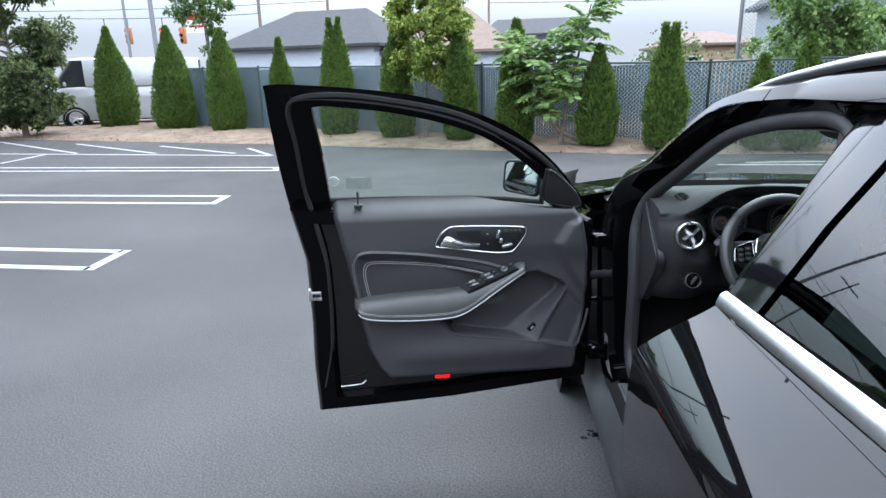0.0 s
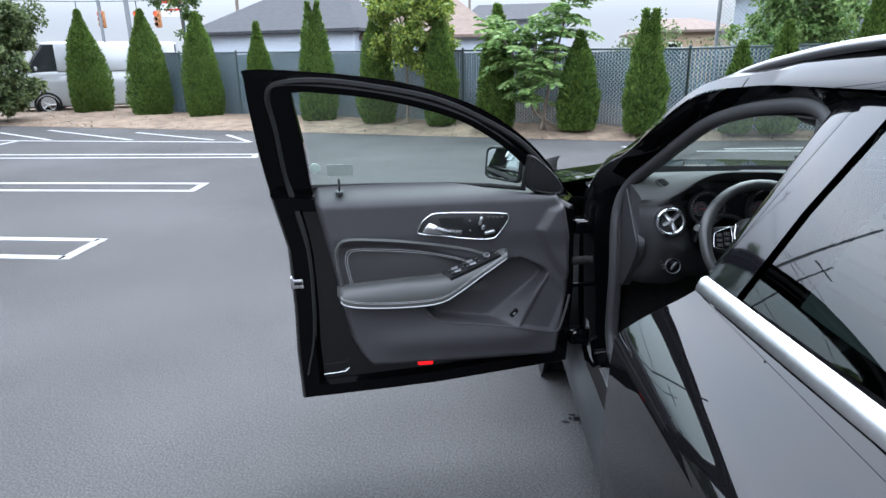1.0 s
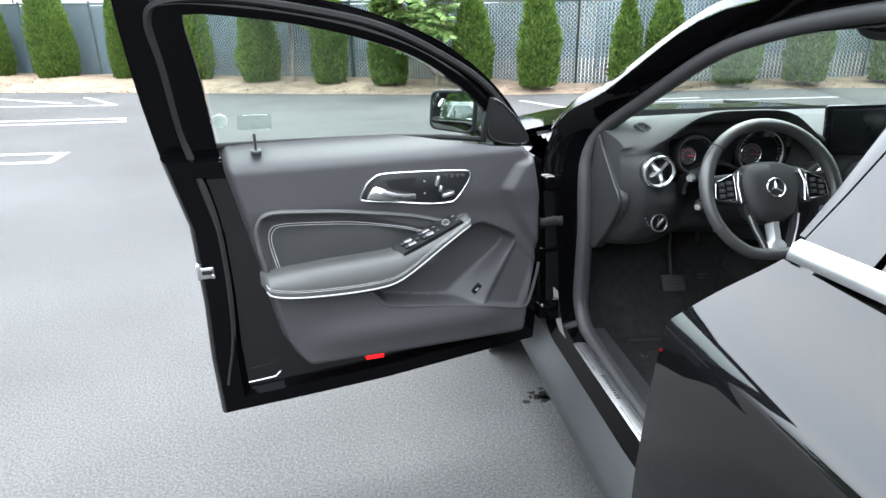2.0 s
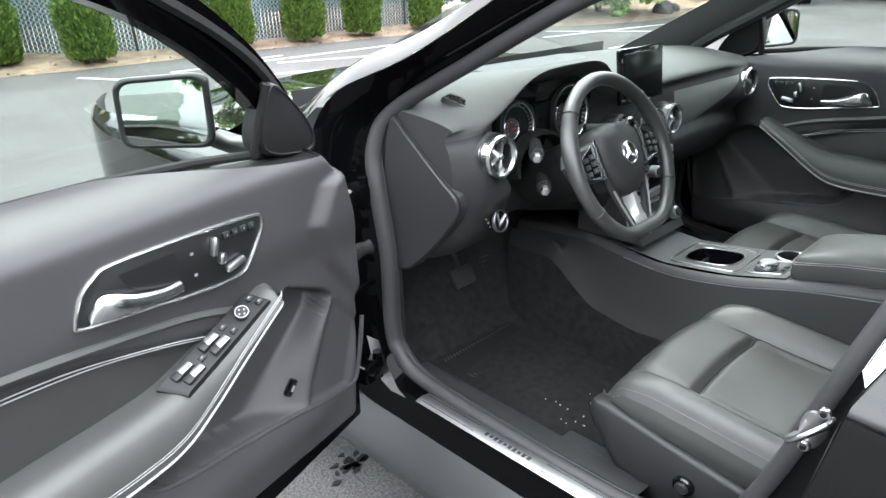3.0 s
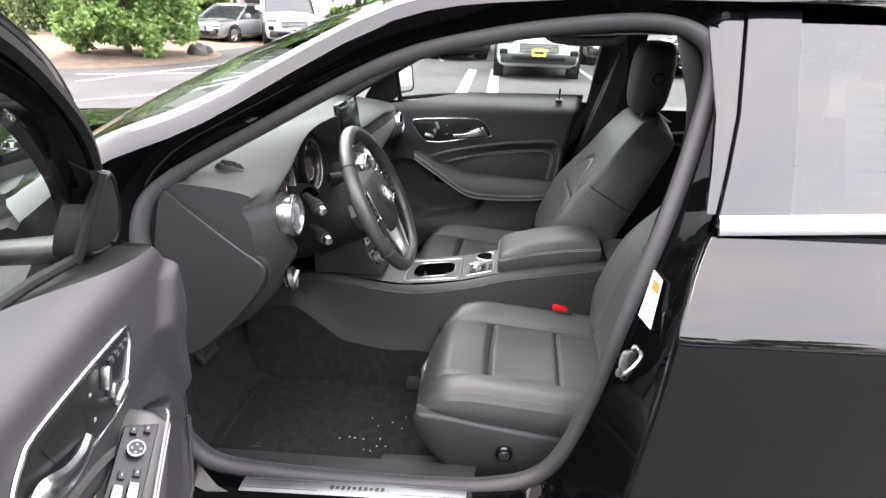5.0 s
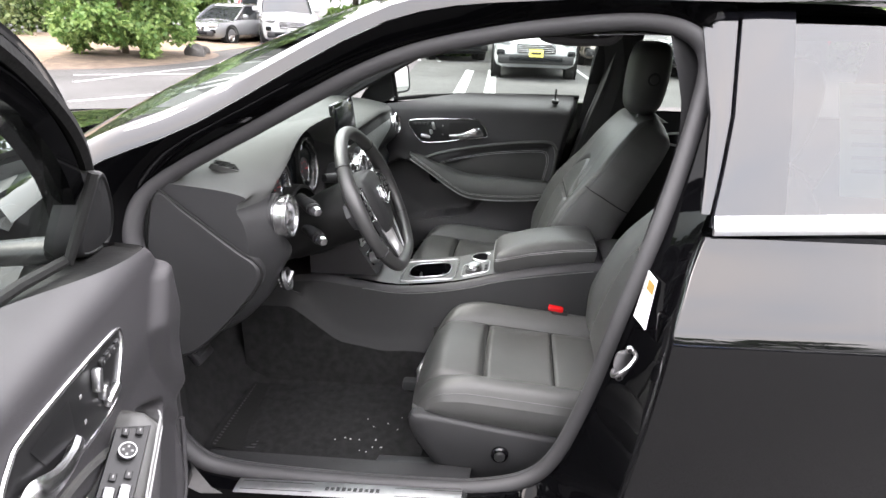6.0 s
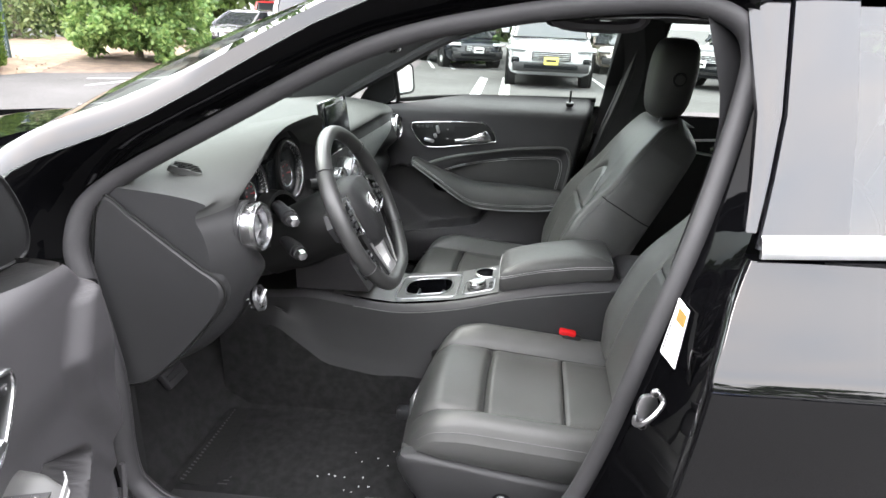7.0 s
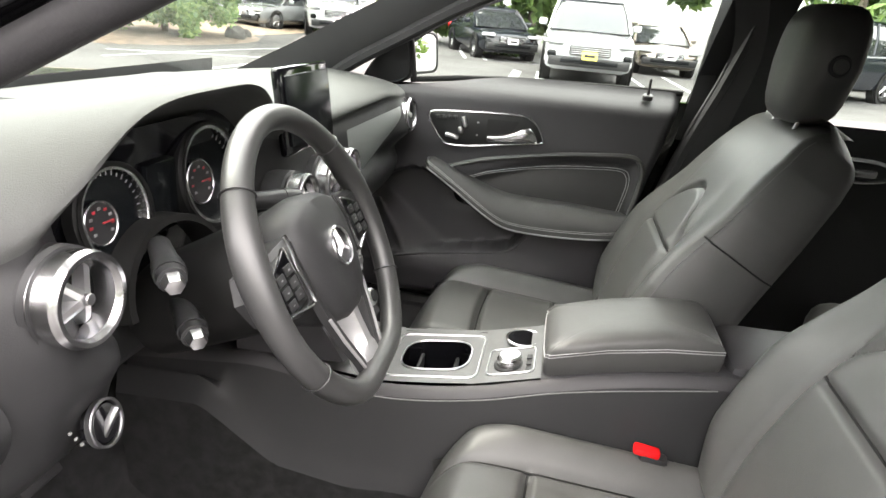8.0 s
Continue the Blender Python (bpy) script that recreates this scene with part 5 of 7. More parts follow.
def door_trim(X, parent, driver):
    def k0(m):
        return Mesh(X).use(m)

    k = k0(SOFT)

    def fn(a, b):
        z = 0.435 + (1.108 - 0.435 - 0.05 * (1 - sm(0.0, 0.5, a))) * b
        d = d_front(z) * (1 - a) + d_rear(z) * a
        e = min(a, 1 - a)
        return (d, trim_n(d, z) - 0.05 * max(0, 1 - e / 0.03) ** 2, z)
    k.patch(fn, 150 if driver else 80, 130 if driver else 70)
    # closes the panel to the shell behind
    k.loft([[fn(i / 60, 0) for i in range(61)], [(fn(i / 60, 0)[0], 0.03, fn(i / 60, 0)[2]) for i in range(61)]], False)
    k.use(TYRE).loft([[fn(i / 60, 1) for i in range(61)], [(fn(i / 60, 1)[0], fn(i / 60, 1)[1] - 0.006, fn(i / 60, 1)[2] - 0.006) for i in range(61)], [(fn(i / 60, 1)[0], 0.004, fn(i / 60, 1)[2] - 0.012) for i in range(61)]], False)
    k.use(SOFT)
    k.loft([[fn(1, i / 40) for i in range(41)], [(fn(1, i / 40)[0], 0.03, fn(1, i / 40)[2]) for i in range(41)]], False)
    k.loft([[fn(0, i / 40) for i in range(41)], [(fn(0, i / 40)[0], 0.03, fn(0, i / 40)[2]) for i in range(41)]], False)
    panel = k.put("door_panel", parent, "dark grey soft-touch door panel", 60)

    def on(pts, off, n=6, closed=False):
        return [(p.x, trim_n(p.x, p.y) + off, p.y) for p in cr([(a, b, 0) for a, b in pts], n, closed)]

    # rounded rim of the pocket
    k = k0(SOFT)
    k.tube(on([(0.60, 0.668), (0.546, 0.620), (0.40, 0.598), (0.257, 0.577), (0.15, 0.551), (0.118, 0.548), (0.098, 0.562), (0.076, 0.64), (0.066, 0.69)], -0.002, 6), 0.005, 8)
    k.put("pocket_rim", parent)
    # stitched insert
    k = k0(INSERT)
    def ins(a, b):
        d = 0.42 + 0.44 * a
        zt = float(np.interp(d, [0.42, 0.49, 0.63, 0.75, 0.82, 0.86], [0.825, 0.85, 0.876, 0.889, 0.89, 0.872]))
        z = 0.74 + (zt - 0.74) * b
        return (d, trim_n(d, z) + 0.0012 + 0.006 * math.sin(3.14 * a) * math.sin(3.14 * b), z)
    k.patch(ins, 30, 14)
    k.put("insert_pad", parent, "smooth black leather insert", 60)
    k = k0(LEATHER)
    k.tube(on([(0.872, 0.76), (0.885, 0.85), (0.882, 0.905), (0.85, 0.936), (0.75, 0.932), (0.63, 0.918), (0.454, 0.885), (0.34, 0.846)], -0.004, 8), 0.011, 8, flat=0.7)
    k.put("insert_border", parent, "black leather border")
    k = k0(THREAD)
    for off in (0.0, 0.0065):
        k.tube(on([(0.843 - off, 0.765), (0.857 - off, 0.845), (0.85 - off, 0.885 - off), (0.82, 0.896 - off), (0.75, 0.893 - off), (0.63, 0.881 - off), (0.49, 0.856 - off), (0.42, 0.832 - off)], 0.0035, 8), 0.0011, 5)
    k.put("stitching", parent, "pale double stitching")
    # armrest
    st = [(0.892, 0.735, 0.762), (0.86, 0.712, 0.772), (0.80, 0.700, 0.778), (0.70, 0.694, 0.786), (0.60, 0.695, 0.79), (0.53, 0.705, 0.795), (0.47, 0.738, 0.812), (0.40, 0.788, 0.84), (0.345, 0.826, 0.866), (0.318, 0.844, 0.878), (0.298, 0.857, 0.876)]
    k = k0(LEATHER)
    rings = []
    S = cr(st, 4)
    for i, (d, zl, zt) in enumerate(S):
        w = sm(0, 3, i) * sm(-2.5, 3, len(S) - 1 - i)
        no = 0.104 + 0.048 * w + 0.004
        rings.append([(d, 0.05, zl + 0.012), (d, no - 0.012, zl), (d, no - 0.003, zl + 0.005), (d, no, zl + (zt - zl) * 0.35), (d, no - 0.006, zt - 0.02), (d, no - 0.02, zt - 0.004), (d, no - 0.04, zt), (d, 0.06, zt - 0.004)])
    k.loft(rings)
    arm = k.put("armrest", parent, "black leather armrest")
    k = k0(SILVER)
    path = [(d, 0.1055 + 0.048 * sm(0, 3, i) * sm(-2.5, 3, len(S) - 1 - i), zl + 0.006) for i, (d, zl, zt) in enumerate(S)]
    k.tube(path[2:-2], 0.0026, 8)
    k.put("armrest_strip", arm, "satin silver strip")
    k = k0(THREAD)
    for o in (0.016, 0.021):
        k.tube([(p[0], p[1] + 0.002, p[2] + o) for p in path[2:-2]], 0.0009, 5)
    k.put("stitching", arm)
    # handle recess
    bez = [(0.607, 0.957), (0.592, 0.988), (0.57, 1.007), (0.541, 1.016), (0.42, 1.013), (0.315, 1.006), (0.297, 0.997), (0.302, 0.975), (0.335, 0.93), (0.358, 0.919), (0.42, 0.921), (0.52, 0.936), (0.598, 0.947)]
    B = cr([(*p, 0) for p in bez], 4, True)
    k = k0(RECESS)
    k.loft([[(p.x, 0.113, p.y) for p in B], [(0.45 + (p.x - 0.45) * 0.96, 0.115, 0.967 + (p.y - 0.967) * 0.93) for p in B]])
    plate = k.put("handle_recess", parent, "dark grey handle recess")
    k = k0(CHROME)
    k.tube([(p.x, 0.114, p.y) for p in B], 0.0032, 8, True)
    k.put("bezel", plate, "chrome bezel")
    k = k0(CHROME)
    lev = [(0.592, 0.955, 0.006), (0.575, 0.966, 0.017), (0.56, 0.966, 0.018), (0.53, 0.957, 0.013), (0.49, 0.949, 0.0095), (0.458, 0.946, 0.009)]
    k.loft([[(p.x, 0.118 + 0.012 * math.sin(i / 20 * 3.14) + 0.008 * math.cos(q * 0.7854), p.y + p.z * math.sin(q * 0.7854)) for q in range(8)] for i, p in enumerate(cr(lev, 4))])
    k.put("release_lever", plate, "chrome release lever")
    k = k0(RECESS)
    k.loft([[(p[0], 0.1165, p[1]) for p in ((0.54, 0.999), (0.455, 0.999), (0.455, 0.953), (0.52, 0.965))], [(p[0], 0.117, p[1]) for p in ((0.535, 0.995), (0.46, 0.995), (0.46, 0.957), (0.52, 0.969))]])
    k.put("finger_well", plate)
    k = k0(SATIN)
    k.box((0.394, 0.121, 0.985), (0.011, 0.012, 0.03), 0.004, Matrix.Rotation(-0.3, 4, "Y"))
    k.box((0.385, 0.121, 0.962), (0.012, 0.012, 0.018), 0.004, Matrix.Rotation(-0.3, 4, "Y"))
    k.box((0.363, 0.121, 0.944), (0.038, 0.012, 0.013), 0.005, Matrix.Rotation(0.2, 4, "Y"))
    k.put("seat_switch", plate, "silver seat-shaped switches")
    for i in range(4):
        k = k0(HARD)
        k.box((0.368 - 0.016 * i, 0.1175, 0.994 - 0.0005 * i), (0.012, 0.006, 0.01), 0.002)
        k.use(MARK).box((0.368 - 0.016 * i, 0.1208, 0.994), (0.0015, 0.001, 0.003))
        k.put("memory_button", plate)
    for zz in (0.986, 0.952):
        k = k0(MARK)
        k.box((0.43, 0.1165, zz), (0.005, 0.001, 0.004))
        k.put("lock_mark", plate)
    # lock pin
    k = k0(HARD)
    k.disc((0.862, 0.078, 1.093), (0, 0.25, 1), 0.014, 0.012, 16)
    k.tube([(0.862, 0.078, 1.09), (0.862, 0.078, 1.118), (0.862, 0.078, 1.136), (0.862, 0.078, 1.14)], [0.0035, 0.0035, 0.0045, 0.002], 8)
    k.put("lock_pin", parent)
    # red lens, pocket button
    k = k0(REDLAMP)
    k.box((0.593, trim_n(0.593, 0.458) - 0.002, 0.456), (0.056, 0.012, 0.022), 0.005)
    k.put("door_reflector", parent, "glowing red door lamp")
    # front triangle behind the mirror
    k = k0(KNEE)
    tri = cr([(0.226, 1.10, 0), (0.226, 1.15, 0), (0.220, 1.193, 0), (0.198, 1.188, 0), (0.152, 1.15, 0), (0.108, 1.105, 0), (0.084, 1.065, 0), (0.092, 1.045, 0), (0.15, 1.05, 0), (0.205, 1.068, 0)], 4, True)
    tc = Vector((0.165, 1.11, 0))
    k.loft([[LF(q.x, q.y, n) for q in [tc + (p - tc) * f for p in tri]] for f, n in ((1.0, 0.0), (1.0, 0.036), (0.985, 0.043), (0.95, 0.047), (0.90, 0.048), (0.86, 0.045), (0.6, 0.047), (0.25, 0.048))])
    k.put("mirror_triangle", parent, "black plastic mirror triangle")
    k = k0(TYRE)
    k.tube([(0.957, 0.030, 1.106), (0.75, 0.030, 1.104), (0.5, 0.030, 1.098), (0.35, 0.031, 1.088), (0.22, 0.033, 1.072)], 0.008, 8)
    k.tube([(0.232, 0.036, 1.07), (0.228, 0.06, 1.13), (0.222, 0.085, 1.195)], 0.007, 8)
    k.put("window_wiper_seal", parent)
    if driver:
        # window and mirror switches on the armrest
        a, b2, c2, e2 = Vector((0.528, 0.110, 0.801)), Vector((0.345, 0.108, 0.878)), Vector((0.328, 0.146, 0.867)), Vector((0.503, 0.150, 0.791))
        k = k0(RECESS)
        quad = [a, b2, c2, e2]
        up = (b2 - a).cross(e2 - a).normalized()
        up = up if up.z > 0 else -up
        k.loft([[p - up * 0.02 for p in quad], [p + up * 0.002 for p in quad], [p.lerp((a + c2) / 2, 0.06) + up * 0.005 for p in quad]])
        pod = k.put("switch_panel", parent, "gloss black switch panel")

        def at(s, t, h):
            return a.lerp(b2, s).lerp(e2.lerp(c2, s), t) + up * h
        lx = (b2 - a).normalized()
        ly = up.cross(lx).normalized()
        R3 = Matrix((lx, ly, up)).transposed().to_4x4()
        k = k0(HARD)
        k.disc(at(0.8, 0.5, 0.008), up, 0.0115, 0.006, 20)
        k.use(RAIL).disc(at(0.8, 0.5, 0.0095), up, 0.0115, 0.006, 20, 0.0095)
        for q in range(4):
            k.use(MARK).box(at(0.8, 0.5, 0.0115) + R3.to_3x3() @ Vector((0.0055 * math.cos(q * 1.571), 0.0055 * math.sin(q * 1.571), 0)), (0.003, 0.003, 0.0008), 0, R3)
        k.put("mirror_adjuster", pod)
        for s in (0.18, 0.47):
            for t2 in (0.3, 0.7):
                k = k0(HARD)
                k.box(at(s, t2, 0.008), (0.036, 0.0145, 0.008), 0.003, R3 @ Matrix.Rotation(0.15, 4, "Y"))
                k.use(RAIL).box(at(s + 0.03, t2, 0.0112), (0.022, 0.0125, 0.004), 0.0015, R3 @ Matrix.Rotation(0.15, 4, "Y"))
                k.put("window_switch", pod, "silver-edged window switch")
        for s, t2 in ((0.63, 0.3), (0.63, 0.7), (0.95, 0.3), (0.95, 0.7), (0.33, 0.5)):
            k = k0(HARD)
            k.box(at(s, t2, 0.007), (0.011, 0.009, 0.004), 0.0015, R3)
            k.use(MARK).box(at(s, t2, 0.0095), (0.004, 0.002, 0.0006), 0, R3)
            k.put("small_button", pod)
        k = k0(PIANO)
        k.box((0.265, trim_n(0.265, 0.625) + 0.002, 0.625), (0.018, 0.012, 0.036), 0.004, Matrix.Rotation(-0.75, 4, "Y"))
        k.use(MARK).box((0.265, trim_n(0.265, 0.625) + 0.009, 0.625), (0.006, 0.001, 0.012), 0, Matrix.Rotation(-0.75, 4, "Y"))
        k.put("boot_button", parent)
    return panel


door_trim(DX, front_door, True)
k = dm().use(STEEL)
k.box((1.048, 0.038, 0.773), (0.012, 0.036, 0.046), 0.005)
k.box((1.026, 0.058, 0.773), (0.036, 0.008, 0.034), 0.004)
k.use(SHROUD_SHADE).box((1.026, 0.0625, 0.775), (0.028, 0.004, 0.012), 0.002)
k.use(STEEL).disc((1.012, 0.063, 0.762), (0, 1, 0), 0.005, 0.004, 12)
k.put("latch", front_door, "steel door latch")
k = dm().use(WHITE)
k.tube([(0.962, 0.068, 0.424), (0.905, 0.068, 0.428), (0.885, 0.068, 0.43), (0.87, 0.068, 0.444)], 0.0018, 6)
k.put("edge_strip", front_door, "pale edge strip")
for z in (0.55, 0.60, 0.86, 0.92):
    k = dm().use(HARD)
    k.disc((1.02, 0.045, z), (0.4, 1, 0), 0.009, 0.01, 12)
    k.put("plug", front_door)
for z in (0.50, 0.93):
    k = dm().use(JAMB)
    k.box((0.01, 0.05, z), (0.07, 0.05, 0.05), 0.012)
    k.tube([(-0.02, 0.055, z - 0.035), (-0.02, 0.055, z + 0.035)], 0.011, 10)
    k.put("hinge", front_door)
k = dm().use(TYRE)
k.tube([(0.05 - 0.012 * i, 0.045 + 0.004 * math.sin(i), 0.80) for i in range(8)], [0.017 if i % 2 else 0.013 for i in range(8)], 10)
k.put("cable_boot", front_door, "ribbed rubber cable boot")
k = dm().use(JAMB)
k.box((-0.01, 0.03, 0.70), (0.10, 0.01, 0.018), 0.003)
k.put("check_strap", front_door)
# stickers low on the window glass
k = dm().use(WHITE)
k.disc((0.941, 0.006 + lean(1.171), 1.171), (0, 1, -0.45), 0.019, 0.002, 20)
k.put("round_sticker", pane_d, "round white sticker")
k = dm().use(glass("frosted_print", (0.9, 0.93, 0.92), 0.0))
k.box((0.858, 0.006 + lean(1.161), 1.161), (0.085, 0.002, 0.045), 0, Matrix.Rotation(-0.42, 4, "X"))
k.put("glass_print", pane_d)
# outside mirror
def outside_mirror(X, parent, turn, d0):
    c = Vector((d0, -0.162, 1.13))
    nrm = Vector((math.cos(turn), math.sin(turn), 0.08)).normalized()
    wd = Vector((-nrm.y, nrm.x, 0)).normalized()
    ht = nrm.cross(wd)
    outl = rounded([(-0.082, -0.056), (0.076, -0.066), (0.08, 0.058), (0.058, 0.066), (-0.077, 0.062)], 0.026, 5)

    def F(a, b, h):
        return c + wd * a + ht * b + nrm * h
    k = Mesh(X).use(RECESS)
    k.loft([[F(p.x * s, p.y * s, h) for p in outl] for s, h in ((0.88, 0.015), (0.9, 0.0185), (0.98, 0.0185), (1.03, 0.012))], True, (True, False))
    k.loft([[F(p.x * s, p.y * s, h) for p in outl] for s, h in ((1.03, 0.012), (1.035, 0.004), (0.97, -0.012), (0.82, -0.03), (0.6, -0.044), (0.3, -0.05))])
    k.tube([F(0.07, -0.06, -0.05), F(0.11, -0.075, -0.04), (0.15, 0.0, 1.06)], [0.03, 0.03, 0.035], 10, flat=0.6)
    h = k.put("outside_mirror", parent, "black outside mirror", 85)
    k = Mesh(X).use(MIRROR)
    k.loft([[F(p.x * 0.89, p.y * 0.88, 0.0163) for p in outl], [F(p.x * 0.885, p.y * 0.875, 0.0175) for p in outl]])
    k.put("mirror_glass", h, "mirror glass")


outside_mirror(DX, front_door, radians(46), 0.25)
# passenger door, closed
PX = CX @ Matrix(((0, -1, 0, 0.744), (-1, 0, 0, 0.231), (0, 0, 1, 0), (0, 0, 0, 1)))
k = Mesh(PX).use(PAINT)
k.loft([[DF(p[0], p[1], 0.03) for p in low], [DF(p[0], p[1], 0.0) for p in low]])
pdoor = k.put("front_door", car, "closed passenger door")
door_trim(PX, pdoor, False)
k = Mesh(PX).use(HARD)
k.sweep([(-0.022, -0.014), (0.022, -0.012), (0.024, 0.01), (-0.022, 0.014)], [(p.x, 0.02 - 0.05 * sm(1.1, 1.45, p.z), p.z) for p in cr([(0.985, 0, 0.98), (1.0, 0, 1.08), (1.02, 0, 1.25), (1.035, 0, 1.38), (0.98, 0, 1.405), (0.8, 0, 1.40), (0.62, 0, 1.375), (0.44, 0, 1.32), (0.27, 0, 1.235), (0.13, 0, 1.13)], 5)], up=(0, 1, 0))
k.put("window_frame", pdoor)
outside_mirror(PX, pdoor, radians(38), 0.178)

# ---- cabin floor, bulkhead ----
k = cm().use(CARPET)
def floor_fn(a, b):
    v = 0.62 - 2.9 * a
    u = -0.62 + 1.24 * b
    z = 0.285 + 0.5 * sm(0.22, 0.62, v) + 0.14 * math.exp(-(u / 0.13) ** 4)
    return (u, v, z)
k.patch(floor_fn, 60, 40)
k.put("floor_carpet", car, "black carpet", 60)
k = cm().use(HARD)
for s in (-1, 1):
    k.patch(lambda a, b: (s * (0.62 + 0.06 * b), 0.24 - 0.86 * a, 0.27 + 0.13 * b), 12, 3)
    k.patch(lambda a, b: (s * 0.675, 0.62 - 0.42 * a, 0.28 + 0.75 * b), 6, 8)
k.patch(lambda a, b: (-0.68 + 1.36 * a, 0.60 - 0.03 * b, 0.3 + 0.78 * b), 6, 6)
k.put("kick_panel", car, "black plastic footwell lining")

# driver's floor mat with heel pad
k = cm().use(CARPET)
mo = rounded([(-0.585, 0.27), (-0.19, 0.27), (-0.17, -0.30), (-0.565, -0.30)], 0.04, 5)
k.loft([[(p.x, p.y, floor_fn(0, 0)[2] * 0 + 0.287 + 0.5 * sm(0.22, 0.62, p.y)) for p in mo], [(p.x, p.y, 0.297 + 0.5 * sm(0.22, 0.62, p.y)) for p in mo]])
mat_d = k.put("floor_mat", car, "black carpet floor mat strewn with crumbs")
k = cm().use(TYRE)
hp = rounded([(-0.50, 0.262), (-0.20, 0.262), (-0.20, 0.135), (-0.50, 0.135)], 0.012, 3)
k.loft([[(p.x, p.y, 0.296 + 0.5 * sm(0.22, 0.62, p.y)) for p in hp], [(p.x, p.y, 0.2985 + 0.5 * sm(0.22, 0.62, p.y)) for p in hp]])
pad_h = k.put("heel_pad", mat_d, "ribbed heel pad")
for i in range(24):
    u = -0.49 + 0.0121 * i
    k = cm().use(CLAD)
    k.loft([[(u - w + 0.03 * (0.2 - v), v, h + 0.5 * sm(0.22, 0.62, v)) for w, h in ((-0.0028, 0.298), (-0.0022, 0.3022), (0.0022, 0.3022), (0.0028, 0.298))] for v in (0.255, 0.235, 0.2, 0.145)])
    k.put("rib", pad_h)
r6 = random.Random(6)
k = cm().use(WHITE)
for i in range(16):
    c = Vector((-0.30 - 0.2 * r6.random(), 0.02 - 0.24 * r6.random() ** 0.7, 0.299))
    k.box(c, (r6.uniform(0.0015, 0.005), r6.uniform(0.0015, 0.003), 0.0015), 0, Matrix.Rotation(r6.uniform(0, 3), 4, "Z"))
k.put("crumbs", mat_d, "pale crumbs", kind="stuff")
for i, (u, v, z, w, h) in enumerate(((-0.295, 0.37, 0.475, 0.085, 0.062), (-0.175, 0.40, 0.475, 0.045, 0.10))):
    k = cm().use(RUBBER)
    k.box((u, v, z), (w, 0.018, h), 0.006, Matrix.Rotation(-0.55, 4, "X"))
    for j in range(4):
        k.box((u, v - 0.012 + 0.006 * (j - 1.5) * 0.6, z - 0.02 + 0.014 * j), (w * 0.8, 0.006, 0.004), 0.001, Matrix.Rotation(-0.55, 4, "X"))
    k.use(HARD).tube([(u, v + 0.01, z), (u, v + 0.06, z + 0.12), (u, v + 0.05, z + 0.26)], 0.009, 8)
    k.put("brake_pedal" if i == 0 else "accelerator", car, "black rubber pedal")

# ---- dashboard ----
def hood(u):
    return math.exp(-(abs(u + 0.355) / 0.205) ** 4)


def dprof(u):
    """The dash section at u: from the knee panel up and over to the windscreen."""
    h = hood(u)
    col = math.exp(-(abs(u + 0.36) / 0.13) ** 4)
    cs = math.exp(-(abs(u) / 0.15) ** 6)
    e = sm(0.60, 0.69, abs(u))
    pax = sm(0.12, 0.25, u)
    bulge = [0, 0, 0.0, 0.004, 0.02, 0.03, 0.032, 0.024, 0.01] + [0] * 6
    near = math.exp(-(abs(abs(u) - 0.588) / 0.08) ** 4)
    P = [(0.30, 0.70 + 0.02 * pax), (0.13 + 0.05 * col - 0.1 * cs, 0.725 + 0.03 * col), (0.045 + 0.06 * col - 0.05 * cs, 0.79), (0.012 + 0.09 * col - 0.02 * cs, 0.86), (0.008 + 0.10 * col + 0.03 * pax, 0.905),
         (0.004 + 0.10 * max(h, col) + 0.0 * pax, 0.955), (0.012 + 0.10 * h, 1.0), (0.02 + 0.085 * h, 1.035 + 0.05 * h), (0.012 - 0.03 * h, 1.052 + 0.098 * h), (0.03 - 0.02 * h, 1.066 + 0.088 * h),
         (0.09 + 0.03 * h, 1.08 + 0.05 * h), (0.2 + 0.02 * h, 1.09 + 0.025 * h), (0.36, 1.088 + 0.005 * h), (0.52, 1.07), (0.70, 1.045)]
    return [(v - bulge[i] * near + 0.04 * e * (i < 9) + (u / 0.69) ** 2 * (-0.13 if i > 11 else 0), z - 0.012 * e * (i > 6)) for i, (v, z) in enumerate(P)]


k = cm()
cols = []
UU = [-0.672 + 1.344 * i / 120 for i in range(121)]
for u in UU:
    cols.append([Vector((u, p.x, p.y)) for p in cr([(a, b, 0) for a, b in dprof(u)], 4)])
nrow = len(cols[0])
for r0, r1, m in ((0, 29, KNEE), (29, nrow - 1, DASHT)):
    k.use(m)
    k.loft([c[r0:r1 + 1] for c in cols], False)
for c in (cols[0], cols[-1]):
    o = Vector((c[0].x, 0.36, 0.9))
    k.use(KNEE).add([o] + c, [(0, i, i + 1) for i in range(1, len(c))])
dash = k.put("dashboard", car, "black soft-touch dashboard", 50)

# satin band across the passenger side; grey base colour imitates reflection on dark trim
k = cm().use(mat("dash_band", (0.2, 0.21, 0.205), 0.45, 0.35, 0.12, 200, bump=0.2, bscale=900))
rows = []
for i in range(60):
    u = 0.135 + 0.40 * i / 59
    zt, zb2 = 1.026 - 0.01 * (u - 0.13), 0.905 + 0.055 * sm(0.15, 0.55, u) ** 1.3
    rows.append([(u, -0.008 + 0.012 * t - 0.010 * math.sin(3.14 * t), zt * (1 - t) + zb2 * t) for t in (0, 0.2, 0.4, 0.6, 0.8, 1)])
k.loft(rows, False)
k.put("trim_band", dash, "grey satin trim band")


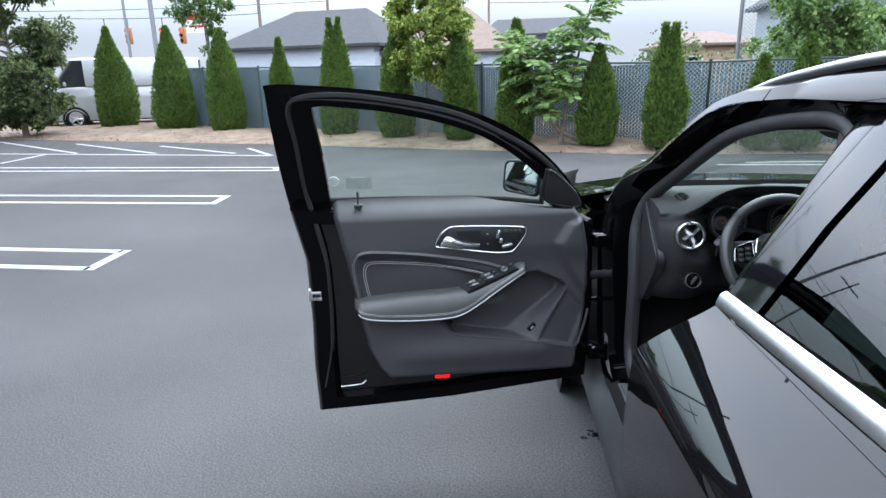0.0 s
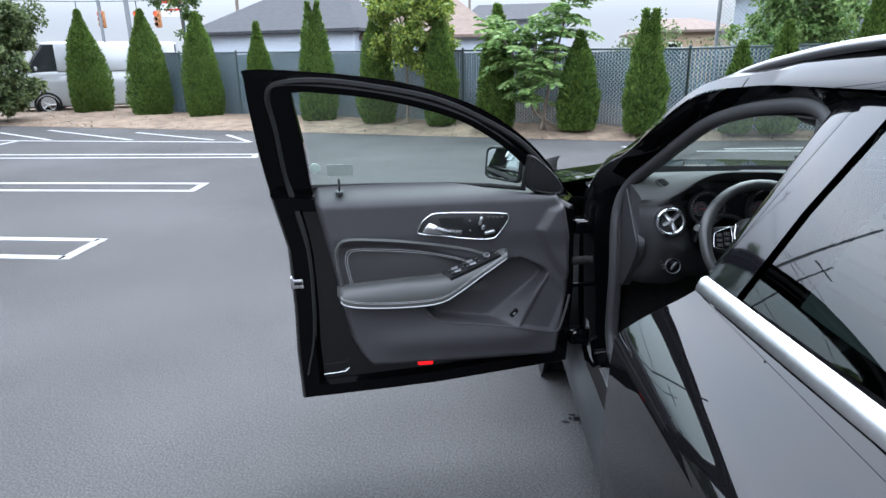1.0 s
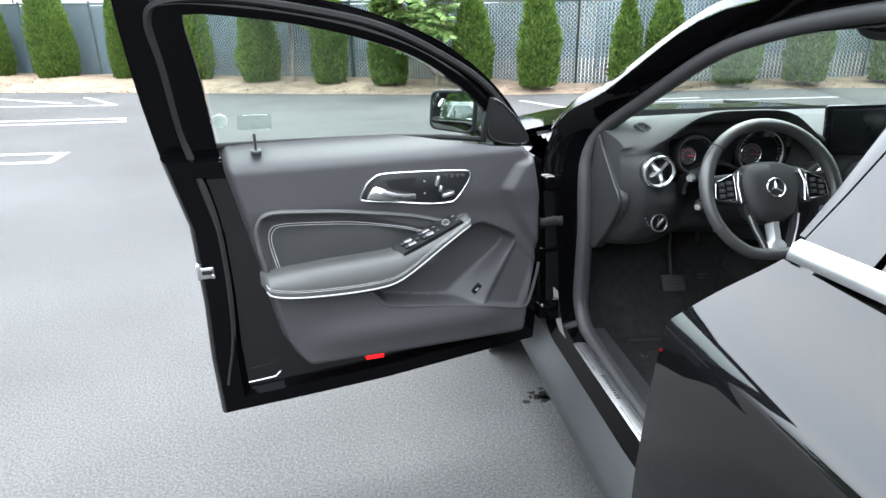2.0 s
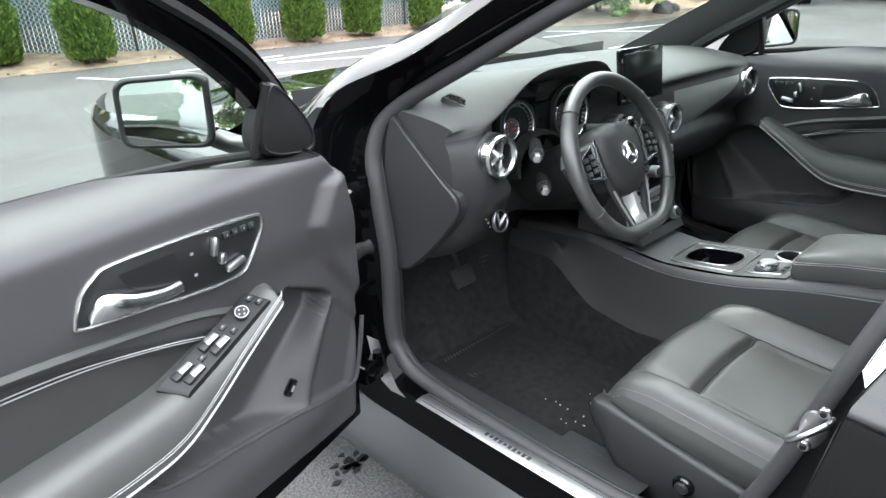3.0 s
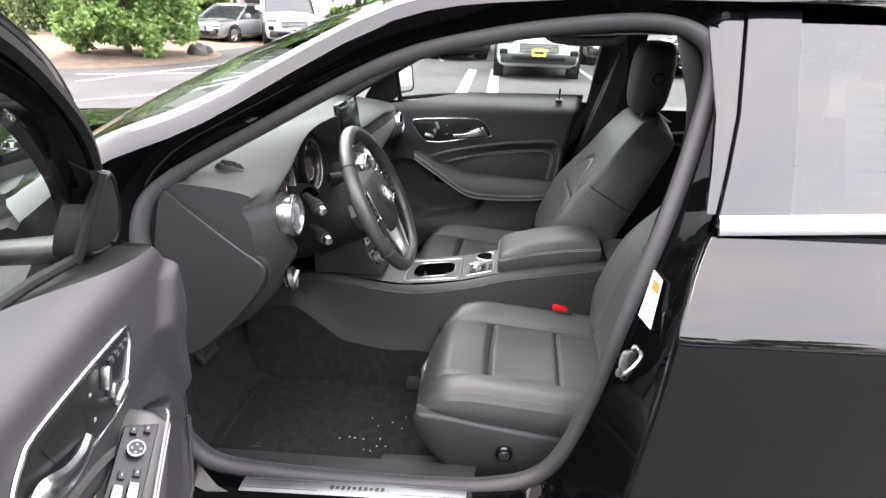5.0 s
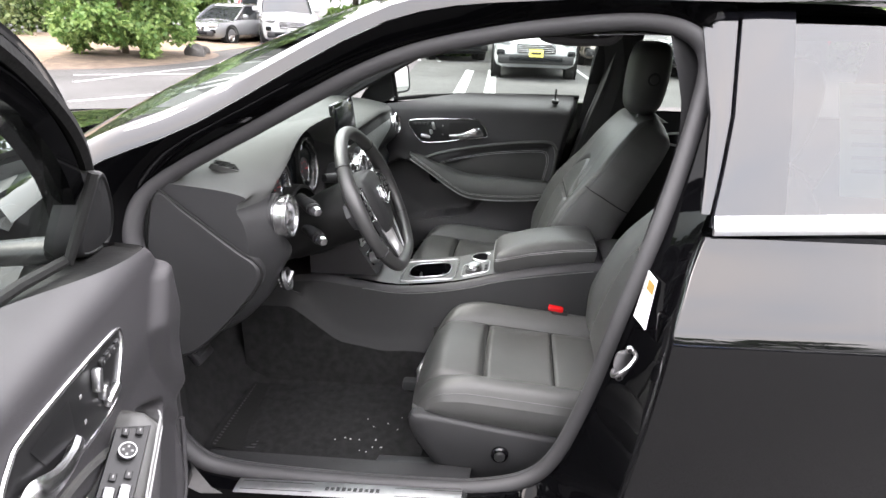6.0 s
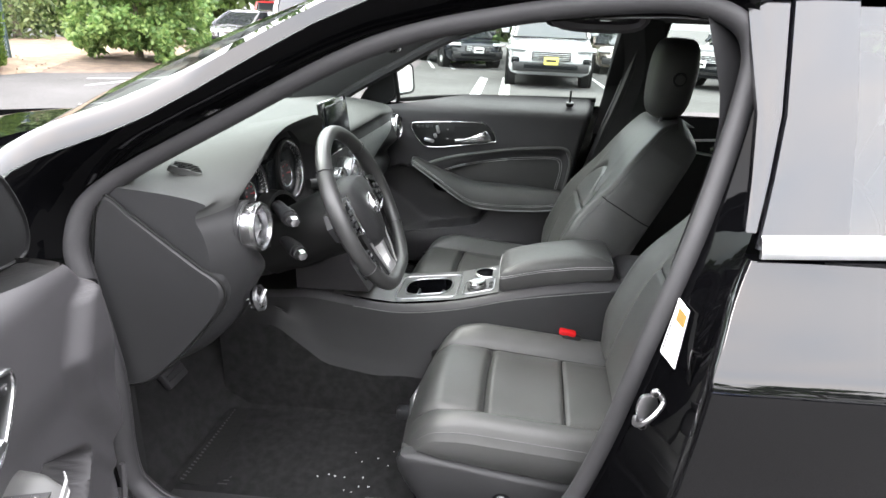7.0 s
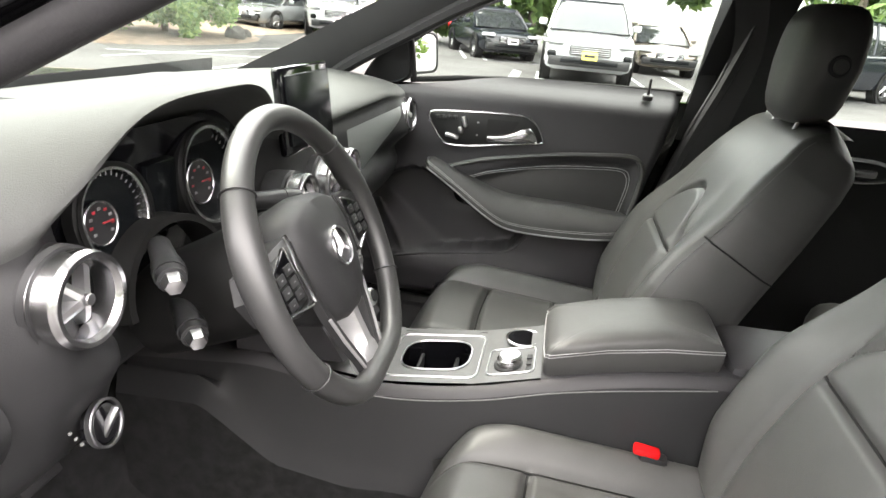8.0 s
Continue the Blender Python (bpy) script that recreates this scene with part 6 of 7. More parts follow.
def vent(u, v, z, yaw, R=0.046):
    """A round vent: bezel, cup, crossed blades."""
    ax = Vector((math.sin(yaw), -math.cos(yaw), 0.06)).normalized()
    c = Vector((u, v, z))
    k = cm().use(HARD)
    k.disc(c - ax * 0.026, ax, R * 1.08, 0.04, 36, R * 0.9)
    k.disc(c - ax * 0.035, ax, R * 0.92, 0.01, 30)
    k.use(CHROME)
    k.disc(c + ax * 0.004, ax, R, 0.028, 44, R * 0.80)
    k.use(SATIN)
    s = ax.cross(Vector((0, 0, 1))).normalized()
    w = ax.cross(s)
    for q in range(2):
        a = 0.6 + q * math.pi / 2
        d = s * math.cos(a) + w * math.sin(a)
        e = ax.cross(d)
        L = R * 0.78
        pts = []
        for t, ww, hh in ((-1, 0.34, -0.010), (-0.5, 0.3, 0.0), (0, 0.34, 0.010), (0.5, 0.3, 0.0), (1, 0.34, -0.010)):
            p = c + d * L * t + ax * hh
            g = e * R * ww * 0.6
            pts.append([p - g - ax * 0.008, p + ax * 0.002 - g * 0.6, p + ax * 0.004, p + ax * 0.002 + g * 0.6, p + g - ax * 0.008])
        k.loft(pts)
    k.disc(c + ax * 0.012, ax, R * 0.13, 0.006, 16)
    return k.put("air_vent", dash, "chrome-ringed round air vent with crossed blades", 30)


vent(-0.588, -0.012, 0.993, 0.03)
vent(0.588, -0.012, 0.993, -0.03)
for u in (-0.112, 0.012, 0.105):
    vent(u, -0.018, 0.955, 0, 0.043)

# side demister
def dash_z(u, v):
    P = dprof(u)[9:]
    return float(np.interp(v, [p[0] for p in P], [p[1] for p in P]))


GRC = Vector((-0.581, 0.097, dash_z(-0.581, 0.097) + 0.004))
GRA = Vector((0.28, -0.85, -0.30)).normalized()
GRB = Vector((0.93, 0.30, 0.16))
GRB = (GRB - GRA * GRB.dot(GRA)).normalized()
GRN = GRB.cross(GRA).normalized()
GRN = GRN if GRN.z > 0 else -GRN
GRL, GRW = 0.029, 0.013


def grille(x, y, h):
    """A place on the demister: along, across, proud."""
    return GRC + GRA * x + GRB * y + GRN * h


dem = rounded([(-GRL - 0.005, -GRW - 0.002), (GRL + 0.002, -GRW - 0.005), (GRL + 0.005, GRW + 0.002), (-GRL - 0.002, GRW + 0.005)], 0.008, 4)
k = cm().use(DASHT)
k.loft([[grille(p.x * f, p.y * f, h) for p in dem] for f, h in ((1.12, -0.01), (1.04, 0.0), (0.98, 0.0012), (0.92, 0.0008))])
demister = k.put("demister_grille", dash, "slotted side demister")
# no real openings: proud black bars stand in for the dark inside the slits
SLIT_SHADE = mat("slit_shade_black", (0.002, 0.002, 0.002), 0.95, spec=0.0)
SLX, SLY = math.cos(0.3), math.sin(0.3)
for i in range(5):
    # each slit runs aslant from edge to edge of the grille
    off = (i - 2) * 0.0064
    ox, oy = -SLY * off, SLX * off
    lo = max((-GRL - ox) / SLX, (-GRW - oy) / SLY)
    hi = min((GRL - ox) / SLX, (GRW - oy) / SLY)
    rim = [(lo, -0.0016), (hi, -0.0016), (hi, 0.0016), (lo, 0.0016)]
    k = cm().use(SLIT_SHADE)
    k.loft([[grille(ox + SLX * e - SLY * w, oy + SLY * e + SLX * w, h) for e, w in rim] for h in (-0.002, 0.0015)])
    k.put("slit", demister)
# speaker mesh on top
k = cm().use(KNEE)
so = rounded([(-0.2, 0.30), (0.2, 0.30), (0.24, 0.42), (-0.24, 0.42)], 0.05, 5)
k.loft([[(p.x, p.y, 1.085) for p in so], [(p.x * 0.98, p.y, 1.0905) for p in so]])
k.put("speaker_grille", dash, "dark mesh speaker grille")

# end cover
k = cm().use(HARD)
cov = [p for p in cr([(0.205, 1.062, 0), (0.235, 0.95, 0), (0.25, 0.80, 0), (0.25, 0.705, 0), (0.18, 0.70, 0), (0.12, 0.745, 0), (0.055, 0.815, 0), (0.012, 0.875, 0), (0.012, 0.915, 0), (0.05, 0.945, 0), (0.10, 0.985, 0), (0.155, 1.03, 0)], 4, True)]
k.loft([[(-0.655, p.x, p.y) for p in cov], [(-0.676, p.x, p.y) for p in cov], [(-0.682, 0.14 + (p.x - 0.14) * 0.95, 0.86 + (p.y - 0.86) * 0.97) for p in cov]])
cover = k.put("end_cover", dash, "plain black dashboard end cover")
k = cm().use(SHROUD_SHADE)
k.tube([(-0.6775, 0.14 + (p.x - 0.14) * 1.01, 0.86 + (p.y - 0.86) * 1.008) for p in cov], 0.0024, 6, True)
k.put("cover_seam", cover)

# light switch
LSA = Vector((0.14, -1, 0.22)).normalized()
LSC = Vector((-0.563, 0.002, 0.836))
k = cm().use(PIANO)
k.disc(LSC, LSA, 0.0235, 0.012, 28)
k.use(RAIL).disc(LSC + LSA * 0.004, LSA, 0.0258, 0.008, 28, 0.0238)
k.box(LSC + LSA * 0.009, (0.008, 0.009, 0.036), 0.003, Matrix.Rotation(0.25, 4, "X") @ Matrix.Rotation(0.5, 4, "Y"))
k.put("light_switch", dash, "chrome-ringed light switch")
for i in range(3):
    k = cm().use(MARK)
    k.box((-0.60 + 0.006 * i, 0.004, 0.85 - 0.011 * i), (0.003, 0.002, 0.0025))
    k.put("switch_mark", dash)

# instruments
k = cm().use(PIANO)
k.patch(lambda a, b: (-0.535 + 0.37 * a, 0.070 - 0.02 * b, 0.92 + 0.19 * b), 10, 6)
clus = k.put("instrument_panel", dash, "black instrument panel")
DIALP = mat("dial_print", (0.16, 0.16, 0.165), 0.6)
NEEDLE = mat("dial_red", (0.35, 0.02, 0.03), 0.5)
for u, R in ((-0.456, 0.053), (-0.264, 0.066)):
    c = Vector((u, 0.052, 1.024))
    ax = Vector((0, -1, 0.15)).normalized()
    k = cm().use(SCREEN)
    k.disc(c, ax, R, 0.008, 36)
    k.use(CHROME).disc(c + ax * 0.008, ax, R, 0.012, 44, R * 0.96)
    k.use(SHROUD_SHADE).disc(c + ax * 0.006, ax, R * 1.10, 0.018, 44, R * 1.0)
    s = Vector((1, 0, 0))
    w = ax.cross(s)
    for j in range(25):
        a = radians(-30 + 10 * j)
        d = s * math.cos(a) + Vector((0, 0.15, 1)).normalized() * math.sin(a)
        p0, p1 = c + d * R * 0.82 + ax * 0.005, c + d * R * (0.9 if j % 2 else 0.93) + ax * 0.005
        k.use(DIALP).tube([p0, p1], 0.0007, 4)
    k.use(NEEDLE).tube([c + ax * 0.006, c + ax * 0.006 + (s * -0.7 + Vector((0, 0, -0.7))) * R * 0.7], 0.0015, 5)
    # small inner dial with red-lit figures that cannot be read
    q = c + ax * 0.008 - s * R * 0.42 - w * R * 0.05
    k.use(HARD).disc(q, ax, R * 0.44, 0.004, 28)
    k.use(CHROME).disc(q + ax * 0.001, ax, R * 0.46, 0.005, 32, R * 0.43)
    for j in range(9):
        a = radians(-40 + 32 * j)
        p0 = q + ax * 0.003 + (s * math.cos(a) + Vector((0, 0.15, 1)).normalized() * math.sin(a)) * R * 0.3
        k.use(NEEDLE if j % 2 else DIALP).box(p0, (0.004, 0.001, 0.003))
    k.use(NEEDLE).tube([q + ax * 0.004, q + ax * 0.004 + s * R * 0.3], 0.0012, 5)
    k.put("dial", clus, "round dial with chrome rim")
k = cm().use(SCREEN)
k.box((-0.362, 0.052, 1.02), (0.06, 0.01, 0.09), 0.004)
k.put("info_screen", clus)

# central screen
k = cm().use(PIANO)
k.box((-0.005, 0.018, 1.088), (0.205, 0.014, 0.14), 0.006, Matrix.Rotation(-0.12, 4, "X"))
scr = k.put("centre_screen", dash, "freestanding black display")
k = cm().use(SCREEN)
k.box((-0.005, 0.0085, 1.09), (0.178, 0.004, 0.112), 0.002, Matrix.Rotation(-0.12, 4, "X"))
k.put("screen_glass", scr)
# audio panel
k = cm().use(SOFT)
k.loft([[(-0.125, -0.02, 0.915), (0.125, -0.02, 0.915), (0.125, 0.10, 0.915), (-0.125, 0.10, 0.915)], [(-0.122, -0.028, 0.88), (0.122, -0.028, 0.88), (0.122, 0.10, 0.88), (-0.122, 0.10, 0.88)], [(-0.115, -0.05, 0.74), (0.115, -0.05, 0.74), (0.115, 0.10, 0.74), (-0.115, 0.10, 0.74)], [(-0.11, -0.10, 0.655), (0.11, -0.10, 0.655), (0.11, 0.10, 0.655), (-0.11, 0.10, 0.655)]])
stack = k.put("centre_fascia", dash, "centre stack with audio controls")
RS = Matrix.Rotation(-0.16, 4, "X")
k = cm().use(PIANO)
k.box((0, -0.040, 0.815), (0.222, 0.012, 0.125), 0.008, RS)
k.use(SATIN)
for a, b in (((-0.112, -0.033, 0.88), (0.112, -0.033, 0.88)), ((-0.108, -0.056, 0.748), (0.108, -0.056, 0.748)), ((-0.112, -0.033, 0.88), (-0.108, -0.056, 0.748)), ((0.112, -0.033, 0.88), (0.108, -0.056, 0.748))):
    k.tube([a, b], 0.0042, 8)
k.box((0, -0.056, 0.772), (0.205, 0.012, 0.018), 0.004, RS)
k.put("audio_panel", stack, "black audio panel in a silver frame")
for s in (-1, 1):
    for i in range(4):
        k = cm().use(HARD)
        k.box((s * 0.066, -0.044 - 0.003 * i, 0.862 - 0.019 * i), (0.066, 0.01, 0.014), 0.003, RS)
        k.use(SATIN).box((s * 0.066, -0.0495 - 0.003 * i, 0.856 - 0.019 * i), (0.06, 0.002, 0.0016), 0, RS)
        k.put("audio_button", stack)
k = cm().use(SATIN)
k.disc((0, -0.052, 0.832), (0, -1, 0.16), 0.017, 0.022, 24)
k.use(HARD).disc((0, -0.064, 0.834), (0, -1, 0.16), 0.012, 0.004, 20)
k.put("volume_knob", stack, "silver volume knob")
k = cm().use(PIANO)
k.box((0, -0.072, 0.695), (0.19, 0.014, 0.05), 0.006, Matrix.Rotation(-0.45, 4, "X"))
k.put("climate_panel", stack)
for s in (-1, 1):
    k = cm().use(SATIN)
    k.disc((s * 0.075, -0.086, 0.70), (0, -1, 0.45), 0.019, 0.02, 24)
    k.use(HARD).disc((s * 0.075, -0.096, 0.705), (0, -1, 0.45), 0.013, 0.006, 20)
    k.put("climate_knob", stack, "chrome climate knob")
for i in range(5):
    k = cm().use(HARD)
    k.box((-0.04 + 0.02 * i, -0.082, 0.70), (0.017, 0.008, 0.013), 0.002, Matrix.Rotation(-0.45, 4, "X"))
    k.put("climate_button", stack)

# ---- steering wheel ----
SC = Vector((-0.352, -0.157, 0.968))
SN = Vector((0, -0.905, 0.425)).normalized()
SU = Vector((1, 0.045, 0)).normalized()
SN = (SN - SU * SN.dot(SU)).normalized()
SV = SN.cross(SU).normalized()
if SV.z < 0:
    SV = -SV


def sw(a, b, h=0.0):
    return SC + SU * a + SV * b + SN * h


def rimp(t):
    x, y = 0.177 * math.sin(t), 0.177 * math.cos(t)
    return (x, max(y, -0.172 - 0.2 * max(0, -0.172 - y) * 0))


k = cm().use(RIML)
RP = []
for i in range(72):
    t = 2 * math.pi * i / 72
    x, y = rimp(t)
    if y < -0.158:
        y = -0.158 - (-(y) - 0.158) * 0.5
    RP.append(sw(x, y))
rr = [0.0155 + 0.0025 * math.exp(-((abs(((i / 72 * 2 * math.pi) + math.pi) % (2 * math.pi) - math.pi) - 1.25) / 0.35) ** 2) for i in range(72)]
k.tube(RP, rr, 14, True)
wheel = k.put("steering_wheel", car, "black leather multifunction steering wheel")
for t in (0.85, -0.85, 2.1, -2.1):
    x, y = rimp(t)
    c = sw(x, y)
    tg = (sw(*rimp(t + 0.05)) - c).normalized()
    e2 = tg.cross(SN).normalized()
    k = cm().use(HARD)
    k.tube([c + (SN * math.cos(q * 0.5236) + e2 * math.sin(q * 0.5236)) * 0.0172 for q in range(12)], 0.0012, 5, True)
    k.put("rim_seam", wheel)
k = cm().use(KNEE)
padp = cr([(-0.078, 0.035, 0), (-0.055, 0.068, 0), (0, 0.078, 0), (0.055, 0.068, 0), (0.078, 0.035, 0), (0.07, -0.025, 0), (0.045, -0.07, 0), (0, -0.085, 0), (-0.045, -0.07, 0), (-0.07, -0.025, 0)], 5, True)
k.loft([[sw(p.x * s, p.y * s, h) for p in padp] for s, h in ((0.96, -0.055), (1.04, -0.03), (1.0, -0.004), (0.9, 0.008), (0.6, 0.015), (0.2, 0.017))])
k.put("airbag_pad", wheel, "black airbag pad")
k = cm().use(CHROME)
cc = sw(0, 0.005, 0.019)
k.disc(cc, SN, 0.026, 0.007, 32, 0.0225)
for i in range(3):
    a = math.pi / 2 + i * 2.0944
    d, e = SU * math.cos(a) + SV * math.sin(a), SU * -math.sin(a) + SV * math.cos(a)
    k.loft([[cc + e * 0.0052 - SN * 0.003, cc + SN * 0.004, cc - e * 0.0052 - SN * 0.003], [cc + d * 0.0235 + e * 0.001 - SN * 0.003, cc + d * 0.0235 + SN * 0.001, cc + d * 0.0235 - e * 0.001 - SN * 0.003]])
k.put("emblem", wheel, "chrome ring emblem")
for s in (-1, 1):
    k = cm().use(HARD)
    sp = [(s * 0.07, 0.052), (s * 0.165, 0.045), (s * 0.178, 0.02), (s * 0.165, -0.012), (s * 0.12, -0.03), (s * 0.07, -0.03)]
    k.loft([[sw(a, b, -0.03) for a, b in sp], [sw(a, b, -0.006) for a, b in sp], [sw(s * 0.115 + (a - s * 0.115) * 0.9, 0.01 + (b - 0.01) * 0.85, 0.0) for a, b in sp]])
    k.put("spoke", wheel)
    k = cm().use(CHROME)
    k.tube([sw(s * 0.083, 0.055, 0.0), sw(s * 0.092, 0.02, 0.003), sw(s * 0.087, -0.028, 0.002)], 0.0025, 6)
    k.tube([sw(s * 0.092, -0.03, 0.002), sw(s * 0.14, -0.018, 0.001), sw(s * 0.155, 0.005, 0.0)], 0.0018, 6)
    k.put("spoke_trim", wheel, "chrome spoke trim")
    pod = rounded([(s * 0.099, 0.048), (s * 0.150, 0.026), (s * 0.154, -0.018), (s * 0.098, -0.024)], 0.008, 3)
    pc = sum(pod, Vector((0, 0))) / len(pod)
    k = cm().use(PIANO)
    k.loft([[sw(*(pc + (p - pc) * f), h) for p in pod] for f, h in ((1.0, -0.012), (1.0, 0.001), (0.95, 0.0025))])
    k.use(CHROME).tube([sw(p.x, p.y, 0.001) for p in pod], 0.0012, 6, True)
    pod_o = k.put("button_pod", wheel, "gloss black button pod with a chrome edge")
    M3 = Matrix((SU, SV, SN)).transposed()
    for i in range(3):
        for j in range(2):
            c = sw(s * (0.114 + 0.022 * j), 0.024 - 0.015 * i - 0.004 * j, 0.0034)
            k = cm().use(HARD)
            k.box((0, 0, 0), (0.017, 0.011, 0.002), 0.0008)
            k.v = [M3 @ p + c for p in k.v]
            k.use(THREAD).add([c + M3 @ Vector(q) for q in ((-0.002, -0.0006, 0.0012), (0.002, -0.0006, 0.0012), (0.002, 0.0006, 0.0012), (-0.002, 0.0006, 0.0012))], [(0, 1, 2, 3)])
            k.put("wheel_button", pod_o)
# lower spoke: a silver foot and centre bar between two dark arms with bright edges
k = cm().use(SILVER)
k.loft([[sw(a * w, y, h - 0.004 + 0.003 * (a * a < 0.5)) for a, h in ((-1, -0.018), (-0.92, -0.004), (-0.5, 0.002), (0.5, 0.002), (0.92, -0.004), (1, -0.018))] for y, w in ((-0.074, 0.017), (-0.1, 0.0155), (-0.128, 0.0165), (-0.138, 0.03), (-0.15, 0.032), (-0.163, 0.027))])
k.put("lower_spoke", wheel, "silver lower spoke")
for s in (-1, 1):
    k = cm().use(KNEE)
    k.loft([[sw(s * (x + o), y, h) for o, h in ((-0.009, -0.014), (-0.007, -0.004), (0.006, -0.003), (0.009, -0.012))] for x, y in ((0.066, -0.03), (0.062, -0.06), (0.05, -0.1), (0.034, -0.14), (0.03, -0.158))])
    k.use(SILVER).tube([sw(s * x, y, -0.002) for x, y in ((0.068, -0.062), (0.058, -0.098), (0.042, -0.138), (0.036, -0.155))], 0.0024, 6)
    k.put("spoke_arm", wheel, "dark spoke arm with a silver edge")
# column and stalks
k = cm().use(SHROUD_SHADE)
k.loft([[SC - SN * h + SU * r * math.cos(q * 0.3927) + SV * r * 0.9 * math.sin(q * 0.3927) for q in range(16)] for h, r in ((0.045, 0.075), (0.06, 0.085), (0.12, 0.08), (0.24, 0.07))])
k.put("steering_column", car, "black column shroud")
k = cm().use(SHROUD_SHADE)
k.sweep([(-0.008, -0.02), (0.0, -0.022), (0.005, 0.0), (0.0, 0.022), (-0.008, 0.02)], [(-0.40 + 0.095 * math.cos(a), 0.02 + 0.02 * math.sin(a), 0.915 + 0.085 * math.sin(a)) for a in [math.pi * q / 20 for q in range(2, 21)]], up=(0, 1, 0))
k.put("column_surround", dash, "dark arch round the steering column")
for u0, z0, du, lab in ((-0.511, 0.984, -0.075, 1), (-0.479, 0.902, -0.07, 0), (-0.20, 0.984, 0.075, 1)):
    k = cm().use(HARD)
    b = Vector((u0, -0.054, z0))
    a = b + Vector((-du * 0.85, 0.055, 0.008))
    d = (b - a).normalized()
    k.tube([a, a.lerp(b, 0.45), a.lerp(b, 0.6), b], [0.012, 0.0135, 0.0155, 0.0145], 14)
    k.tube([a.lerp(b, 0.72), a.lerp(b, 0.86)], 0.0165, 14)
    k.use(SATIN).tube([b - d * 0.004, b + d * 0.012, b + d * 0.016, b + d * 0.017], [0.0115, 0.0105, 0.009, 0.004], 6)
    k.put("stalk", car, "black stalk with a silver tip")

# ---- centre console: sits a little to the passenger's side ----
CONSEAM = mat("console_thread", (0.13, 0.13, 0.13), 0.8)


class ConsoleMesh(Mesh):
    """A mesh of the console: its front part bends towards the driver."""

    def put(self, *a, **b):
        for p in self.v:
            p.x += 0.024 - 0.03 * sm(0.80, 0.2, -p.y)
            p.z -= 0.004
        return Mesh.put(self, *a, **b)


def ccm():
    return ConsoleMesh(CX)


k = ccm().use(SOFT)
TOPC = [(0.30, 0.64), (0.15, 0.65), (0.06, 0.655), (-0.05, 0.64), (-0.17, 0.628), (-0.33, 0.645), (-0.45, 0.672), (-0.60, 0.70), (-0.76, 0.715), (-0.93, 0.70), (-1.0, 0.66)]
rings = []
for v, z in cr([(a, b, 0) for a, b in TOPC], 5) and [(p.x, p.y) for p in cr([(a, b, 0) for a, b in TOPC], 5)]:
    zl = float(np.interp(v, [-1.0, -0.45, -0.213, -0.134, 0.007, 0.142], [0.40, 0.44, 0.468, 0.462, 0.49, 0.60]))
    wl = 0.115 + 0.0 * v
    rings.append([(-0.165, v, zl - 0.03), (-0.155, v, zl), (-0.148, v, zl + 0.02), (-0.132, v, z - 0.05), (-0.122, v, z - 0.016), (-wl, v, z - 0.004), (-wl + 0.012, v, z), (wl - 0.012, v, z), (wl, v, z - 0.004), (0.122, v, z - 0.016), (0.132, v, z - 0.05), (0.148, v, zl + 0.02), (0.165, v, zl - 0.03)])
k.use(KNEE)
k.loft([r[:5] for r in rings], False)
k.loft([r[9:] for r in rings], False)
k.use(SOFT)
k.loft([r[4:7] for r in rings], False)
k.loft([r[7:10] for r in rings], False)
k.loft([r[6:8] for r in rings if r[0][1] < -0.44], False)
k.loft([r[6:8] for r in rings if r[0][1] > -0.03], False)
k.use(CARPET)
k.loft([[(r[0][0], r[0][1], r[0][2]), (r[0][0] + 0.01, r[0][1], 0.28)] for r in rings], False)
k.loft([[(r[-1][0], r[-1][1], r[-1][2]), (r[-1][0] - 0.01, r[-1][1], 0.28)] for r in rings], False)
console = k.put("centre_console", car, "black centre console", 45)
k = ccm().use(CONSEAM)
k.tube(cr([(-0.1235, -0.06, 0.622), (-0.124, -0.19, 0.611), (-0.124, -0.35, 0.63), (-0.124, -0.5, 0.664), (-0.124, -0.75, 0.698)], 6), 0.0013, 5)
k.put("console_seam", console)


def ctop(v):
    return float(np.interp(-v, [-0.06, 0.05, 0.17, 0.33, 0.45, 0.60, 0.76, 0.93], [0.655, 0.64, 0.628, 0.645, 0.672, 0.70, 0.715, 0.70]))


k = ccm().use(mat("console_panel", (0.1, 0.1, 0.1), 0.42, 0.35, 0.1, 90))
cupo = rounded([(-0.06, -0.185), (0.05, -0.185), (0.05, -0.315), (-0.06, -0.315)], 0.045, 6)
nq = len(cupo)
rim_o = []
for p in cupo:
    d = Vector((p.x + 0.005, p.y + 0.25))
    f = min(0.098 / max(1e-6, abs(d.x)), 0.085 / max(1e-6, abs(d.y)))
    rim_o.append(Vector((-0.005 + d.x * f, -0.25 + d.y * f)))
k.loft([[(p.x, p.y, ctop(p.y) + 0.004) for p in rim_o], [(p.x, p.y, ctop(p.y) + 0.004) for p in cupo]], caps=(False, False))
for v0, v1 in ((-0.0, -0.165), (-0.335, -0.45)):
    k.patch(lambda a, b: (-0.103 + 0.206 * b, v0 + (v1 - v0) * a, ctop(v0 + (v1 - v0) * a) + 0.0035), 8, 4)
k.loft([[(-0.103, v, ctop(v) + 0.0035), (-0.098, v, ctop(v) + 0.0035)] for v in (-0.165, -0.25, -0.335)], False)
k.loft([[(0.093, v, ctop(v) + 0.0035), (0.103, v, ctop(v) + 0.0035)] for v in (-0.165, -0.25, -0.335)], False)
k.put("console_panel", console, "satin grey console panel")
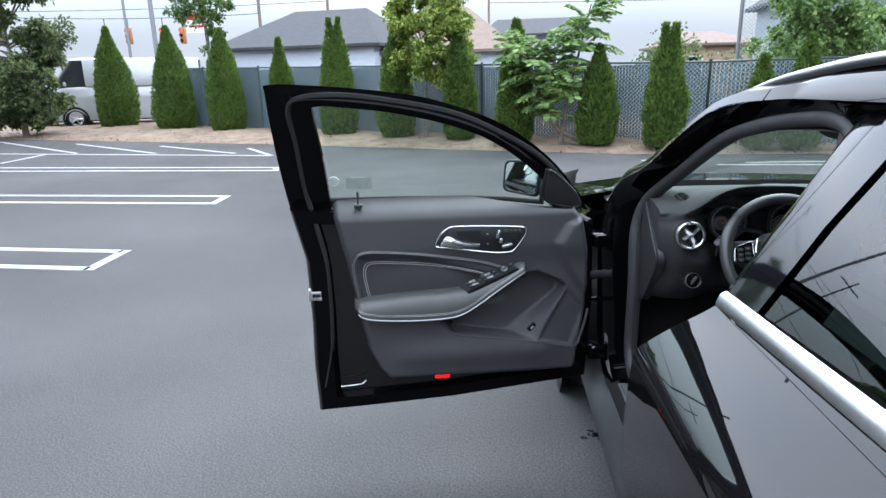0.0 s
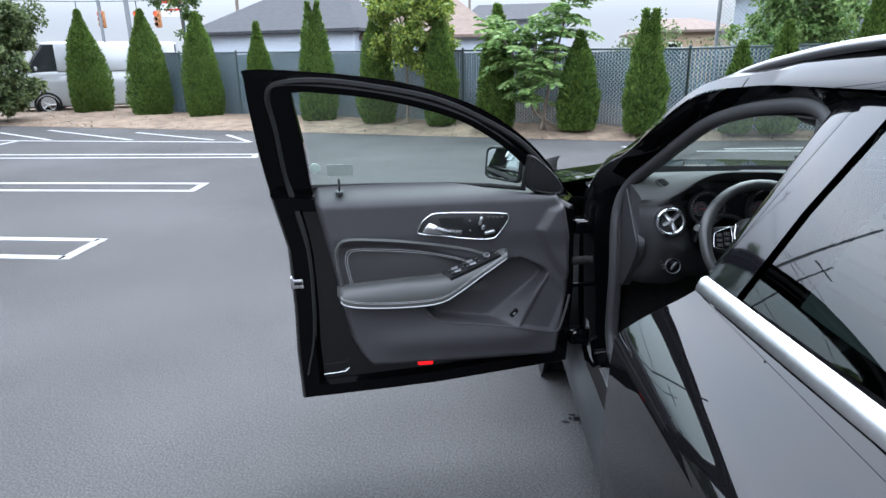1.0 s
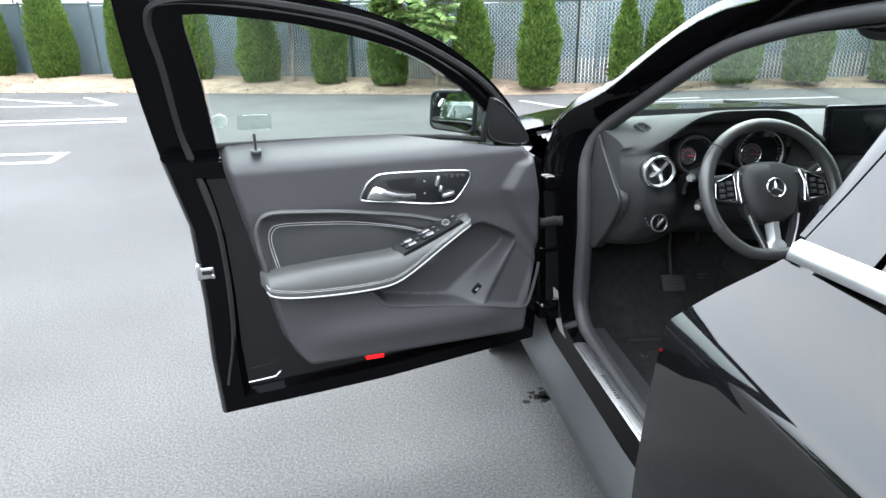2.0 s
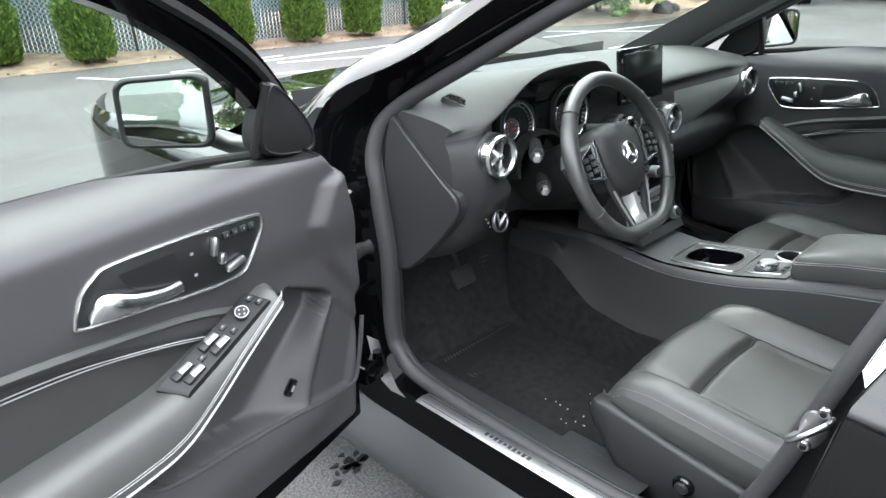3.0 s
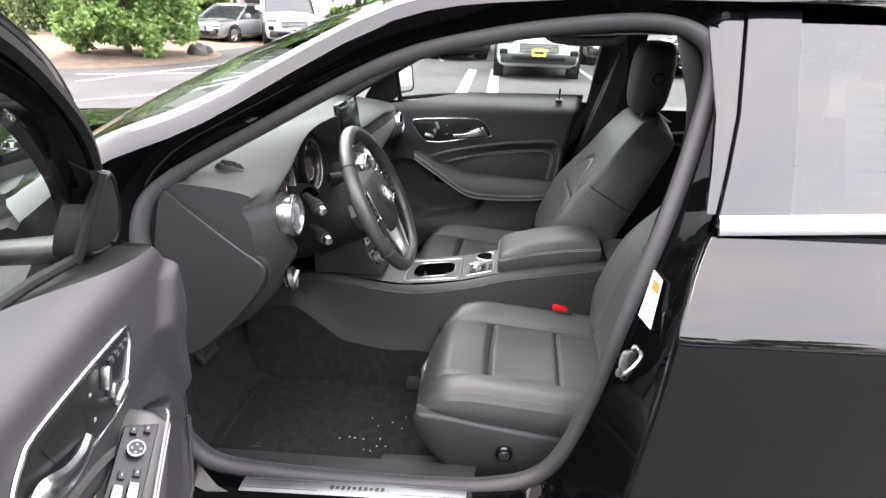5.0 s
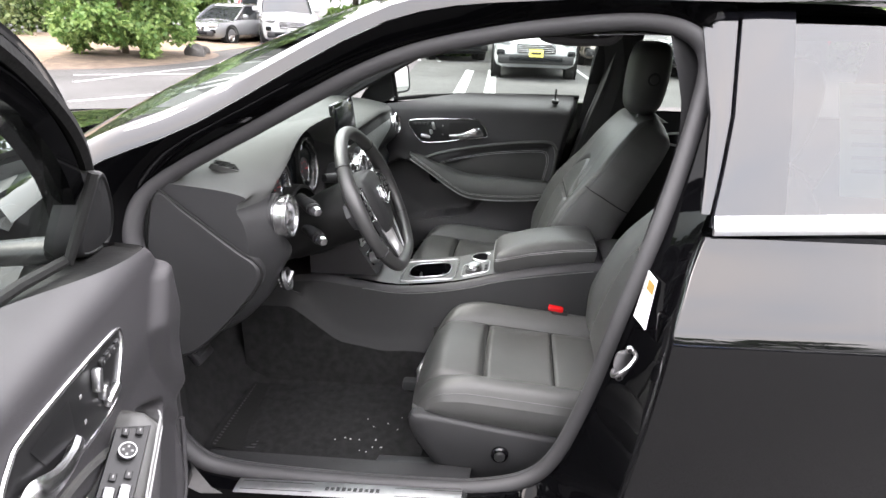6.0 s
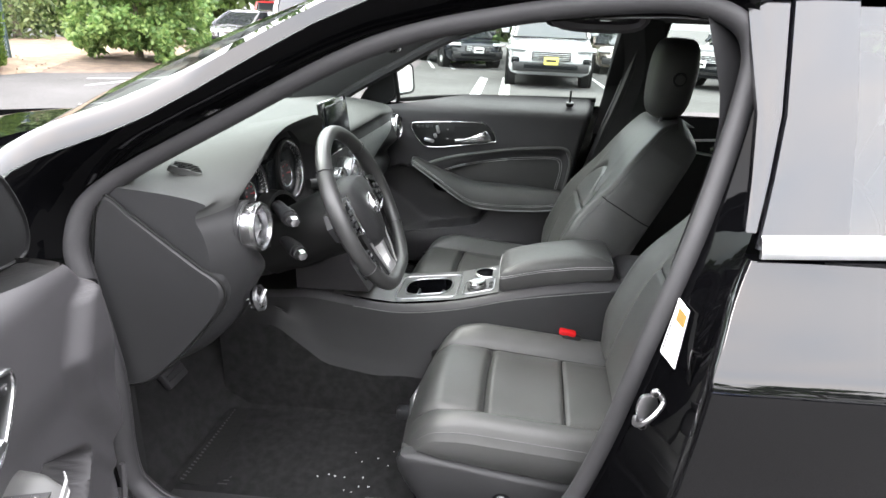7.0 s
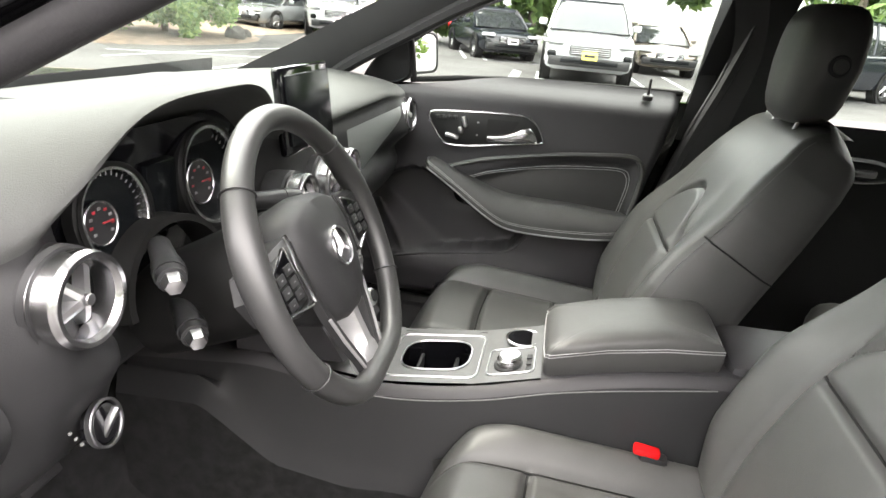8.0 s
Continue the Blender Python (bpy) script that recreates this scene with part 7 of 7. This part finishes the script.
# cup holders with silver surround
k = ccm().use(PIANO)
cupo = rounded([(-0.06, -0.185), (0.05, -0.185), (0.05, -0.315), (-0.06, -0.315)], 0.045, 6)
k.loft([[(p.x, p.y, ctop(p.y) + 0.007) for p in cupo], [(p.x * 0.96, p.y, ctop(p.y) - 0.06) for p in cupo]], caps=(False, True))
k.use(HARD)
for v in (-0.215, -0.285):
    k.box((-0.005, v, 0.60), (0.09, 0.006, 0.03), 0.002)
k.put("cup_holder", console, "open double cup holder")
k = ccm().use(SATIN)
fr = rounded([(-0.085, -0.165), (0.075, -0.165), (0.075, -0.335), (-0.085, -0.335)], 0.02, 4)
k.tube([(p.x, p.y, ctop(p.y) + 0.005) for p in fr], 0.002, 6, True)
k.tube([(p.x, p.y, ctop(p.y) + 0.006) for p in cupo], 0.0016, 6, True)
k.put("cup_surround", console, "silver cup-holder surround")
# rotary controller
RK = Matrix.Rotation(-0.15, 4, "X")
k = ccm().use(SATIN)
rk = rounded([(-0.08, -0.352), (0.012, -0.352), (0.012, -0.436), (-0.08, -0.436)], 0.012, 3)
k.tube([(p.x, p.y, ctop(p.y) + 0.005) for p in rk], 0.0016, 6, True)
k.use(CHROME).disc((-0.045, -0.39, ctop(-0.39) + 0.012), (0, 0.1, 1), 0.0225, 0.02, 32)
k.use(SATIN).disc((-0.045, -0.39, ctop(-0.39) + 0.0235), (0, 0.1, 1), 0.0195, 0.005, 32)
k.use(HARD).disc((-0.045, -0.39, ctop(-0.39) + 0.003), (0, 0.1, 1), 0.028, 0.008, 32)
k.put("rotary_knob", console, "chrome rotary controller")
for i in range(3):
    k = ccm().use(HARD)
    k.box((-0.07 + 0.022 * i, -0.426, ctop(-0.426) + 0.005), (0.016, 0.01, 0.004), 0.0015, RK)
    k.put("console_button", console)
k = ccm().use(PIANO)
k.disc((0.05, -0.41, ctop(-0.41) + 0.004), (0, 0, 1), 0.034, 0.006, 26)
k.use(SATIN).disc((0.05, -0.41, ctop(-0.41) + 0.006), (0, 0, 1), 0.036, 0.006, 26, 0.032)
k.put("coin_tray", console)
# armrest lid
k = ccm().use(LEATHER)
lid = rounded([(-0.095, -0.448), (0.095, -0.448), (0.095, -0.755), (-0.095, -0.755)], 0.035, 5)


def lidz(v):
    return 0.668 + 0.14 * (-v - 0.45)


def lidp(p, s, h, w=1.0):
    y = -0.60 + (p.y + 0.60) * s
    return (p.x * s, y, lidz(y) + h + w * 0.014 * math.sin(min(1, max(0, (y + 0.448) / -0.307)) * 3.14))


lid = cr([(*p, 0) for p in lid[::2]], 3, True)
k.loft([[lidp(p, s, h, w) for p in lid] for s, h, w in ((0.95, 0.0, 0), (0.99, 0.008, 0), (1.008, 0.026, 0.3), (1.0, 0.043, 0.8), (0.975, 0.053, 1), (0.93, 0.059, 1), (0.83, 0.064, 1), (0.65, 0.067, 1), (0.45, 0.0685, 1), (0.25, 0.069, 1), (0.08, 0.0695, 1))])
al = k.put("armrest_lid", console, "padded black leather armrest lid", 60)
k = ccm().use(THREAD)
for h in (0.041, 0.046):
    k.tube([lidp(p, 1.004, h, 0.8) for p in lid], 0.001, 5, True)
k.put("lid_stitching", al)
k = ccm().use(SOFT)
k.box((0, -0.87, 0.70), (0.19, 0.2, 0.07), 0.025)
k.put("console_rear", console)

SEAMT = mat("seam_thread", (0.1, 0.1, 0.1), 0.7)

# ---- seats ----
def seat(side, vf, name_label, extra):
    """A front seat; side -1 driver; vf: the cushion's front edge."""
    U0 = side * 0.36
    dv = vf + 0.285
    k = cm().use(LEATHER)

    def top(s, t):
        a = abs(s)
        z = 0.577 - 0.055 * t + 0.042 * math.exp(-((a - 0.83) / 0.18) ** 2) * sm(0.0, 0.3, t) - 0.022 * sm(0.9, 1.0, a) ** 2
        z += 0.014 * math.cos(min(1, a / 0.6) * 1.57) * sm(0.0, 0.15, t) - 0.10 * max(0, 1 - t / 0.17) ** 2.2
        g = 0.021 * math.exp(-((t - 0.345) / 0.016) ** 2) * (1 - sm(0.55, 0.62, a)) + 0.009 * math.exp(-((t - 0.70) / 0.010) ** 2) * (1 - sm(0.55, 0.62, a))
        g += 0.012 * math.exp(-((a - 0.61) / 0.026) ** 2) * sm(0.02, 0.12, t)
        return z - g + 0.006 * math.sin(t * 9) * (1 - sm(0.5, 0.6, a))

    def P(s, t):
        w = 0.242 - 0.04 * max(0, 1 - t / 0.2) ** 2
        return (U0 + s * w, vf - 0.50 * t + 0.015 * (1 - s * s) * (1 - t), top(s, t))
    N = 72
    k.patch(lambda a, b: P(2 * b - 1, a), 150, N)
    # skirts
    for s in (-1, 1):
        k.patch(lambda a, b: (P(s, a)[0] + s * 0.006 * math.sin(b * 3.14) - s * 0.008 * b, P(s, a)[1], P(s, a)[2] * (1 - b) + (0.515 - 0.07 * a) * b), 40, 8)
    k.patch(lambda a, b: (P(2 * a - 1, 0)[0], P(2 * a - 1, 0)[1] - 0.02 * b * b, P(2 * a - 1, 0)[2] * (1 - b) + 0.43 * b), 30, 5)
    cushion = k.put("seat_cushion", st_root, "pleated black leather cushion", 60)
    for s in (-0.965, 0.965):
        k = cm().use(SEAMT)
        k.tube([Vector(P(s, t / 40)) + Vector((0, 0, 0.0006)) for t in range(3, 41)], 0.0009, 5)
        k.put("seam", cushion)
    # creases sewn into the cushion: black tubes in the grooves stand in for their shade
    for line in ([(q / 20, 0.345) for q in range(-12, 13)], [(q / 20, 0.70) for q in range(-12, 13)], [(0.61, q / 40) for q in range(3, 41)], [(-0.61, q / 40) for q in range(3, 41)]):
        k = cm().use(SHROUD_SHADE)
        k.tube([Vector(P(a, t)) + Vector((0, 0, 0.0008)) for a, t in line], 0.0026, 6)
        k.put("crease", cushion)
    # plastic side and base
    for s in (-1, 1):
        k = cm().use(HARD)
        side_o = cr([(0.0, 0.515, 0), (-0.2, 0.49, 0), (-0.42, 0.455, 0), (-0.53, 0.445, 0), (-0.54, 0.40, 0), (-0.46, 0.345, 0), (-0.3, 0.335, 0), (-0.12, 0.345, 0), (-0.04, 0.40, 0)], 5, True)
        k.loft([[(U0 + s * (0.215 + h), vf - 0.005 + (p.x + 0.26) * q - 0.26, 0.415 + (p.y - 0.415) * q) for p in side_o] for q, h in ((1, 0), (1, 0.022), (0.95, 0.032), (0.85, 0.036))])
        k.put("seat_side", st_root, "black plastic seat side shield")
    k = cm().use(HARD)
    k.box((U0, vf - 0.27, 0.40), (0.40, 0.44, 0.09), 0.02)
    for s in (-1, 1):
        k.use(CLAD).box((U0 + s * 0.19, vf - 0.22, 0.318), (0.045, 0.62, 0.035), 0.008)
    k.put("seat_base", st_root, "seat rails and base")
    if side < 0:
        k = cm().use(PIANO)
        k.disc((-0.612, -0.506, 0.423), (-1, 0, 0), 0.021, 0.02, 24)
        k.use(HARD).disc((-0.622, -0.506, 0.423), (-1, 0, 0), 0.013, 0.012, 20)
        k.put("lumbar_knob", st_root, "round black lumbar control")
        k = cm().use(SATIN)
        k.tube([(-0.17, vf - 0.02, 0.49), (-0.36, vf + 0.012, 0.488), (-0.55, vf - 0.02, 0.49)], 0.008, 8)
        k.put("height_strip", st_root)
        k = cm().use(CLAD)
        k.box((-0.57, vf - 0.02, 0.318), (0.05, 0.12, 0.04), 0.01)
        k.put("rail_cap", st_root)
    # backrest
    A0 = Vector((0, vf - 0.455, 0.56))
    AD = Vector((0, -0.50, 0.866))
    AN = Vector((0, 0.866, 0.50))
    LB = 0.66

    def bw(t):
        return float(np.interp(t, [0, 0.15, 0.35, 0.52, 0.68, 0.84, 0.94, 1.0], [0.225, 0.252, 0.262, 0.246, 0.234, 0.212, 0.182, 0.14]))

    def bf(s, t):
        a = abs(s)
        f = 0.03 * math.exp(-((a - 0.86) / 0.2) ** 2) * sm(-0.05, 0.15, t) * (1 - sm(0.36, 0.66, t)) - 0.02 * sm(0.9, 1.0, a) ** 2
        f += 0.042 * math.sin(math.pi * min(1, max(0, t))) ** 0.8
        f += 0.016 * math.exp(-((t - 0.35) / 0.25) ** 2) * (1 - sm(0.4, 0.55, a)) + 0.012 * math.exp(-((t - 0.78) / 0.12) ** 2) * (1 - a * a)
        arc = 0.63 - 0.15 * (a / 0.5) ** 2
        f -= 0.013 * math.exp(-((t - arc) / 0.012) ** 2) * (1 - sm(0.48, 0.56, a))
        f -= 0.010 * math.exp(-((t - 0.42) / 0.010) ** 2) * (1 - sm(0.45, 0.52, a))
        f -= 0.011 * math.exp(-((a - 0.53) / 0.024) ** 2) * (1 - sm(0.46, 0.58, t))
        return f - 0.055 * max(0, (t - 0.9) / 0.1) ** 2

    k = cm().use(LEATHER)
    rings = []
    NT, NSS = 150, 76
    for i in range(NT + 1):
        t = i / NT
        w = bw(t)
        b0 = A0 + AD * LB * t
        ring = [b0 + Vector((U0 + (2 * j / NSS - 1) * w, 0, 0)) + AN * bf(2 * j / NSS - 1, t) for j in range(NSS + 1)]
        th = (0.15 - 0.03 * t) * (1 - 0.7 * max(0, (t - 0.9) / 0.1) ** 2)
        ring += [b0 + Vector((U0 + q * w * e, 0, 0)) - AN * (th * d) for q, e, d in ((1, 1.015, 0.30), (1, 1.03, 0.5), (1, 1.02, 0.75), (1, 0.97, 0.93), (1, 0.85, 1.0), (0, 0, 1.05), (-1, 0.85, 1.0), (-1, 0.97, 0.93), (-1, 1.02, 0.75), (-1, 1.03, 0.5), (-1, 1.015, 0.30))]
        rings.append(ring)
    k.loft(rings)
    back = k.put("backrest", st_root, "black leather backrest with side bolsters", 60)
    k = cm().use(THREAD)
    for s in (-0.97, 0.97):
        k = cm().use(SEAMT)
        k.tube([A0 + AD * LB * t + Vector((U0 + s * bw(t), 0, 0)) + AN * (bf(s, t) + 0.001) for t in [q / 30 for q in range(2, 29)]], 0.001, 5)
        k.put("seam", back)
    def on_back(a, t, h=0.0):
        return A0 + AD * LB * t + Vector((U0 + a * bw(t), 0, 0)) + AN * (bf(a, t) + h)

    lines = [[(q / 20, 0.63 - 0.15 * (q / 10) ** 2) for q in range(-10, 11)], [(q / 20, 0.42) for q in range(-10, 11)]]
    lines += [[(e * 0.53, q / 40) for q in range(1, 21)] for e in (-1, 1)]
    # backrest grooves: their shade is drawn with black tubes
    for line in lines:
        k = cm().use(SHROUD_SHADE)
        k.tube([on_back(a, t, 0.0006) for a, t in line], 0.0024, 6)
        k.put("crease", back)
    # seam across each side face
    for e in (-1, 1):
        k = cm().use(SHROUD_SHADE)
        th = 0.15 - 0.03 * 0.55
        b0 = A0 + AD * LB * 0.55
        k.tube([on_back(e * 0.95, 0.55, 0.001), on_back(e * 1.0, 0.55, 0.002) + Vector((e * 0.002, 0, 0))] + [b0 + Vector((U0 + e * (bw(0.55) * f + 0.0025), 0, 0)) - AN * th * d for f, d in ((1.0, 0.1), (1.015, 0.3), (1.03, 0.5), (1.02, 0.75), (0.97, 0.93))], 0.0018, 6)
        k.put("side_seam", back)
    # headrest
    HC = Vector((U0, A0.y - 0.50 * 0.66 + 0.0, 1.222))
    k = cm().use(LEATHER)
    rings = []
    for q in range(13):
        ph = -math.pi / 2 + math.pi * q / 12
        zz = 0.118 * math.copysign(abs(math.sin(ph)) ** 0.75, math.sin(ph))
        rs = abs(math.cos(ph)) ** 0.45 if q not in (0, 12) else 0.12
        ring = []
        for j in range(28):
            a = 2 * math.pi * j / 28
            cu = math.copysign(abs(math.cos(a)) ** 0.55, math.cos(a)) * 0.136 * rs * (1 - 0.12 * (zz / 0.105 < -0.3))
            cv = math.copysign(abs(math.sin(a)) ** 0.7, math.sin(a)) * 0.064 * rs
            if cv > 0:
                cv *= 1.0 + 0.0 * cu - 0.5 * (abs(cu) / 0.143) ** 3 * 0.4
            ring.append(HC + Vector((cu, cv - 0.06 * zz, zz)))
        rings.append(ring)
    k.loft(rings)
    hr = k.put("headrest", st_root, "black leather headrest", 60)
    k = cm().use(HARD)
    k.disc(HC + Vector((-side * 0.135, 0.0, 0.005)), (-side, 0, 0), 0.021, 0.012, 24)
    k.use(LEATHER).disc(HC + Vector((-side * 0.141, 0.0, 0.005)), (-side, 0, 0), 0.014, 0.006, 20)
    k.put("release_button", hr)
    for s in (-1, 1):
        k = cm().use(RAIL)
        k.tube([HC + Vector((s * 0.07, 0.015, -0.09)), HC + Vector((s * 0.07, 0.03, -0.14))], 0.0045, 8)
        k.put("headrest_post", st_root, "chrome headrest post")


st_root = tagged(new("driver_seat"), "black leather driver's seat")
st_root.parent = car
seat(-1, -0.285, "", True)
st_root = tagged(new("passenger_seat"), "black leather passenger seat")
st_root.parent = car
seat(1, -0.125, "", True)

# buckle
for u, v, lean in ((-0.155, -0.652, 0.0), (0.155, -0.50, 0.0)):
    k = cm().use(HARD)
    k.box((u, v, 0.545), (0.024, 0.05, 0.085), 0.006, Matrix.Rotation(0.15, 4, "X"))
    k.use(RED).box((u, v + 0.008, 0.592), (0.022, 0.046, 0.014), 0.004, Matrix.Rotation(0.15, 4, "X"))
    k.put("belt_buckle", car, "black belt buckle with a red button")

# rear bench
k = cm().use(LEATHER)
k.box((0, -1.42, 0.52), (1.26, 0.52, 0.18), 0.06, None, 3)
k.put("rear_bench", car, "black leather rear bench")
k = cm().use(LEATHER)
k.box((0, -1.76, 0.82), (1.26, 0.16, 0.62), 0.06, Matrix.Rotation(0.35, 4, "X"), 3)
k.put("rear_backrest", car)
k = cm().use(HARD)
k.patch(lambda a, b: (-0.66 + 1.32 * a, -1.9 - 0.02 * b, 0.4 + 0.62 * b), 4, 4)
k.patch(lambda a, b: (-0.66 + 1.32 * a, -1.9 - 0.4 * b, 1.02), 4, 4)
for s in (-1, 1):
    k.patch(lambda a, b: (s * (0.70 - 0.03 * b), -0.86 - 1.2 * a, 0.32 + 0.745 * b), 12, 6)
    k.patch(lambda a, b: (s * (0.64 - 0.1 * b), -1.72 - 0.45 * a, 1.04 + 0.38 * b), 6, 6)
k.put("rear_lining", car, "dark rear cabin lining")
# rear door handle glimpsed on the far side
k = cm().use(SATIN)
k.tube(cr([(0.665, -1.02, 0.96), (0.66, -1.1, 0.985), (0.66, -1.25, 0.985), (0.662, -1.3, 0.95), (0.662, -1.2, 0.93)], 5, True), 0.005, 6, True)
k.use(CHROME).box((0.655, -1.2, 0.955), (0.014, 0.1, 0.022), 0.006)
k.put("rear_door_handle", car, "chrome rear door handle")

# interior mirror and visors
k = cm().use(PIANO)
k.box((0.0, -0.13, 1.315), (0.24, 0.03, 0.065), 0.012, Matrix.Rotation(0.25, 4, "Z"))
k.tube([(0, -0.12, 1.33), (0, -0.04, 1.375)], 0.012, 8)
im = k.put("interior_mirror", car, "black interior mirror")
k = cm().use(MIRROR)
k.box((0.002, -0.147, 1.315), (0.225, 0.003, 0.055), 0.001, Matrix.Rotation(0.25, 4, "Z"))
k.put("mirror_glass", im)
for s in (-1, 1):
    k = cm().use(HEADL)
    k.box((s * 0.32, -0.30, 1.393), (0.36, 0.16, 0.016), 0.007, Matrix.Rotation(0.25, 4, "X"))
    k.put("sun_visor", car, "grey cloth sun visor")
    k = cm().use(SOFT)
    k.tube(cr([(s * 0.50, -0.52, 1.395), (s * 0.485, -0.54, 1.365), (s * 0.485, -0.66, 1.365), (s * 0.50, -0.68, 1.395)], 5), 0.011, 8)
    k.put("grab_handle", car)

# ---- door jamb details ----
k = cm()
plo = cr([(0.022, 0.04, 0), (0.03, 0.0, 0), (0.018, -0.042, 0), (-0.008, -0.05, 0), (-0.024, -0.01, 0), (-0.014, 0.035, 0)], 4, True)
k.use(RAIL).loft([[(-0.797 - h, -0.722 + p.x * f, 0.80 + p.y * f - 0.15 * p.x) for p in plo] for f, h in ((0.6, -0.004), (0.6, 0.002), (0.54, 0.003))])
k.use(STEEL).tube(cr([(-0.80, -0.738, 0.826), (-0.824, -0.736, 0.828), (-0.838, -0.722, 0.815), (-0.836, -0.706, 0.797), (-0.82, -0.70, 0.786), (-0.80, -0.704, 0.784)], 5), 0.0042, 10)
for y, z in ((-0.716, 0.772), (-0.728, 0.832)):
    k.disc((-0.803, y, z), (-1, 0, 0), 0.0075, 0.006, 14)
    k.use(SHROUD_SHADE).disc((-0.807, y, z), (-1, 0, 0), 0.0042, 0.004, 12)
    k.use(STEEL)
k.put("door_striker", car, "steel door striker")
k = cm().use(WHITE)
def pl(a, b, h):
    """A place on the placard on the jamb: a across, b down."""
    z = 0.956 - 0.010 * a - 0.088 * b
    p = Vector((float(np.interp(z, [0.846, 1.011], [-0.70, -0.682])), float(np.interp(z, [0.846, 1.011], [-0.726, -0.77])), z))
    q = Vector((float(np.interp(z, [0.846, 1.011], [-0.792, -0.72])), float(np.interp(z, [0.846, 1.011], [-0.775, -0.798])), z))
    return p.lerp(q, 0.36 + 0.4 * a) + Vector((-0.484, 0.876, 0)) * (0.006 + h)
k.loft([[pl(a, b, 0.0) for a, b in ((0, 0), (1, 0), (1, 1), (0, 1))], [pl(a, b, 0.0025) for a, b in ((0, 0), (1, 0), (1, 1), (0, 1))]])
k.use(AMBER).add([pl(a, b, 0.003) for a, b in ((0.3, 0.1), (0.95, 0.1), (0.95, 0.32), (0.3, 0.32))], [(0, 1, 2, 3)])
k.use(HARD).add([pl(a, b, 0.003) for a, b in ((0.06, 0.05), (0.14, 0.05), (0.14, 0.9), (0.06, 0.9))], [(0, 1, 2, 3)])
for i in range(4):
    k.use(mat("faint_print", (0.45, 0.45, 0.45), 0.6)).add([pl(a, b + 0.1 * i, 0.003) for a, b in ((0.25, 0.42), (0.9, 0.42), (0.9, 0.45), (0.25, 0.45))], [(0, 1, 2, 3)])
k.put("tyre_placard", car, "white placard with a gold square and unreadable print")
for v, z in ((-0.80, 0.90), (-0.79, 0.83), (-0.775, 0.62), (-0.765, 0.56)):
    k = cm().use(STEEL if z > 0.85 or z < 0.6 else HARD)
    k.disc((-0.80, v, z), (-1, 0, 0), 0.011, 0.012, 12)
    k.put("hinge_bolt", car)
for z in (0.60, 0.88):
    k = cm().use(JAMB)
    k.box((-0.80, -0.785, z), (0.03, 0.03, 0.06), 0.008)
    k.put("rear_hinge", car)
# front jamb: bright bracket and loose plate
k = cm().use(SATIN)
k.loft([[(-0.80, 0.19, 0.56), (-0.795, 0.155, 0.56)], [(-0.80, 0.178, 0.50), (-0.793, 0.135, 0.50)], [(-0.795, 0.155, 0.445), (-0.788, 0.105, 0.44)], [(-0.79, 0.13, 0.424), (-0.783, 0.085, 0.42)]], False)
k.put("jamb_cover", car, "bright grey jamb cover")
k = Mesh().use(TYRE)
r8 = random.Random(8)
for i in range(26):
    a = (-0.80 + r8.gauss(0, 0.035), 0.385 + r8.gauss(0, 0.02))
    q = [(a[0] + r8.uniform(0.006, 0.02) * math.cos(j), a[1] + r8.uniform(0.004, 0.012) * math.sin(j)) for j in range(6)]
    k.loft([[(*p, 0.0005) for p in q], [(*p, 0.004) for p in q]])
k.put("oil_spots", None, "small dark spots on the asphalt by the sill", 0, "stain", "", "stuff")
